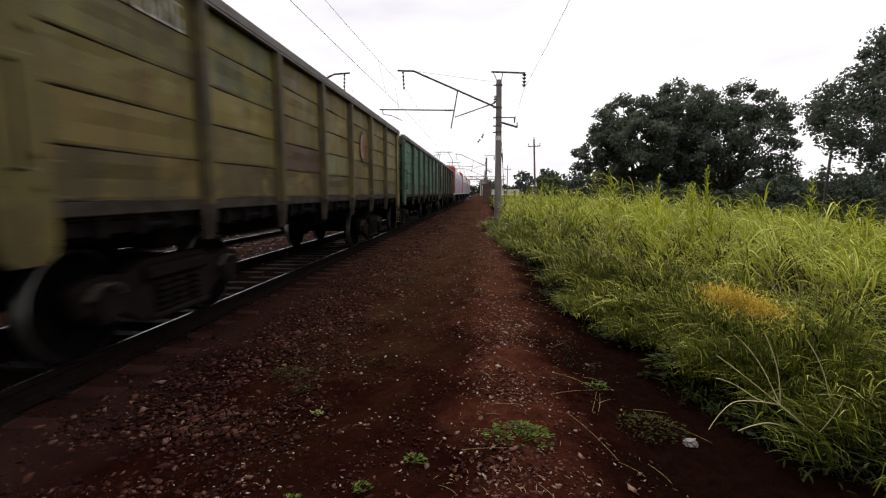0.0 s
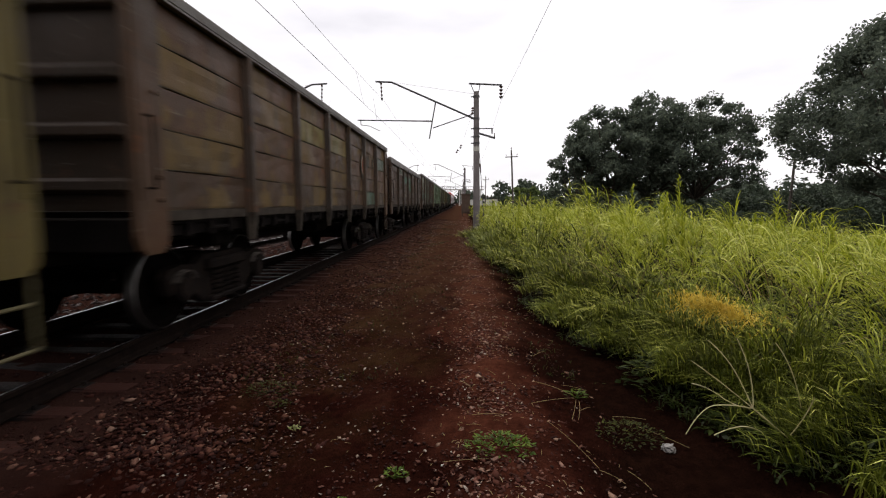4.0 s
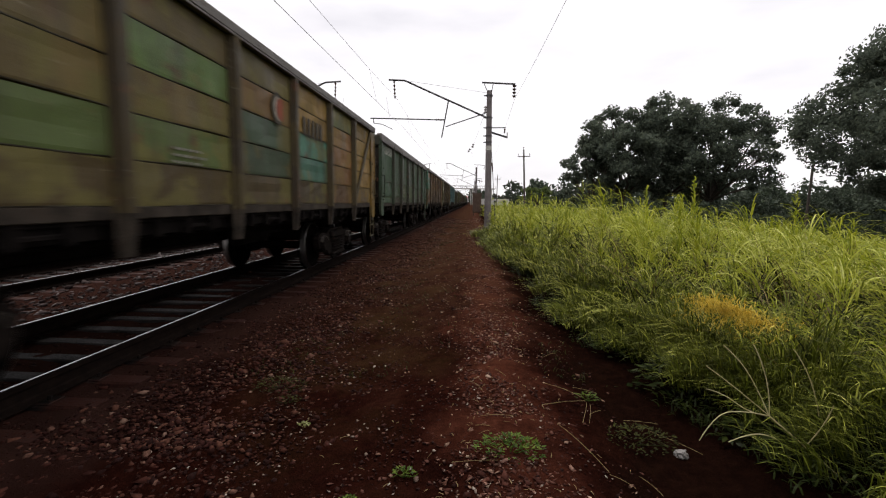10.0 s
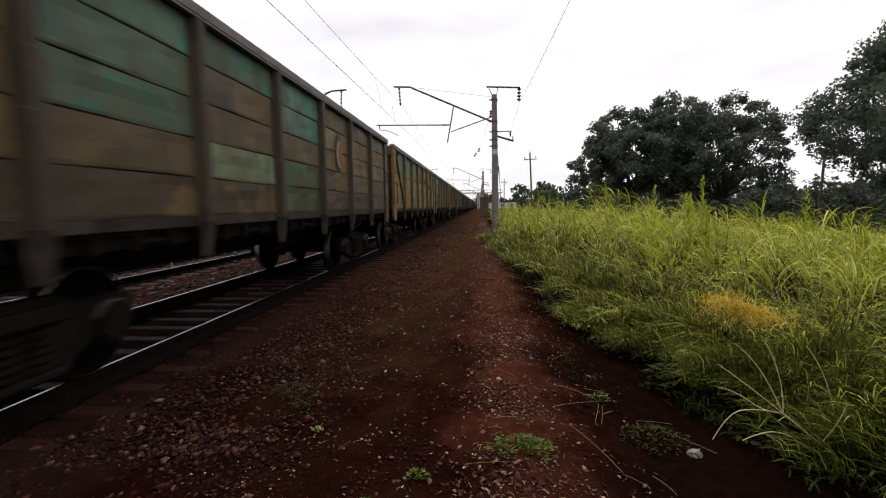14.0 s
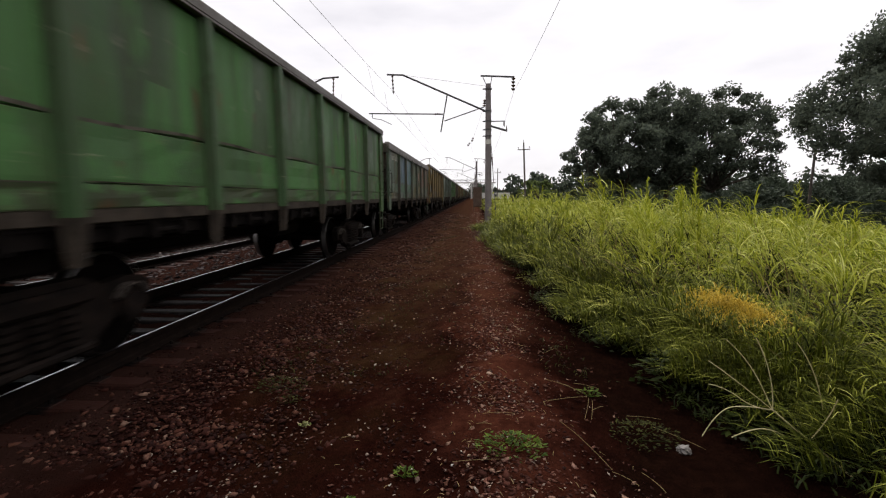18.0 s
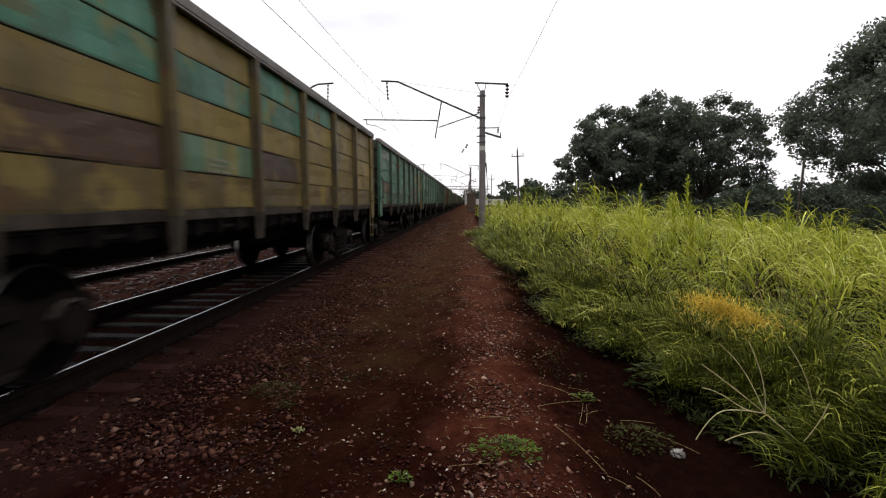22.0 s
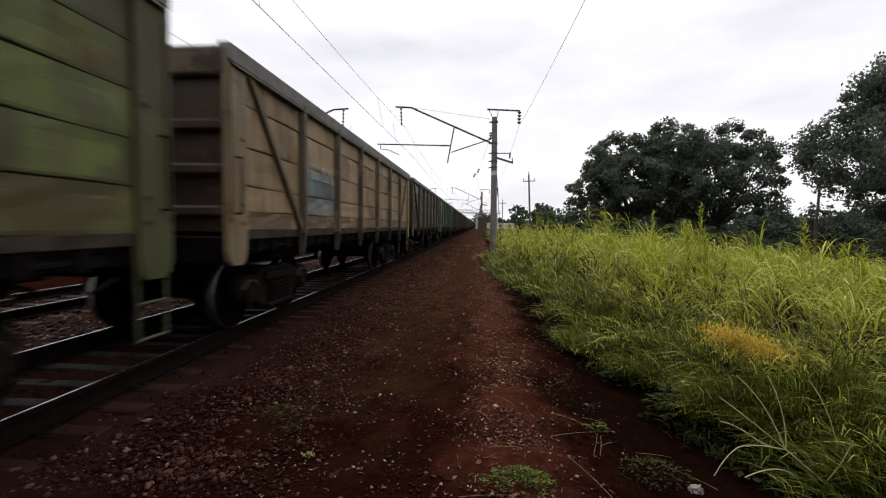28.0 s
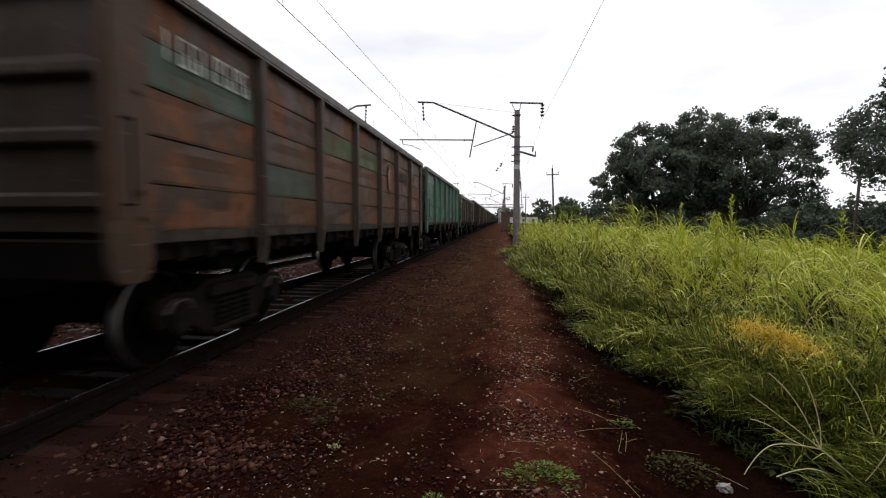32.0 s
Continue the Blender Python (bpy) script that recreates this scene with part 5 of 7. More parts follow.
def mast(reach=1.0):
    """A concrete mast with its bracket over the track; reach -1 turns the bracket to the other side."""
    root = new("catenary_mast")
    tagged(root, "tall concrete catenary mast with a steel bracket arm", "catenary mast", "masts along the railway")
    bm = bmesh.new()
    add_tube(bm, (0, 0, -0.6), (0, 0, 7.57), 0.20, 0.145, 16)
    part("shaft", from_bm("shaft", bm, POLE), root, None, "weathered round concrete shaft")
    s = reach

    def tubes(name, bars, label="", mats=(IRON,)):
        bm = bmesh.new()
        for a, b, r in bars:
            add_tube(bm, (a[0] * s, a[1], a[2]), (b[0] * s, b[1], b[2]), r, None, 8)
        part(name, from_bm(name, bm, *mats), root, None, label)

    tubes("bracket_arm", [((-5.65, 0, 8.22), (-4.75, 0, 8.17), 0.05), ((-4.75, 0, 8.17), (-0.12, 0, 6.1), 0.05)], "bent steel bracket tube")
    tubes("strut", [((-2.28, 0, 7.06), (-2.66, 0, 5.02), 0.035)])
    tubes("brace", [((-0.2, 0, 6.35), (-2.45, 0, 5.62), 0.03)])
    tubes("registration_tube", [((-6.72, 0, 6.12), (-2.56, 0, 6.0), 0.035)], "horizontal registration tube")
    tubes("steady_arm", [((-6.55, 0, 6.1), (-6.53, 0, 5.85), 0.025), ((-6.53, 0, 5.85), (-6.05, 0, 5.78), 0.02), ((-6.05, 0, 5.78), (-5.45, 0, 5.5), 0.018)])
    tubes("tie_wire", [((-4.75, 0, 8.17), (-0.1, 0, 7.45), 0.008), ((-5.8, 0, 7.3), (-5.62, 0, 6.1), 0.008)], "", (WIRE,))
    bm = bmesh.new()
    insulator_rows(bm, (-5.35 * s, 0, 8.18), (-5.3 * s, 0, 7.15), 5, 0.07)
    part("insulator", from_bm("insulator", bm, IRON, PORCELAIN), root)
    bm = bmesh.new()
    insulator_rows(bm, (-3.0 * s, 0, 6.01), (-2.5 * s, 0, 6.0), 4, 0.07)
    part("insulator", from_bm("insulator", bm, IRON, PORCELAIN), root)
    bm = bmesh.new()
    insulator_rows(bm, (-0.22 * s, 0, 6.35), (-0.2 * s, 0, 6.75), 3, 0.11)
    part("insulator", from_bm("insulator", bm, IRON, PORCELAIN), root)
    bm = bmesh.new()
    add_box(bm, 0.5 * s, 0, 7.96, 1.85, 0.09, 0.08, 0.01, 0, Matrix.Rotation(0.06 * s, 4, "Y"))
    add_tube(bm, (-0.1 * s, 0, 7.5), (-0.3 * s, 0, 7.95), 0.02, None, 6)
    add_tube(bm, (0.12 * s, 0, 7.5), (0.2 * s, 0, 7.95), 0.02, None, 6)
    part("feeder_bracket", from_bm("feeder_bracket", bm, IRON), root)
    bm = bmesh.new()
    insulator_rows(bm, (1.38 * s, 0, 7.88), (1.36 * s, 0, 7.15), 4, 0.12)
    part("insulator", from_bm("insulator", bm, IRON, PORCELAIN), root, None, "hanging string of porcelain discs")
    bm = bmesh.new()
    add_box(bm, 0.45 * s, 0, 5.55, 1.0, 0.06, 0.05, 0.008)
    add_tube(bm, (0.88 * s, 0, 5.5), (0.88 * s, 0, 5.25), 0.05, 0.03, 8, 1)
    part("side_bracket", from_bm("side_bracket", bm, IRON, PORCELAIN), root)
    bm = bmesh.new()
    add_box(bm, 0.6 * s, 0, 5.15, 0.95, 0.09, 0.1, 0.01, 0, Matrix.Rotation(0.3 * s, 4, "Y"))
    add_tube(bm, (1.02 * s, 0, 5.05), (1.02 * s, 0, 5.3), 0.035, 0.02, 8, 1)
    part("side_bracket", from_bm("side_bracket", bm, IRON, PORCELAIN), root)
    for z in (7.3, 6.1, 5.55, 5.1, 4.75):
        bm = bmesh.new()
        add_tube(bm, (0, 0, z - 0.04), (0, 0, z + 0.04), 0.19, 0.19, 14)
        add_box(bm, -0.24 * s, 0, z, 0.14, 0.06, 0.06, 0.01)
        part("clamp", from_bm("clamp", bm, IRON), root)
    bm = bmesh.new()
    add_tube(bm, (0, 0, 4.3), (0, 0, 4.55), 0.178, 0.175, 16)
    part("band", from_bm("band", bm, STENCIL), root, None, "pale painted band")
    bm = bmesh.new()
    add_tube(bm, (0.17 * s, -0.05, 4.2), (0.45 * s, -0.25, -0.2), 0.018, None, 6)
    add_tube(bm, (0.2 * s, -0.07, 3.6), (0.24 * s, -0.09, 3.1), 0.05, 0.03, 8, 1)
    add_tube(bm, (0.38 * s, -0.2, 0.9), (0.42 * s, -0.23, 0.3), 0.04, None, 8)
    part("earth_cable", from_bm("earth_cable", bm, IRON, PORCELAIN), root, None, "earthing cable down the shaft")
    return root


MAST_X, MAST_Y, SPAN = 0.86, 26.25, 57.0
MAST_2X = -13.35
first = mast(1.0)
first.matrix_basis = pose(MAST_X, MAST_Y, 0, 0, -0.3, 0)
other = mast(-1.0)
other.matrix_basis = pose(MAST_2X, MAST_Y + 0.4, 0)
for i in (-1, 1, 2, 3, 4, 5):
    copy_thing(first, pose(MAST_X - (0.35 if i > 0 else 0.0), MAST_Y + i * SPAN, 0, 0, random.uniform(-0.5, 0.5), 0))
    copy_thing(other, pose(MAST_2X, MAST_Y + i * SPAN + 0.4, 0, 0, random.uniform(-0.5, 0.5), 0))


def wire(name, pts, r, label, category="overhead wire"):
    cu = bpy.data.curves.new(name, "CURVE")
    cu.dimensions, cu.bevel_depth, cu.bevel_resolution = "3D", r, 1
    sp = cu.splines.new("POLY")
    sp.points.add(len(pts) - 1)
    for p, q in zip(sp.points, pts):
        p.co = (*q, 1)
    cu.materials.append(WIRE)
    return tagged(new(name, cu), label, category)


def hang(x0, x1, z, sag, i0=-2, i1=5, n=16):
    pts = []
    for i in range(i0, i1):
        for j in range(n):
            u = j / n
            flip = 1 if i % 2 else -1
            pts.append((x0 + (x1 - x0) * (0.5 + 0.5 * flip * (1 - 2 * u)), MAST_Y + (i + u) * SPAN, z - sag * 4 * u * (1 - u)))
    return pts


for x in (TRACK, TRACK_2):
    wire("contact_wire", hang(x + 0.3, x - 0.3, 5.5, 0.03), 0.0075, "taut grey contact wire above the track")
    top = hang(x - 0.1, x + 0.1, 7.12, 0.75)
    wire("messenger_wire", top, 0.0065, "sagging messenger wire above the contact wire")
    low = hang(x + 0.3, x - 0.3, 5.5, 0.03)
    for q in range(3, len(top), 3):
        if -40 < top[q][1] < 200:
            wire("dropper", [top[q], low[q]], 0.005, "thin dropper between the two wires")
wire("feeder_wire", hang(MAST_X + 1.36, MAST_X + 1.36, 7.12, 0.95), 0.0065, "thin feeder wire on the far side of the masts")
wire("feeder_wire", hang(MAST_2X - 1.36, MAST_2X - 1.36, 7.12, 0.95), 0.0065, "thin feeder wire on the far side of the masts")
bm = bmesh.new()
run = [Vector(p) for p in ((MAST_X - 0.15, MAST_Y, 6.75), (0.25, 33, 6.2), (-0.12, 39.6, 6.0), (-0.2, 42, 5.95), (0.1, 60, 6.1), (MAST_X - 0.5, MAST_Y + SPAN, 6.9))]
for p, q in zip(run, run[1:]):
    add_tube(bm, p, q, 0.006, None, 5)
insulator_rows(bm, (-0.02, 39.9, 6.35), (-0.14, 40.1, 6.02), 2, 0.11)
insulator_rows(bm, (-0.30, 40.0, 5.95), (-0.50, 40.2, 5.66), 2, 0.10)
tagged(new("strain_wire", from_bm("strain_wire", bm, WIRE, PORCELAIN)), "slack wire between two masts with dark strain insulators", "overhead wire")

# ---- low wooden line beside the field ----


def wood_pole(x, y, height, lean, arms=1):
    root = new("wooden_pole")
    tagged(root, "leaning tarred wooden pole with a crossarm and insulators", "utility pole", "poles of the low line")
    root.matrix_basis = pose(x, y, float(ground_z(x, y)) - 0.1, 0, lean, 0)
    bm = bmesh.new()
    add_tube(bm, (0, 0, -0.3), (0, 0, height), 0.15, 0.10, 10)
    part("pole", from_bm("pole", bm, WOOD), root)
    bm = bmesh.new()
    add_box(bm, 0, -0.12, height - 0.95, 1.7, 0.1, 0.12, 0.01)
    part("crossarm", from_bm("crossarm", bm, WOOD), root)
    for q in (-0.75, 0.75, 0.0):
        bm = bmesh.new()
        z = height - 0.9 if q else height
        add_tube(bm, (q, -0.12 if q else 0, z), (q, -0.12 if q else 0, z + 0.22), 0.015, None, 6)
        add_tube(bm, (q, -0.12 if q else 0, z + 0.16), (q, -0.12 if q else 0, z + 0.34), 0.07, 0.04, 8, 1)
        part("insulator", from_bm("insulator", bm, IRON, PORCELAIN), root)
    return root


wood_pole(7.2, 64, 8.7, -2.5)
wood_pole(6.6, 128, 8.7, 0.5)
wood_pole(6.8, 196, 8.7, 0.3)
wood_pole(7.0, 262, 8.7, -0.4)
wood_pole(31.2, 45, 7.8, 2.0)

# ---- things far along the line ----
PALE = surface("weathered_plaster", (0.42, 0.41, 0.38), (0.50, 0.48, 0.45), 1.2, 0.85, 0.0, 0.2, 20.0, (0.3, 0.28, 0.25))
RUST_SHEET = surface("brown_sheet_iron", (0.075, 0.05, 0.038), (0.11, 0.075, 0.055), 3.0, 0.7, 0.2, 0.25, 30.0, (0.05, 0.03, 0.022))
cab = new("relay_cabinet")
tagged(cab, "brown sheet-iron relay cabinet beside the track", "equipment cabinet")
cab.matrix_basis = pose(0.42, 47.0, -0.1)
bm = bmesh.new()
add_box(bm, 0, 0, 1.35, 0.9, 0.6, 1.9, 0.03)
part("case", from_bm("case", bm, RUST_SHEET), cab)
bm = bmesh.new()
add_box(bm, 0, 0, 2.34, 1.06, 0.76, 0.08, 0.02)
part("lid", from_bm("lid", bm, RUST_SHEET), cab)
for s in (-0.35, 0.35):
    bm = bmesh.new()
    add_box(bm, s, 0, 0.2, 0.1, 0.4, 0.45, 0.01)
    part("leg", from_bm("leg", bm, RUST_SHEET), cab)
for s in (-0.22, 0.22):
    bm = bmesh.new()
    add_box(bm, s, -0.315, 1.35, 0.4, 0.03, 1.7, 0.01)
    part("door", from_bm("door", bm, RUST_SHEET), cab)

bridge = new("footbridge")
tagged(bridge, "pale footbridge with stairs over the tracks", "footbridge")
bridge.matrix_basis = pose(0, 210, 0)
bm = bmesh.new()
add_box(bm, -7, 0, 7.2, 34, 2.6, 0.5, 0.05)
part("deck", from_bm("deck", bm, PALE), bridge)
for y in (-1.25, 1.25):
    bm = bmesh.new()
    add_box(bm, -7, y, 8.5, 34, 0.06, 0.08)
    for i in range(35):
        add_box(bm, -23.8 + i, y, 7.95, 0.06, 0.06, 1.1)
    part("railing", from_bm("railing", bm, IRON), bridge)
for x in (-22, -11.6, -1.0, 8.5):
    for y in (-0.9, 0.9):
        bm = bmesh.new()
        add_box(bm, x, y, 3.4, 0.45, 0.45, 7.2, 0.04)
        part("pier", from_bm("pier", bm, PALE), bridge)
for i in range(26):
    bm = bmesh.new()
    add_box(bm, 0.6, -2.2 - i * 0.42, 7.2 - i * 0.275, 1.8, 0.44, 0.12)
    part("step", from_bm("step", bm, PALE), bridge)
bm = bmesh.new()
for s in (-0.3, 1.5):
    add_box(bm, s, -7.6, 3.9, 0.1, 13.2, 0.5, 0, 0, Matrix.Rotation(math.atan2(0.275, 0.42), 4, "X"))
part("stringer", from_bm("stringer", bm, PALE), bridge)


def shed(x, y, w, d, h, roof, label):
    root = new("trackside_building")
    tagged(root, label, "building")
    root.matrix_basis = pose(x, y, -0.4)
    bm = bmesh.new()
    add_box(bm, 0, 0, h / 2, w, d, h, 0.03)
    part("wall", from_bm("wall", bm, PALE), root)
    bm = bmesh.new()
    for s in (-1, 1):
        add_box(bm, s * w * 0.26, 0, h + roof / 2, w * 0.6, d + 0.6, 0.12, 0.02, 0, Matrix.Rotation(s * math.atan2(roof, w / 2), 4, "Y"))
    part("roof", from_bm("roof", bm, RUST_SHEET), root)
    for i in range(3):
        win = new("window")
        win.parent = root
        win.matrix_basis = pose(-w / 3 + i * w / 3, -d / 2 - 0.02, h * 0.55)
        bm = bmesh.new()
        add_box(bm, 0, 0, 0, 1.2, 0.06, 1.4, 0.02)
        part("frame", from_bm("frame", bm, STENCIL), win)
        bm = bmesh.new()
        add_box(bm, 0, -0.03, 0, 1.0, 0.03, 1.2)
        part("pane", from_bm("pane", bm, GLASS), win)


shed(11.0, 235, 14, 9, 3.2, 1.8, "low plastered trackside building with a sheet-iron roof")
shed(-22.0, 250, 12, 10, 4.0, 2.0, "low plastered building with a sheet-iron roof")

# ---- plants ----


def leaf_material(name, tones, rough=0.55, through=0.3, gloss=0.12):
    m = Mat(name, rough, 0.0, gloss)
    geo = m.n.new("ShaderNodeNewGeometry")
    ramp = m.n.new("ShaderNodeValToRGB")
    el = ramp.color_ramp.elements
    el[0].color = (*tones[0], 1)
    el[1].position, el[1].color = 1.0, (*tones[-1], 1)
    for i, c in enumerate(tones[1:-1]):
        el.new((i + 1) / (len(tones) - 1)).color = (*c, 1)
    m.l.new(geo.outputs["Random Per Island"], ramp.inputs["Fac"])
    v = m.coords()
    col = m.mix(m.range(m.noise(v, 0.6, 4.0), 0.35, 0.65, 0.0, 0.45), ramp.outputs["Color"], tones[0])
    col = m.mix(m.range(m.noise(v, 2.0, 3.0), 0.47, 0.65, 0.0, 0.45), col, tuple(c * 0.6 for c in tones[0]))
    col = m.mix(m.range(m.noise(v, 22.0), 0.35, 0.7, 0.0, 0.3), col, tuple(c * 0.5 for c in tones[0]))
    m.color(col)
    tr = m.n.new("ShaderNodeBsdfTranslucent")
    m.put(tr.inputs["Color"], col)
    mx = m.n.new("ShaderNodeMixShader")
    mx.inputs[0].default_value = through
    m.l.new(m.b.outputs[0], mx.inputs[1])
    m.l.new(tr.outputs[0], mx.inputs[2])
    m.l.new(mx.outputs[0], m.n["Material Output"].inputs["Surface"])
    return m.m


GRASS = leaf_material("tall_grass_blade", [(0.125, 0.158, 0.009), (0.235, 0.27, 0.017), (0.36, 0.385, 0.034), (0.46, 0.47, 0.075)], 0.5, 0.45, 0.15)
# Brighter copy of GRASS: waxy sheen of the upper leaves is in its colour.
TIPS = leaf_material("sheen_grass_tip", [(0.31, 0.34, 0.045), (0.42, 0.44, 0.08), (0.52, 0.53, 0.13), (0.60, 0.60, 0.21)], 0.45, 0.3, 0.3)
# Shaded copy of GRASS: its dark tones hold the bank face's shade.
GRASS_SHADE = leaf_material("shaded_grass_blade", [(0.036, 0.047, 0.005), (0.078, 0.095, 0.009), (0.145, 0.165, 0.019), (0.26, 0.28, 0.05)], 0.5, 0.35, 0.12)
# Darker than the leaves are: shade below the overhanging grass is in these tones.
GRASS_DARK = leaf_material("shaded_undergrowth_leaf", [(0.007, 0.011, 0.002), (0.016, 0.024, 0.004), (0.036, 0.049, 0.008)], 0.5, 0.2, 0.08)
STRAW = leaf_material("dry_straw", [(0.14, 0.10, 0.045), (0.20, 0.15, 0.07), (0.27, 0.21, 0.11)], 0.6, 0.2)
YELLOW = leaf_material("yellow_bindweed", [(0.46, 0.32, 0.03), (0.60, 0.43, 0.06), (0.72, 0.56, 0.13)], 0.6, 0.3)
WEED = leaf_material("path_weed", [(0.018, 0.036, 0.004), (0.045, 0.080, 0.008), (0.13, 0.18, 0.025)], 0.5, 0.25, 0.08)
WEED_DIM = leaf_material("dusty_weed", [(0.012, 0.0135, 0.003), (0.025, 0.026, 0.006), (0.052, 0.054, 0.013)], 0.6, 0.2, 0.05)
TREE_LEAF = leaf_material("tree_leaf", [(0.060, 0.075, 0.058), (0.10, 0.122, 0.088), (0.15, 0.175, 0.122)], 0.6, 0.45, 0.06)
PALE_LEAF = leaf_material("field_tree_leaf", [(0.07, 0.10, 0.03), (0.11, 0.15, 0.045), (0.16, 0.2, 0.07)], 0.5, 0.3)
FAR_LEAF = leaf_material("hedge_leaf", [(0.034, 0.046, 0.033), (0.053, 0.070, 0.045), (0.08, 0.10, 0.062)], 0.6, 0.25)
PALE_STRAW = leaf_material("bleached_straw", [(0.30, 0.26, 0.13), (0.38, 0.33, 0.18), (0.46, 0.41, 0.25)], 0.6, 0.2)
PLUME = leaf_material("seed_plume", [(0.16, 0.19, 0.06), (0.24, 0.26, 0.10), (0.32, 0.31, 0.16)], 0.6, 0.3)
BARK = surface("tree_bark", (0.045, 0.036, 0.028), (0.07, 0.058, 0.046), 5.0, 0.9, 0.0, 0.6, 30.0)


def blades(root, height, lean, aim, width, twist=None, droop=1.0):
    """Curved tapering blades, seven corners each."""
    n = len(height)
    lev = np.array([0.0, 0.4, 0.75, 1.0])
    out = lean[:, None] * height[:, None] * lev[None] ** 2
    up = height[:, None] * (lev[None] - droop * 0.45 * lean[:, None] * lev[None] ** 2.4)
    cx, sy = np.cos(aim)[:, None], np.sin(aim)[:, None]
    x, y, z = root[:, :1] + out * cx, root[:, 1:2] + out * sy, root[:, 2:3] + up
    side = (aim + np.pi / 2) if twist is None else twist
    wx, wy = np.cos(side)[:, None] * width[:, None], np.sin(side)[:, None] * width[:, None]
    prof = np.array([0.8, 1.0, 0.7])
    left = np.stack([x[:, :3] - wx * prof, y[:, :3] - wy * prof, z[:, :3]], -1)
    right = np.stack([x[:, :3] + wx * prof, y[:, :3] + wy * prof, z[:, :3]], -1)
    tip = np.stack([x[:, 3:], y[:, 3:], z[:, 3:]], -1)
    v = np.concatenate([left, right, tip], 1).reshape(-1, 3)
    pat = np.array([(0, 3, 4), (0, 4, 1), (1, 4, 5), (1, 5, 2), (2, 5, 6)])
    f = (pat[None] + (np.arange(n) * 7)[:, None, None]).reshape(-1, 3)
    return v, f


def ramp01(v, a, b):
    u = np.clip((v - a) / (b - a), 0, 1)
    return u * u * (3 - 2 * u)


def edge_x(y):
    """Where the tall grass begins beside the path."""
    ragged = 0.13 * np.sin(1.7 * y) + 0.09 * np.sin(4.3 * y + 1) + 0.07 * np.sin(9.1 * y + 2)
    return 1.52 + 1.10 * np.exp(-np.maximum(y - 1.5, 0) / 2.4) + 0.27 * (1 - ramp01(y, 4.4, 6.2)) - 0.55 * ramp01(y, 7, 16) + ragged * (0.4 + 0.6 * ramp01(y, 2.5, 5))


def grass_height(x, y):
    """How high the tops of the grass stand over the soil."""
    inn = np.maximum(x - edge_x(y), 0)
    h = np.interp(x, [1.0, 1.6, 2.6, 3.5, 4.7, 6.0, 9.0, 13.0, 22.0], [1.55, 1.66, 1.70, 1.50, 1.24, 1.05, 0.80, 0.65, 0.6])
    h = h * np.interp(y, [1.0, 3.0, 5.0, 7.0, 12.0], [0.62, 0.82, 0.97, 1.08, 1.14])
    h = h * (0.36 + 0.64 * (1 - np.exp(-inn / 0.5)))
    mound = np.sin(2.9 * x + 1.9 * y) * np.sin(1.8 * x - 2.4 * y + 1.0) + 0.7 * np.sin(5.3 * x - 3.7 * y) * np.sin(3.1 * x + 4.9 * y + 2.0)
    return h * (1 + 0.05 * np.sin(0.9 * x + 0.55 * y) + 0.13 * mound)


def scatter(n, r0, r1, a0, a1):
    """Places that crowd towards the standpoint."""
    r = r0 * (r1 / r0) ** rng.uniform(0, 1, n)
    a = rng.uniform(a0, a1, n)
    return r * np.sin(a), r * np.cos(a), r


def field(name, n, per, r0, r1, mat, label, hs=(0.7, 1.15), wide=0.0045, gain=0.0011, lean=(0.2, 0.95), inset=0.0, aim=(math.pi, 0.9), spread=0.13, kind="grass"):
    """Tufts of blades that fan out from one foot and hang over to one side."""
    x, y, r = scatter(n, r0, r1, 0.0, radians(80))
    keep = x > edge_x(y) + inset + (0.55 * np.exp(-np.maximum(y - 1.5, 0) / 2.2) if inset > 0 else 0)
    keep &= (y > 3.1) | (x > 2.3) | (mat is GRASS_DARK)
    x, y, r = x[keep], y[keep], r[keep]
    m = len(x)
    tuft_h = grass_height(x, y) * rng.uniform(*hs, m)
    tuft_aim = rng.normal(aim[0], aim[1], m) + 0.5 * np.sin(0.8 * x + 0.6 * y)
    rep = np.repeat(np.arange(m), per)
    k = len(rep)
    foot = spread * (1 + 0.05 * r[rep])
    bx, by = x[rep] + rng.normal(0, 1, k) * foot, y[rep] + rng.normal(0, 1, k) * foot
    h = tuft_h[rep] * rng.uniform(0.55, 1.1, k)
    root = np.stack([bx, by, ground_z(bx, by)], -1)
    v, f = blades(root, h, rng.uniform(*lean, k), tuft_aim[rep] + rng.normal(0, 0.75, k), (wide + gain * r[rep]) * rng.uniform(0.5, 1.4, k), rng.uniform(0, np.pi, k))
    return tagged(new(name, mesh_np(name, v, f, mat)), label, kind, kind="stuff")


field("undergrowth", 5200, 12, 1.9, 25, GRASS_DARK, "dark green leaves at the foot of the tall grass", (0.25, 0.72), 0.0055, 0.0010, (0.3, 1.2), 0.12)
field("dry_grass", 420, 8, 2.5, 20, STRAW, "dry straw-coloured blades among the tall grass", (0.7, 1.05), 0.003, 0.0005, (0.3, 1.1), 0.1)

SWAYING = []


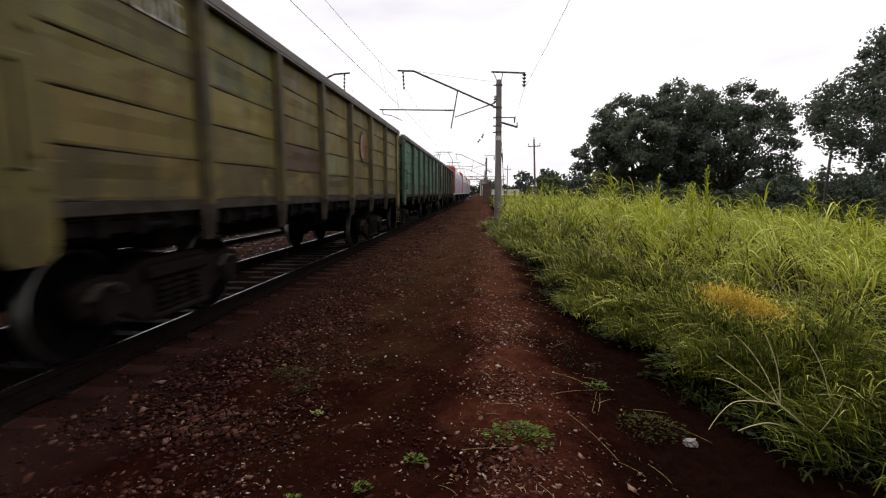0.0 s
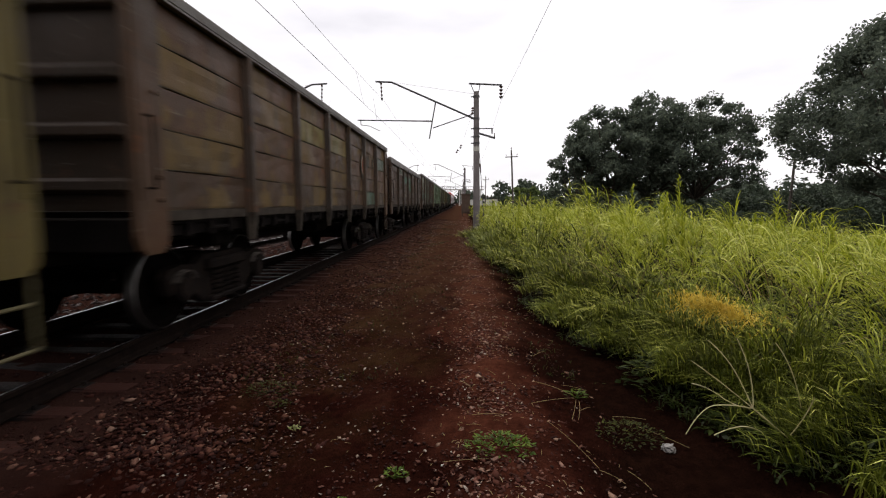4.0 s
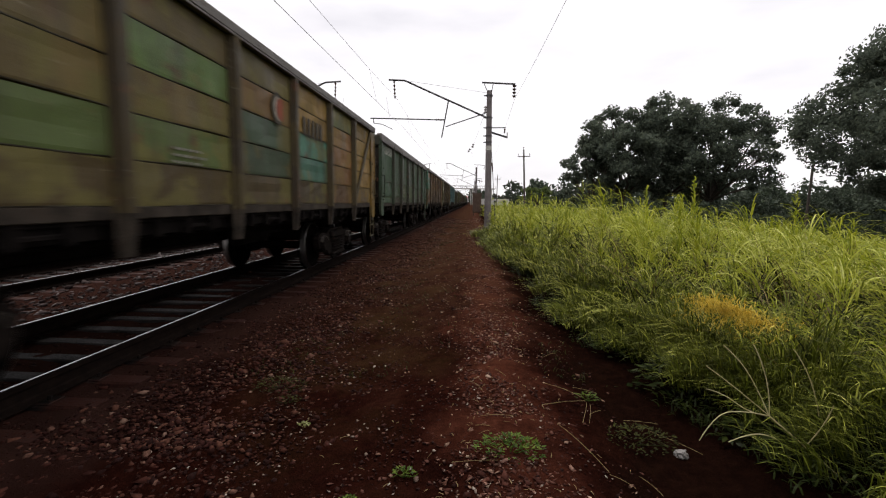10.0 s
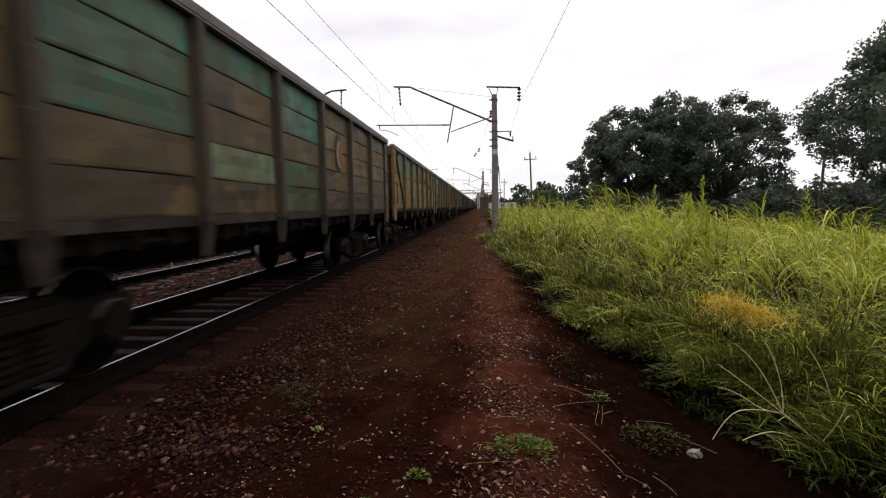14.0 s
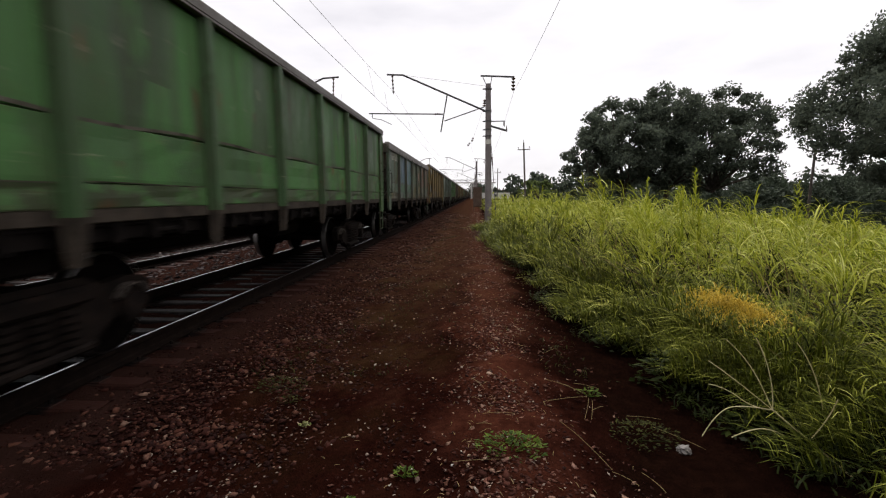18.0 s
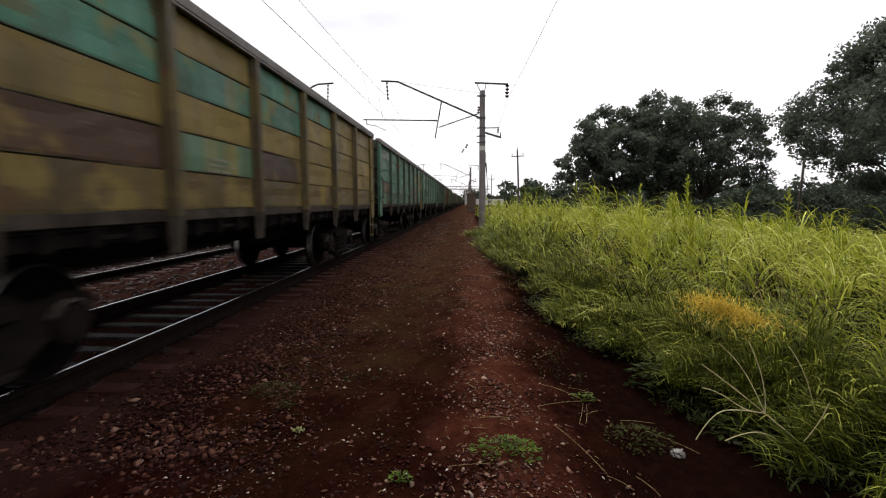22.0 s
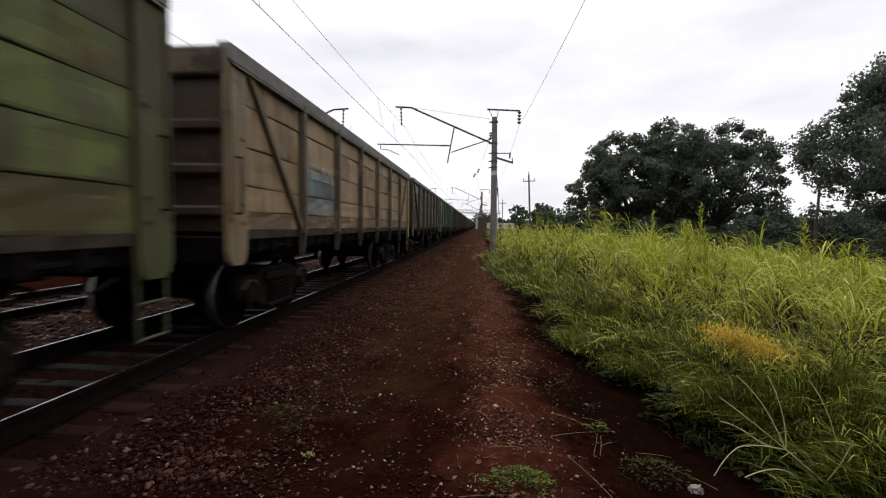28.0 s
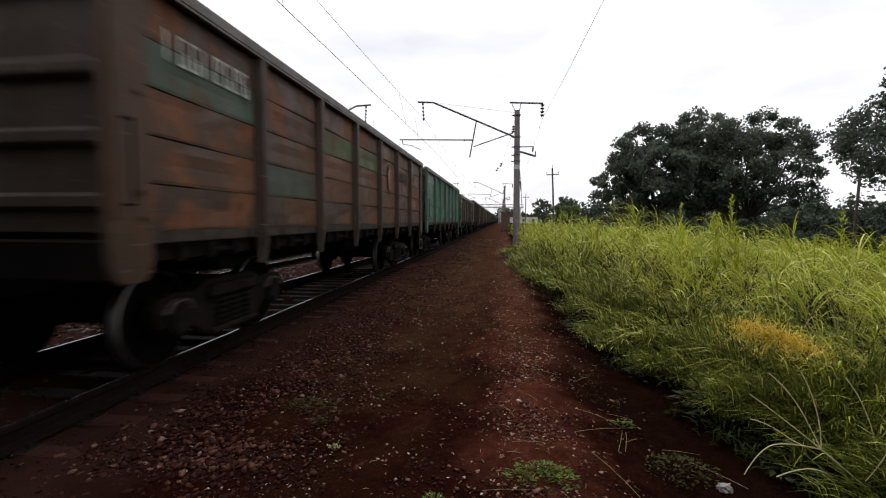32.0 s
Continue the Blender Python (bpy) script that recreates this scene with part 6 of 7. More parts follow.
def tufts(n, each, stems, per, r0, r1, wide, label, cells=None, front=False, near=False, back=False):
    """Mounds of feathery tufts: stems fan out from each mound's middle and droop, with narrow leaves all along them.
    cells: the width of the clumps into which the tufts are gathered, each a thing that sways by itself."""
    cx, cy, r = scatter(n, r0, r1, radians(80) if back else 0.0, radians(172) if back else radians(80))
    if back:
        keep = (cx > 2.7) & (cy < 2.2)
    elif front:
        cy = r0 * (r1 / r0) ** rng.uniform(0, 1, n)
        cx = edge_x(cy) + rng.uniform(-0.05, 0.45, n)
        r = np.hypot(cx, cy)
        keep = (r > 2.2) & (np.hypot(cx - 1.85, cy - 3.3) > 0.42) & ((cy > 3.15) | (cx > 2.5))
    else:
        keep = (cy < 3.3) & (cx > 2.5) & (cx > edge_x(cy) + 0.05) if near else (cx > edge_x(cy) + 0.36 + 0.35 * np.exp(-np.maximum(cy - 2.0, 0) / 1.6)) & (np.hypot(cx - 2.0, cy - 3.5) > 0.55) & (cy > 3.3)
    cx, cy, r = cx[keep], cy[keep], r[keep]
    m = len(cx)
    tall, girth = rng.uniform(0.62, 1.16, m) * (0.9 if front else 1.0), rng.uniform(0.34, 0.58, m) * (0.6 if front else 1.0) * (1 + 0.02 * r)
    t = np.repeat(np.arange(m), each)
    d, w = np.sqrt(rng.uniform(0, 1, len(t))), rng.uniform(0, 2 * np.pi, len(t))
    x, y = cx[t] + girth[t] * d * np.cos(w), cy[t] + girth[t] * d * np.sin(w)
    th = 1.22 * grass_height(x, y) * tall[t] * (1.06 - 0.56 * d ** 2) * rng.uniform(0.9, 1.1, len(t))
    ax, ay = 1.5 * d * np.cos(w) - 0.5, 1.5 * d * np.sin(w) - 0.25
    aim, slope = np.arctan2(ay, ax) + rng.normal(0, 0.3, len(t)), 0.22 + 0.62 * np.hypot(ax, ay) * rng.uniform(0.6, 1.2, len(t))
    th = np.minimum(th, 1.72 / (1 - 0.3 * np.minimum(slope, 1.0)))
    s = np.repeat(np.arange(len(t)), stems)
    k = len(s)
    far = r[t][s]
    foot = 0.05 * (1 + 0.06 * far)
    sx, sy = x[s] + rng.normal(0, 1, k) * foot, y[s] + rng.normal(0, 1, k) * foot
    sh, sl, sa = th[s] * rng.uniform(0.75, 1.1, k), np.clip(slope[s] + rng.normal(0, 0.13, k), 0.05, 1.3), aim[s] + rng.normal(0, 0.25, k)
    v1, f1 = blades(np.stack([sx, sy, ground_z(sx, sy)], -1), sh, sl, sa, 0.0026 + 0.0004 * far)
    q = np.repeat(np.arange(k), per)
    u = 1 - 0.72 * rng.uniform(0, 1, len(q)) ** 1.2
    out, up = sl[q] * sh[q] * u ** 2, sh[q] * (u - 0.45 * sl[q] * u ** 2.4)
    root = np.stack([sx[q] + out * np.cos(sa[q]), sy[q] + out * np.sin(sa[q]), ground_z(sx[q], sy[q]) + up], -1)
    size = (0.15 + 0.30 * (1.05 - u)) * rng.uniform(0.6, 1.3, len(q)) * (1 + 0.010 * far[q])
    turn = sa[q] + rng.normal(0, 0.42, len(q))
    v2, f2 = blades(root, size, rng.uniform(0.5, 1.25, len(q)), turn, (wide + 0.00055 * far[q]) * rng.uniform(0.5, 1.2, len(q)), turn + np.pi / 2 + rng.normal(0, 0.6, len(q)), 1.3)
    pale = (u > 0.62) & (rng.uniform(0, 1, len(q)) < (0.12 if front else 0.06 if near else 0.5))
    v = np.concatenate([v1, v2]).reshape(-1, 7, 3)
    tip = np.concatenate([np.zeros(k, bool), pale])
    owner = t[np.concatenate([s, s[q]])]
    code = np.floor(cx / cells).astype(int) * 1000 + np.floor(cy / cells).astype(int) if cells else np.zeros(m, int)
    pat = f1[:5]
    for c in np.unique(code):
        mine = code[owner] == c
        at = (float(cx[code == c].mean()), float(cy[code == c].mean())) if cells else (0.0, 0.0)
        base = (*at, float(ground_z(*at))) if cells else (0.0, 0.0, 0.0)
        ob = new("grass_clump" if cells else "feathery_grass")
        ob.matrix_basis = Matrix.Translation(base)
        # front and near tufts take the shaded copy of the grass colour
        for name, sel, mat in (("blades", mine & ~tip, GRASS_SHADE if front or near else GRASS), ("pale_tips", mine & tip, TIPS)):
            w_ = v[sel] - np.array(base)
            n_ = len(w_)
            if n_:
                part(name, mesh_np(name, w_.reshape(-1, 3), (pat[None] + (np.arange(n_) * 7)[:, None, None]).reshape(-1, 3), mat), ob)["kind"] = "stuff"
        tagged(ob, label, "grass", kind="stuff")
        if cells:
            SWAYING.append((ob, base))


BRIGHT = "feathery bright green grass tuft drooping over the bank"


def ribbons(root, aim, length, rise, bend, width, roll):
    """Long leaves that rise and arch over: eleven corners each. rise: the first slope, bend: how far they turn down."""
    n, seg = len(aim), 5
    lev = (np.arange(seg) + 0.5) / seg
    e = rise[:, None] - bend[:, None] * lev[None] ** 1.25
    step = length[:, None] / seg
    run = np.concatenate([np.zeros((n, 1)), np.cumsum(np.cos(e) * step, 1)], 1)
    up = np.concatenate([np.zeros((n, 1)), np.cumsum(np.sin(e) * step, 1)], 1)
    c = np.stack([root[:, :1] + run * np.cos(aim)[:, None], root[:, 1:2] + run * np.sin(aim)[:, None], root[:, 2:3] + up], -1)
    side = np.stack([-np.sin(aim) * np.cos(roll), np.cos(aim) * np.cos(roll), np.sin(roll)], -1) * width[:, None]
    prof = np.array([0.55, 0.9, 1.0, 0.8, 0.5])[None, :, None]
    v = np.concatenate([c[:, :5] - side[:, None] * prof, c[:, :5] + side[:, None] * prof, c[:, 5:]], 1)
    pat = [(i, i + 5, i + 6) for i in range(4)] + [(i, i + 6, i + 1) for i in range(4)] + [(4, 9, 10)]
    return v, np.array(pat)


def spaced(r0, r1, gap, grow, keep):
    """Places no nearer to one another than gap, which grows with the distance."""
    n = 9000
    r = np.sqrt(rng.uniform(r0 * r0, r1 * r1, n))
    a = rng.uniform(radians(1), radians(62), n)
    x, y = r * np.sin(a), r * np.cos(a)
    ok = keep(x, y)
    x, y, r = x[ok], y[ok], r[ok]
    got = []
    for i in range(len(x)):
        d = gap + grow * r[i]
        if all((x[i] - x[j]) ** 2 + (y[i] - y[j]) ** 2 > d * d for j in got):
            got.append(i)
    return x[got], y[got], r[got]


def tussocks(r0, r1, gap, grow, per, wide, cells=None, part_of_top=1.0):
    """Mounds of long soft grass: the leaves of each rise from its middle and comb over towards the path."""
    cx, cy, r = spaced(r0, r1, gap, grow, lambda x, y: (x > edge_x(y) + 0.28) & (np.hypot(x - 1.95, y - 3.5) > 0.42) & (y > 2.2))
    m = len(cx)
    tall = grass_height(cx, cy) * rng.uniform(0.64, 1.14, m) * part_of_top
    girth = (gap + grow * r) * rng.uniform(0.45, 0.75, m)
    comb = rng.normal(math.pi * 1.0, 0.55, m) + 0.4 * np.sin(0.7 * cx + 0.5 * cy)
    t = np.repeat(np.arange(m), per)
    k = len(t)
    far = r[t]
    w = rng.uniform(0, 2 * np.pi, k)
    d = np.sqrt(rng.uniform(0, 1, k))
    lvl = rng.uniform(0.14, 0.80, k) + 0.07 * ramp01(far, 4.0, 9.0)
    ax = np.cos(w) * (0.35 + d) + 0.85 * np.cos(comb[t])
    ay = np.sin(w) * (0.35 + d) + 0.85 * np.sin(comb[t])
    aim = np.arctan2(ay, ax) + rng.normal(0, 0.45, k)
    x, y = cx[t] + girth[t] * d * np.cos(w) * 0.6, cy[t] + girth[t] * d * np.sin(w) * 0.6
    length = tall[t] * rng.uniform(0.24, 0.52, k) * (1.0 - 0.2 * d) * (1.0 - 0.3 * ramp01(far, 4.0, 9.0))
    root = np.stack([x, y, ground_z(x, y) + tall[t] * lvl * (1 - 0.25 * d ** 2)], -1)
    rise = radians(84) - radians(42) * d * rng.uniform(0.5, 1.1, k)
    bend = radians(70) + radians(85) * rng.uniform(0, 1, k) ** 1.2
    v, pat = ribbons(root, aim, length, rise, bend, (wide + 0.00055 * far) * rng.uniform(0.5, 1.25, k), rng.normal(0, 0.38, k))
    pale = (lvl > 0.42) & (rng.uniform(0, 1, k) < 0.16)
    code = np.floor(cx / cells).astype(int) * 1000 + np.floor(cy / cells).astype(int) if cells else np.zeros(m, int)
    for c in np.unique(code):
        mine = code[t] == c
        at = (float(cx[code == c].mean()), float(cy[code == c].mean())) if cells else (0.0, 0.0)
        base = (*at, float(ground_z(*at))) if cells else (0.0, 0.0, 0.0)
        ob = new("grass_clump" if cells else "feathery_grass")
        ob.matrix_basis = Matrix.Translation(base)
        for name, sel, mat in (("blades", mine & ~pale, GRASS), ("pale_tips", mine & pale, TIPS)):
            q = v[sel] - np.array(base)
            if len(q):
                part(name, mesh_np(name, q.reshape(-1, 3), (pat[None] + (np.arange(len(q)) * 11)[:, None, None]).reshape(-1, 3), mat, True), ob)["kind"] = "stuff"
        tagged(ob, BRIGHT, "grass", kind="stuff")
        if cells:
            SWAYING.append((ob, base))


tussocks(2.6, 10.5, 0.32, 0.016, 125, 0.0027, 1.6)
tussocks(10.0, 28, 0.34, 0.016, 80, 0.0026)
tussocks(26, 80, 0.4, 0.020, 20, 0.006)
tufts(64, 5, 7, 12, 3.2, 20, 0.0026, "drooping tuft on the bank's face in shaded green", 1.6, True)


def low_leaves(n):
    """Dark broad leaves of the weeds that fill the foot of the bank, its shade in their colour."""
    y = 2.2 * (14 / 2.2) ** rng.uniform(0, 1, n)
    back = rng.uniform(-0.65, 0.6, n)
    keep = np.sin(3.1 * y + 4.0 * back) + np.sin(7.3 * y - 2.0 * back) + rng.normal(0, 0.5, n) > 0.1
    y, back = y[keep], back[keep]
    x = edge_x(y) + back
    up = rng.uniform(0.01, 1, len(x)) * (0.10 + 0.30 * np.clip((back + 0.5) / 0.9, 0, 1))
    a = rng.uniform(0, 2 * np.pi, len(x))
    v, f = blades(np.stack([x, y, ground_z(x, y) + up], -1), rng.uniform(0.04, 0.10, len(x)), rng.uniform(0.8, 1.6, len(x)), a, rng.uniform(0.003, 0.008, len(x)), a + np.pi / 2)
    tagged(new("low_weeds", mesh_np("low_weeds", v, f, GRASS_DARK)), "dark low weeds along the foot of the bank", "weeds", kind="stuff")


tufts(75, 6, 7, 11, 2.0, 3.9, 0.0024, "tuft at the near end of the bank in shaded green", 1.6, False, True)
low_leaves(9000)
tufts(90, 12, 7, 9, 2.6, 16, 0.003, BRIGHT, None, False, False, True)


def arching(n, near, far):
    """Long pale blades that hang out over the dark foot of the bank."""
    y = near * (far / near) ** rng.uniform(0, 1, n)
    y = y + 0.25 * np.sin(5.0 * y)
    x = edge_x(y) + rng.uniform(-0.05, 0.4, n)
    h = rng.uniform(0.4, 0.9, n)
    root = np.stack([x, y, ground_z(x, y) + 0.1], -1)
    v, f = blades(root, h, rng.uniform(0.7, 1.25, n), rng.normal(math.pi * 1.05, 0.55, n), 0.0032 + 0.0008 * y, rng.uniform(0, np.pi, n), 1.25)
    tagged(new("arching_grass", mesh_np("arching_grass", v, f, TIPS)), "long arching grass blades over the bank", "grass", kind="stuff")


arching(420, 4.2, 24)


def spires(n):
    """Leafy tips of tall weeds that stand above the grass."""
    a, r = rng.uniform(radians(7), radians(40), n), rng.uniform(7, 26, n)
    x, y = r * np.sin(a), r * np.cos(a)
    top = grass_height(x, y) * rng.uniform(0.9, 1.1, n)
    per = 60
    rep = np.repeat(np.arange(n), per)
    u = rng.uniform(0.35, 1.0, len(rep))
    aim = rng.uniform(0, 2 * np.pi, len(rep))
    root = np.stack([x[rep] + rng.normal(0, 0.015, len(rep)), y[rep] + rng.normal(0, 0.015, len(rep)), ground_z(x[rep], y[rep]) + top[rep] * u], -1)
    length = 0.08 + 0.42 * (1.02 - u)
    v, f = blades(root, length, rng.uniform(0.4, 1.0, len(rep)), aim, 0.005 + 0.0005 * r[rep], aim + np.pi / 2)
    stem = np.stack([x, y, ground_z(x, y)], -1)
    v2, f2 = blades(stem, top, np.full(n, 0.05), rng.uniform(0, 6, n), np.full(n, 0.006))
    tagged(new("tall_weeds", mesh_np("tall_weeds", np.concatenate([v, v2]), np.concatenate([f, f2 + len(v)]), GRASS)), "leafy tips of tall weeds above the grass", "weeds", kind="stuff")


spires(34)


# ---- small plants and litter beside the path ----
def leafy(x, y, radius, height, n, size, mat, label, name="weed"):
    """A low plant of small oval leaves on short stalks."""
    g = np.random.default_rng(int(abs(x * 971 + y * 577)))
    rr, aa = radius * np.sqrt(g.uniform(0, 1, n)), g.uniform(0, 2 * np.pi, n)
    c = np.stack([rr * np.cos(aa), rr * np.sin(aa) * 0.7, height * (1 - 0.7 * rr / radius) * g.uniform(0.2, 1.0, n)], -1)
    u = np.stack([np.cos(aa + g.normal(0, 0.6, n)), np.sin(aa + g.normal(0, 0.6, n)), g.uniform(-0.3, 0.6, n)], -1)
    u /= np.linalg.norm(u, axis=1)[:, None]
    w = np.cross(u, np.array([0, 0, 1.0]) + g.normal(0, 0.3, (n, 3)))
    w /= np.linalg.norm(w, axis=1)[:, None]
    s = (size * g.uniform(0.6, 1.3, n))[:, None]
    v = np.stack([c - u * s, c - u * s * 0.2 + w * s * 0.45, c + u * s, c - u * s * 0.2 - w * s * 0.45], 1).reshape(-1, 3)
    root = new(name)
    root.matrix_basis = pose(x, y, float(ground_z(x, y)) + 0.01)
    tagged(root, label, "weed", "weeds on the path")
    part("leaves", mesh_np("leaves", v, np.arange(n * 4).reshape(-1, 4), mat), root)
    bm = bmesh.new()
    for q in range(5):
        add_tube(bm, (0, 0, -0.02), tuple(c[q]), 0.004, 0.002, 5)
    part("stalk", from_bm("stalk", bm, mat), root)
    return root


leafy(0.23, 2.50, 0.21, 0.12, 240, 0.017, WEED, "low green leafy weed on the trodden path")
leafy(-0.35, 2.33, 0.07, 0.07, 70, 0.013, WEED, "small bright green weed tuft on dark soil")
leafy(1.12, 3.02, 0.28, 0.13, 420, 0.013, WEED_DIM, "dark green feathery weed patch at the bank's foot")
leafy(-1.62, 3.64, 0.24, 0.10, 240, 0.014, WEED_DIM, "straggling olive weed on the dark soil")
leafy(-1.42, 3.35, 0.10, 0.06, 60, 0.012, WEED_DIM, "small pale weed rosette on the dark soil")
leafy(-1.17, 3.02, 0.05, 0.04, 40, 0.011, PLUME, "tiny pale flowering weed on the dark soil")
leafy(-0.6, 2.1, 0.06, 0.06, 50, 0.013, WEED, "small green weed tuft on dark soil")
leafy(-0.95, 2.05, 0.06, 0.05, 44, 0.013, WEED, "small green weed tuft on dark soil")
leafy(0.92, 3.52, 0.09, 0.09, 40, 0.022, WEED, "pale green broad-leaved seedling by the bank")
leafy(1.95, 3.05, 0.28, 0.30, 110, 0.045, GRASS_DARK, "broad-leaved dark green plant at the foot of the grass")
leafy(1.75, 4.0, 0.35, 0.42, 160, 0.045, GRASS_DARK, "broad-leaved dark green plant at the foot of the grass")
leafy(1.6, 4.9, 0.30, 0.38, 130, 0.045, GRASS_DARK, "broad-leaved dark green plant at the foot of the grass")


def stalk(pts, r, label, name="dry_stalk", mat=None):
    """A thin round dry stem through a few places."""
    cu = bpy.data.curves.new(name, "CURVE")
    cu.dimensions, cu.bevel_depth, cu.bevel_resolution = "3D", r, 1
    sp = cu.splines.new("NURBS")
    sp.points.add(len(pts) - 1)
    for p, q in zip(sp.points, pts):
        p.co = (*q, 1)
    sp.use_endpoint_u, sp.order_u = True, 3
    cu.materials.append(mat or STRAW)
    return tagged(new(name, cu), label, "dry grass", "dry stalks by the path")


def on_ground(x, y, up=0.01):
    return (x, y, float(ground_z(x, y)) + up)


LIES = "dry straw stalk lying on the soil"
for x0, y0, x1, y1, up in ((0.60, 3.62, 0.86, 3.45, 0.03), (0.52, 3.22, 0.88, 3.42, 0.02), (0.78, 3.06, 0.89, 3.40, 0.02), (0.83, 3.08, 0.91, 3.38, 0.02), (0.98, 3.33, 0.86, 3.2, 0.02),
                           (0.58, 2.92, 0.80, 2.50, 0.02), (0.80, 2.50, 0.93, 2.44, 0.01), (0.08, 3.02, 0.30, 3.03, 0.01), (0.03, 2.86, 0.14, 2.84, 0.01), (0.85, 3.72, 1.05, 3.70, 0.01),
                           (1.15, 3.34, 1.4, 3.33, 0.01), (0.0, 3.6, 0.1, 3.42, 0.01), (-0.1, 2.42, 0.16, 2.4, 0.02), (-0.2, 2.1, -0.1, 2.0, 0.01), (1.28, 3.2, 1.52, 2.92, 0.03), (0.7, 4.3, 0.85, 4.55, 0.02),
                           (0.30, 2.1, 0.38, 1.98, 0.02), (0.62, 2.05, 0.72, 1.96, 0.02), (0.15, 3.9, 0.3, 3.75, 0.01), (1.0, 2.6, 1.08, 2.45, 0.02)):
    mid = ((x0 + x1) / 2, (y0 + y1) / 2)
    stalk([on_ground(x0, y0, up), on_ground(mid[0] + 0.01, mid[1], up + 0.015), on_ground(x1, y1, up)], 0.0015, LIES)
n = 520
lx, ly_ = np.concatenate([rng.normal(0.22, 0.24, n), rng.uniform(-1.2, 1.0, n // 2)]), fall(n + n // 2, 1.2, 22, 2.0)
la, ll = rng.uniform(0, 6.28, len(lx)), rng.uniform(0.008, 0.030, len(lx))
v, f = blades(np.stack([lx, ly_, ground_z(lx, ly_) + 0.012], -1), ll, np.full(len(lx), 2.1), la, np.full(len(lx), 0.0012) + 0.0003 * ly_, None, 1.0)
tagged(new("straw_litter", mesh_np("straw_litter", v, f, STRAW)), "short bits of dry straw strewn on the path", "litter", kind="stuff")
wx = np.concatenate([rng.normal(-1.15, 0.5, 3600), rng.normal(0.85, 0.16, 700)])
wy = fall(len(wx), 3.9, 34, 1.6)
keep = np.sin(1.9 * wx + 1.3 * wy) + np.sin(4.1 * wx - 2.3 * wy + 1.0) + rng.normal(0, 0.35, len(wx)) > 0.35
wx, wy = wx[keep], wy[keep]
wa = rng.uniform(0, 6.28, len(wx))
v, f = blades(np.stack([wx, wy, ground_z(wx, wy)], -1), rng.uniform(0.02, 0.07, len(wx)), rng.uniform(0.4, 1.5, len(wx)), wa, 0.003 + 0.0004 * wy, wa + np.pi / 2)
tagged(new("sparse_weeds", mesh_np("sparse_weeds", v, f, WEED_DIM)), "sparse olive seedlings between path and ballast", "weeds", kind="stuff")
NODE = (1.86, 2.84, 0.12)
STANDS = "dry branching grass stalk leaning out of the bank"
stalk([(2.22, 2.62, -0.2), (2.04, 2.73, -0.04), NODE], 0.005, STANDS, mat=PALE_STRAW)
for pts in ([NODE, (1.66, 2.86, 0.22), (1.48, 2.9, 0.36), (1.42, 2.92, 0.40)], [NODE, (1.72, 2.9, 0.30), (1.62, 2.95, 0.46), (1.55, 2.98, 0.52)], [NODE, (1.80, 2.88, 0.34), (1.70, 2.92, 0.55)],
            [NODE, (1.58, 2.8, 0.17), (1.42, 2.78, 0.14), (1.33, 2.76, -0.02)], [(1.88, 2.76, 0.0), (1.70, 2.74, 0.06), (1.55, 2.72, 0.04), (1.48, 2.72, 0.0)], [NODE, (1.68, 2.84, 0.12), (1.5, 2.88, 0.25), (1.40, 2.86, 0.27)],
            [(2.0, 2.7, 0.02), (2.02, 2.72, 0.12), (2.06, 2.72, 0.25)], [(2.2, 2.9, 0.1), (2.1, 2.95, 0.35), (2.0, 3.0, 0.5)]):
    stalk([pts[0]] + [(x + 0.08, y, z) for x, y, z in pts[1:]], 0.0032, STANDS, mat=PALE_STRAW)


def tangle():
    """A mat of yellow threads that covers the grass tops."""
    g = np.random.default_rng(77)
    n = 1500
    a, q = g.normal(0, 1, n), g.normal(0, 1, n)
    x, y = 1.96 + 0.045 * a - 0.095 * q, 3.52 + 0.125 * q
    z = 0.64 + 0.03 * g.normal(0, 1, n) + 0.03 * np.sin(9.0 * y) - 0.06 * np.abs(a)
    v, f = blades(np.stack([x, y, z], -1), g.uniform(0.02, 0.09, n), g.uniform(0.5, 1.6, n), g.uniform(0, 6.28, n), np.full(n, 0.0024), g.uniform(0, 3.14, n), 1.3)
    tagged(new("yellow_bindweed", mesh_np("yellow_bindweed", v, f, YELLOW)), "yellow tangled creeper spread over the grass", "creeper", kind="stuff")


tangle()
bm = bmesh.new()
bmesh.ops.create_icosphere(bm, subdivisions=3, radius=0.042)
for p in bm.verts:
    d = p.co.normalized()
    p.co += d * (0.015 * noise.noise(d * 3.0) + 0.014 * noise.noise(d * 7.0))
    p.co.z = max(p.co.z * 0.75, -0.03)
litter = new("plastic_litter", from_bm("plastic_litter", bm, surface("dirty_white_plastic", (0.20, 0.19, 0.18), (0.11, 0.10, 0.09), 9.0, 0.35, 0.0, 0.3, 30.0, (0.15, 0.12, 0.1))))
litter.matrix_basis = pose(1.39, 2.93, float(ground_z(1.39, 2.93)) + 0.02)
tagged(litter, "crumpled dirty white plastic bag on the soil", "litter")

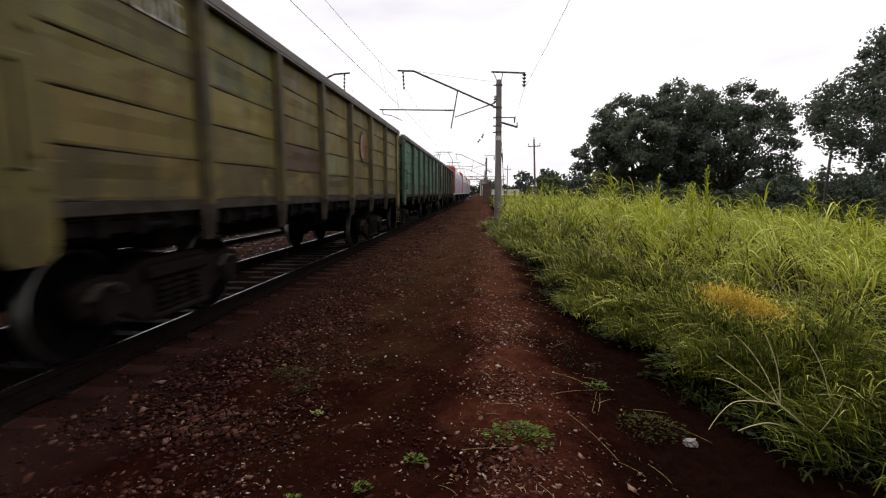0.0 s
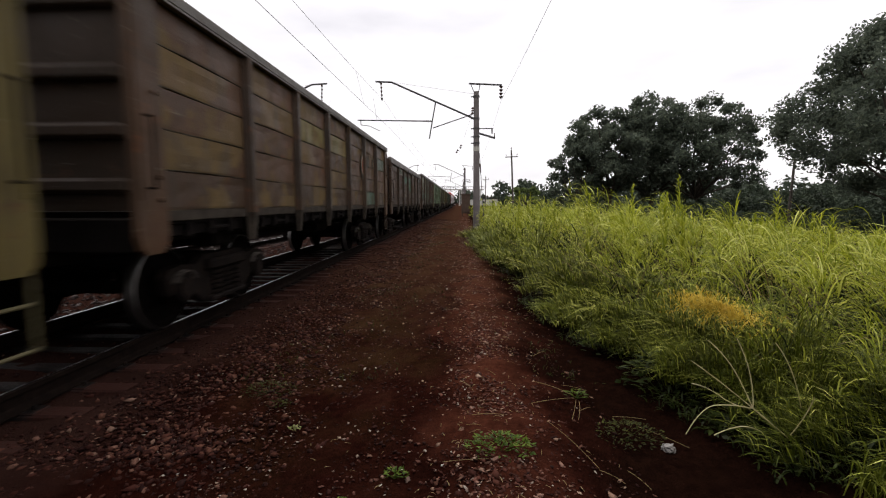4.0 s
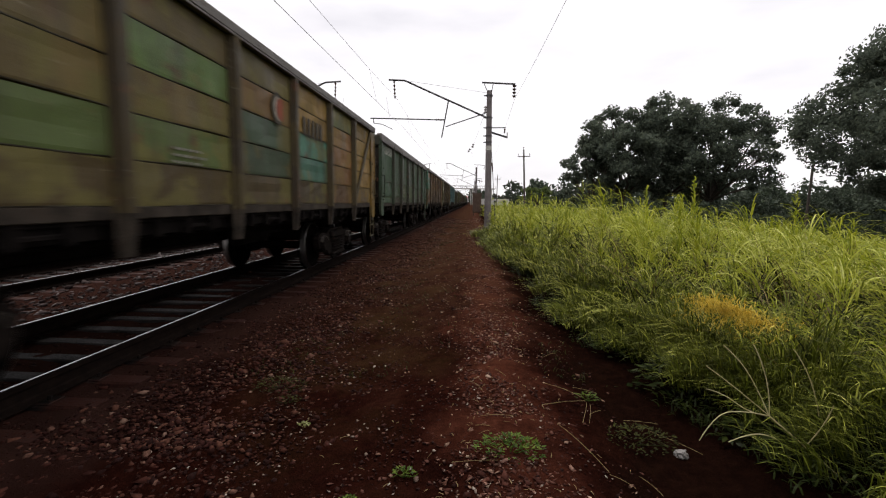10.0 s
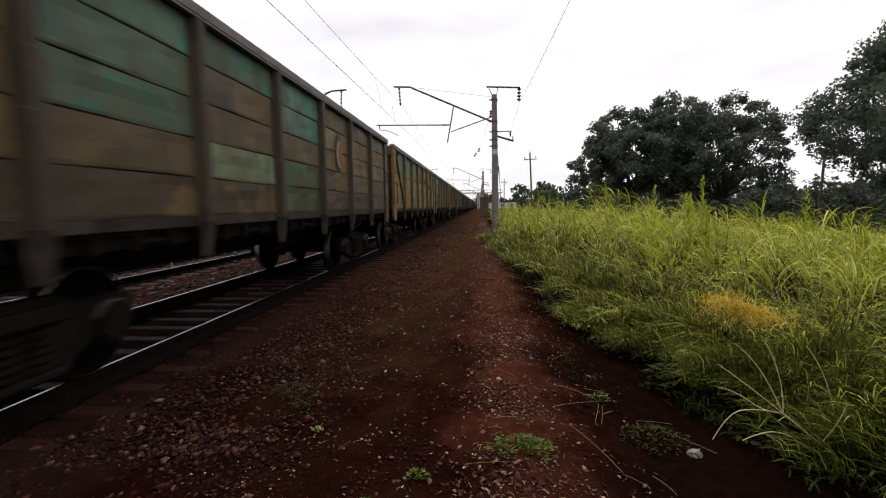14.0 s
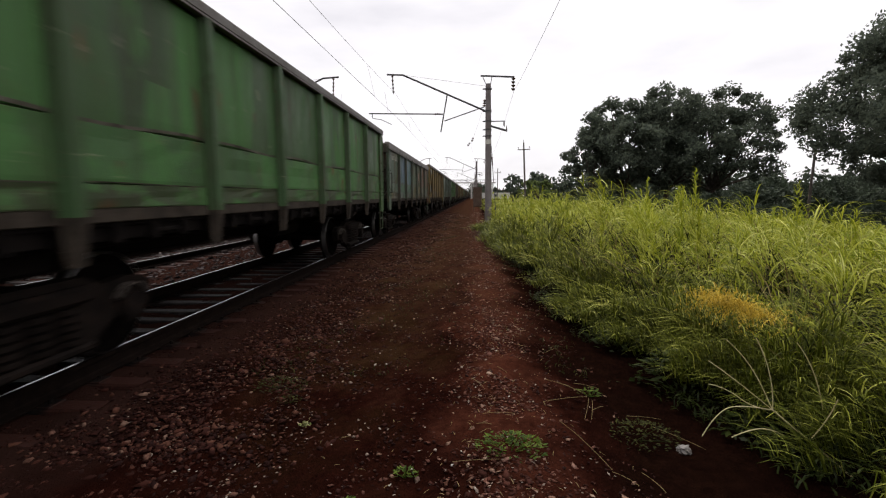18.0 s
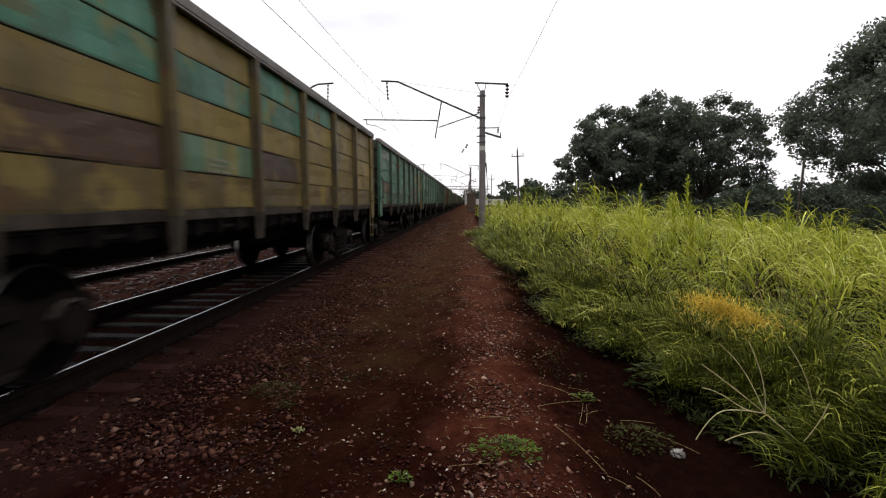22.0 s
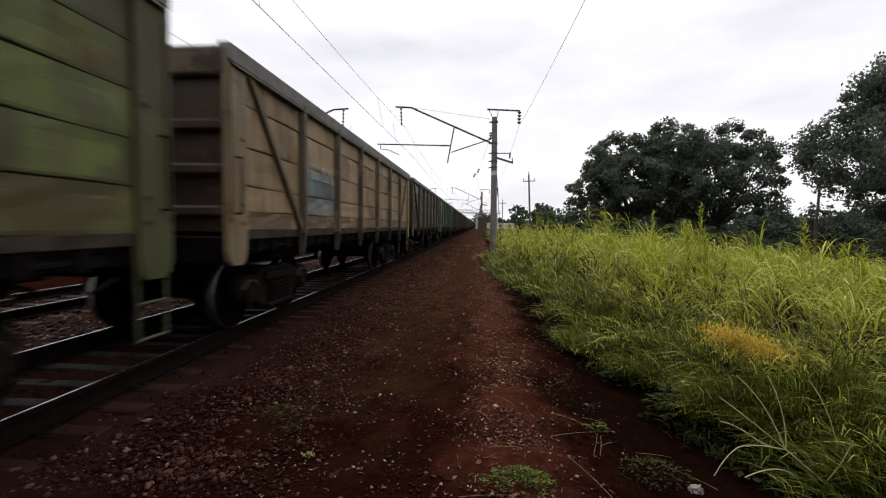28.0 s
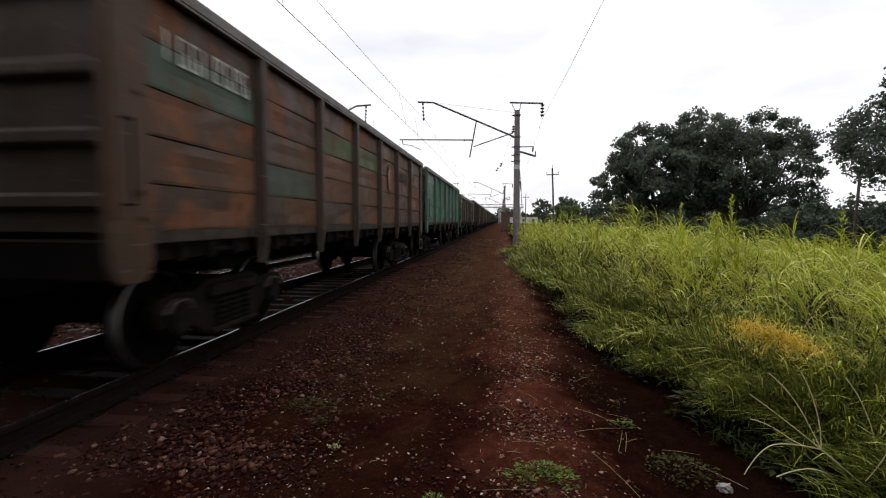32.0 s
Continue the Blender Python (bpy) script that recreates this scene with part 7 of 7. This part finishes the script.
# ---- trees ----
def leaf_cloud(centres, radii, count, size, seed):
    """Small leaves scattered in the shells of many uneven clumps."""
    g = np.random.default_rng(seed)
    k = g.integers(0, len(centres), count)
    d = g.normal(size=(count, 3))
    d /= np.linalg.norm(d, axis=1)[:, None]
    rad = radii[k] * g.uniform(0.1, 1.0, count) ** 0.6
    c = centres[k] + d * rad[:, None] * np.array([1, 1, 0.75])
    u = g.normal(size=(count, 3))
    u /= np.linalg.norm(u, axis=1)[:, None]
    w = np.cross(u, g.normal(size=(count, 3)))
    w /= np.linalg.norm(w, axis=1)[:, None] + 1e-9
    s = (size * g.uniform(0.5, 1.3, count))[:, None]
    v = np.stack([c - u * s, c + w * s * 0.55, c + u * s, c - w * s * 0.55], 1).reshape(-1, 3)
    f = np.arange(count * 4).reshape(-1, 4)
    return v, f


def tree(x, y, height, spread, seed, leaves=26000, label="", size=0.17, low=0.18, clumps=75, taper=0.15, leaf=None, outline=None, lump=(0.11, 0.23)):
    g = np.random.default_rng(seed)
    root = new("tree")
    tagged(root, label or "broad dark green tree with sky showing through its crown", "tree", "trees beside the field")
    root.matrix_basis = pose(x, y, float(ground_z(x, y)) - 0.05)
    cs, rs = [], []
    while len(cs) < clumps:
        p = g.uniform(-1, 1, 3)
        if np.linalg.norm(p) > 1 or np.linalg.norm(p) < 0.35 and g.random() < 0.6:
            continue
        z = height * (low + (0.95 - low) * (p[2] * 0.5 + 0.5))
        wide = spread * (1.0 - taper * max(p[2], 0)) * g.uniform(0.85, 1.1)
        if outline:
            q = np.hypot(p[0], p[1])
            wide = spread * float(np.interp(z / height, *outline)) * (math.sqrt(q) / q if q > 0.05 else 1.0) * g.uniform(0.9, 1.06)
        cs.append((p[0] * wide, p[1] * wide, z))
        rs.append(g.uniform(*lump) * spread)
    cs, rs = np.array(cs), np.array(rs)
    v, f = leaf_cloud(cs, rs, leaves, size, seed + 1)
    part("crown", mesh_np("crown", v, f, leaf or TREE_LEAF), root, None, "crown of small dark leaves with gaps")
    bm = bmesh.new()
    fork = Vector((0.2, 0, height * 0.22))
    add_tube(bm, (0, 0, -0.4), fork, 0.035 * height * 0.6, 0.026 * height * 0.6, 10)
    part("trunk", from_bm("trunk", bm, BARK), root)
    for q in range(22):
        c = Vector(cs[q])
        mid = fork.lerp(c, 0.45) + Vector(g.normal(0, 0.25, 3))
        bm = bmesh.new()
        add_tube(bm, fork.lerp(mid, 0.0), mid, 0.010 * height, 0.006 * height, 7)
        add_tube(bm, mid, c, 0.006 * height, 0.002 * height, 6)
        part("limb", from_bm("limb", bm, BARK), root)
    return root


tree(13.4, 42.5, 11.0, 4.9, 11, 26000, "", 0.15, 0.2, 130, lump=(0.09, 0.2))
tree(21.4, 43.5, 12.2, 5.6, 12, 26000, "", 0.14, 0.2, 140, lump=(0.08, 0.19))
tree(10.4, 42.0, 7.2, 2.7, 16, 9000, "", 0.15, 0.2, 45)
tree(17.4, 43.2, 12.0, 5.4, 15, 26000, "", 0.15, 0.2, 130, lump=(0.09, 0.2))
tree(29.1, 30.5, 15.6, 9.5, 13, 52000, "", 0.135, 0.30, 250, outline=([0.28, 0.40, 0.50, 0.63, 0.78, 1.0], [0.72, 0.99, 0.94, 0.70, 0.58, 0.40]), lump=(0.06, 0.14))
tree(35.0, 36.0, 14.2, 7.5, 14, 26000)


def hedge(name, pts, height, seed, count, size, label):
    g = np.random.default_rng(seed)
    cs = np.array([(x + g.normal(0, d), y + g.normal(0, d), abs(g.normal(0.55, 0.25)) * height * s) for x, y, d, s in pts for _ in range(6)])
    rs = g.uniform(0.25, 0.55, len(cs)) * height
    v, f = leaf_cloud(cs, rs, count, size, seed + 1)
    v[:, 2] = np.maximum(v[:, 2], -0.2) + ground_z(v[:, 0], v[:, 1])
    return tagged(new(name, mesh_np(name, v, f, FAR_LEAF)), label, "bushes", kind="stuff")


hedge("bushes", [(24 + i * 2.2, 50 + 1.5 * math.sin(i), 1.0, 1.0) for i in range(14)], 4.0, 31, 34000, 0.2, "dark bushes behind the field")
hedge("bushes", [(16 + i * 1.5, 34 + 2.5 * math.sin(i * 1.7), 0.8, 1.0) for i in range(18)], 1.75, 37, 30000, 0.13, "dark weedy bushes beyond the tall grass")
hedge("far_woods", [(14 + i * 6.0, 120 + 12 * math.sin(i * 1.3), 3.5, 1.0) for i in range(26)], 7.5, 32, 26000, 0.6, "distant dark line of woods")
hedge("far_woods", [(-90 + i * 9.0, 330 + 10 * math.sin(i), 5.0, 1.0) for i in range(60)], 8.5, 33, 26000, 1.2, "distant dark line of woods")
tree(11.9, 88, 5.2, 3.4, 21, 5000, "small light green tree standing alone in the field", 0.2, 0.3, 26, 0.15, PALE_LEAF)
motions()
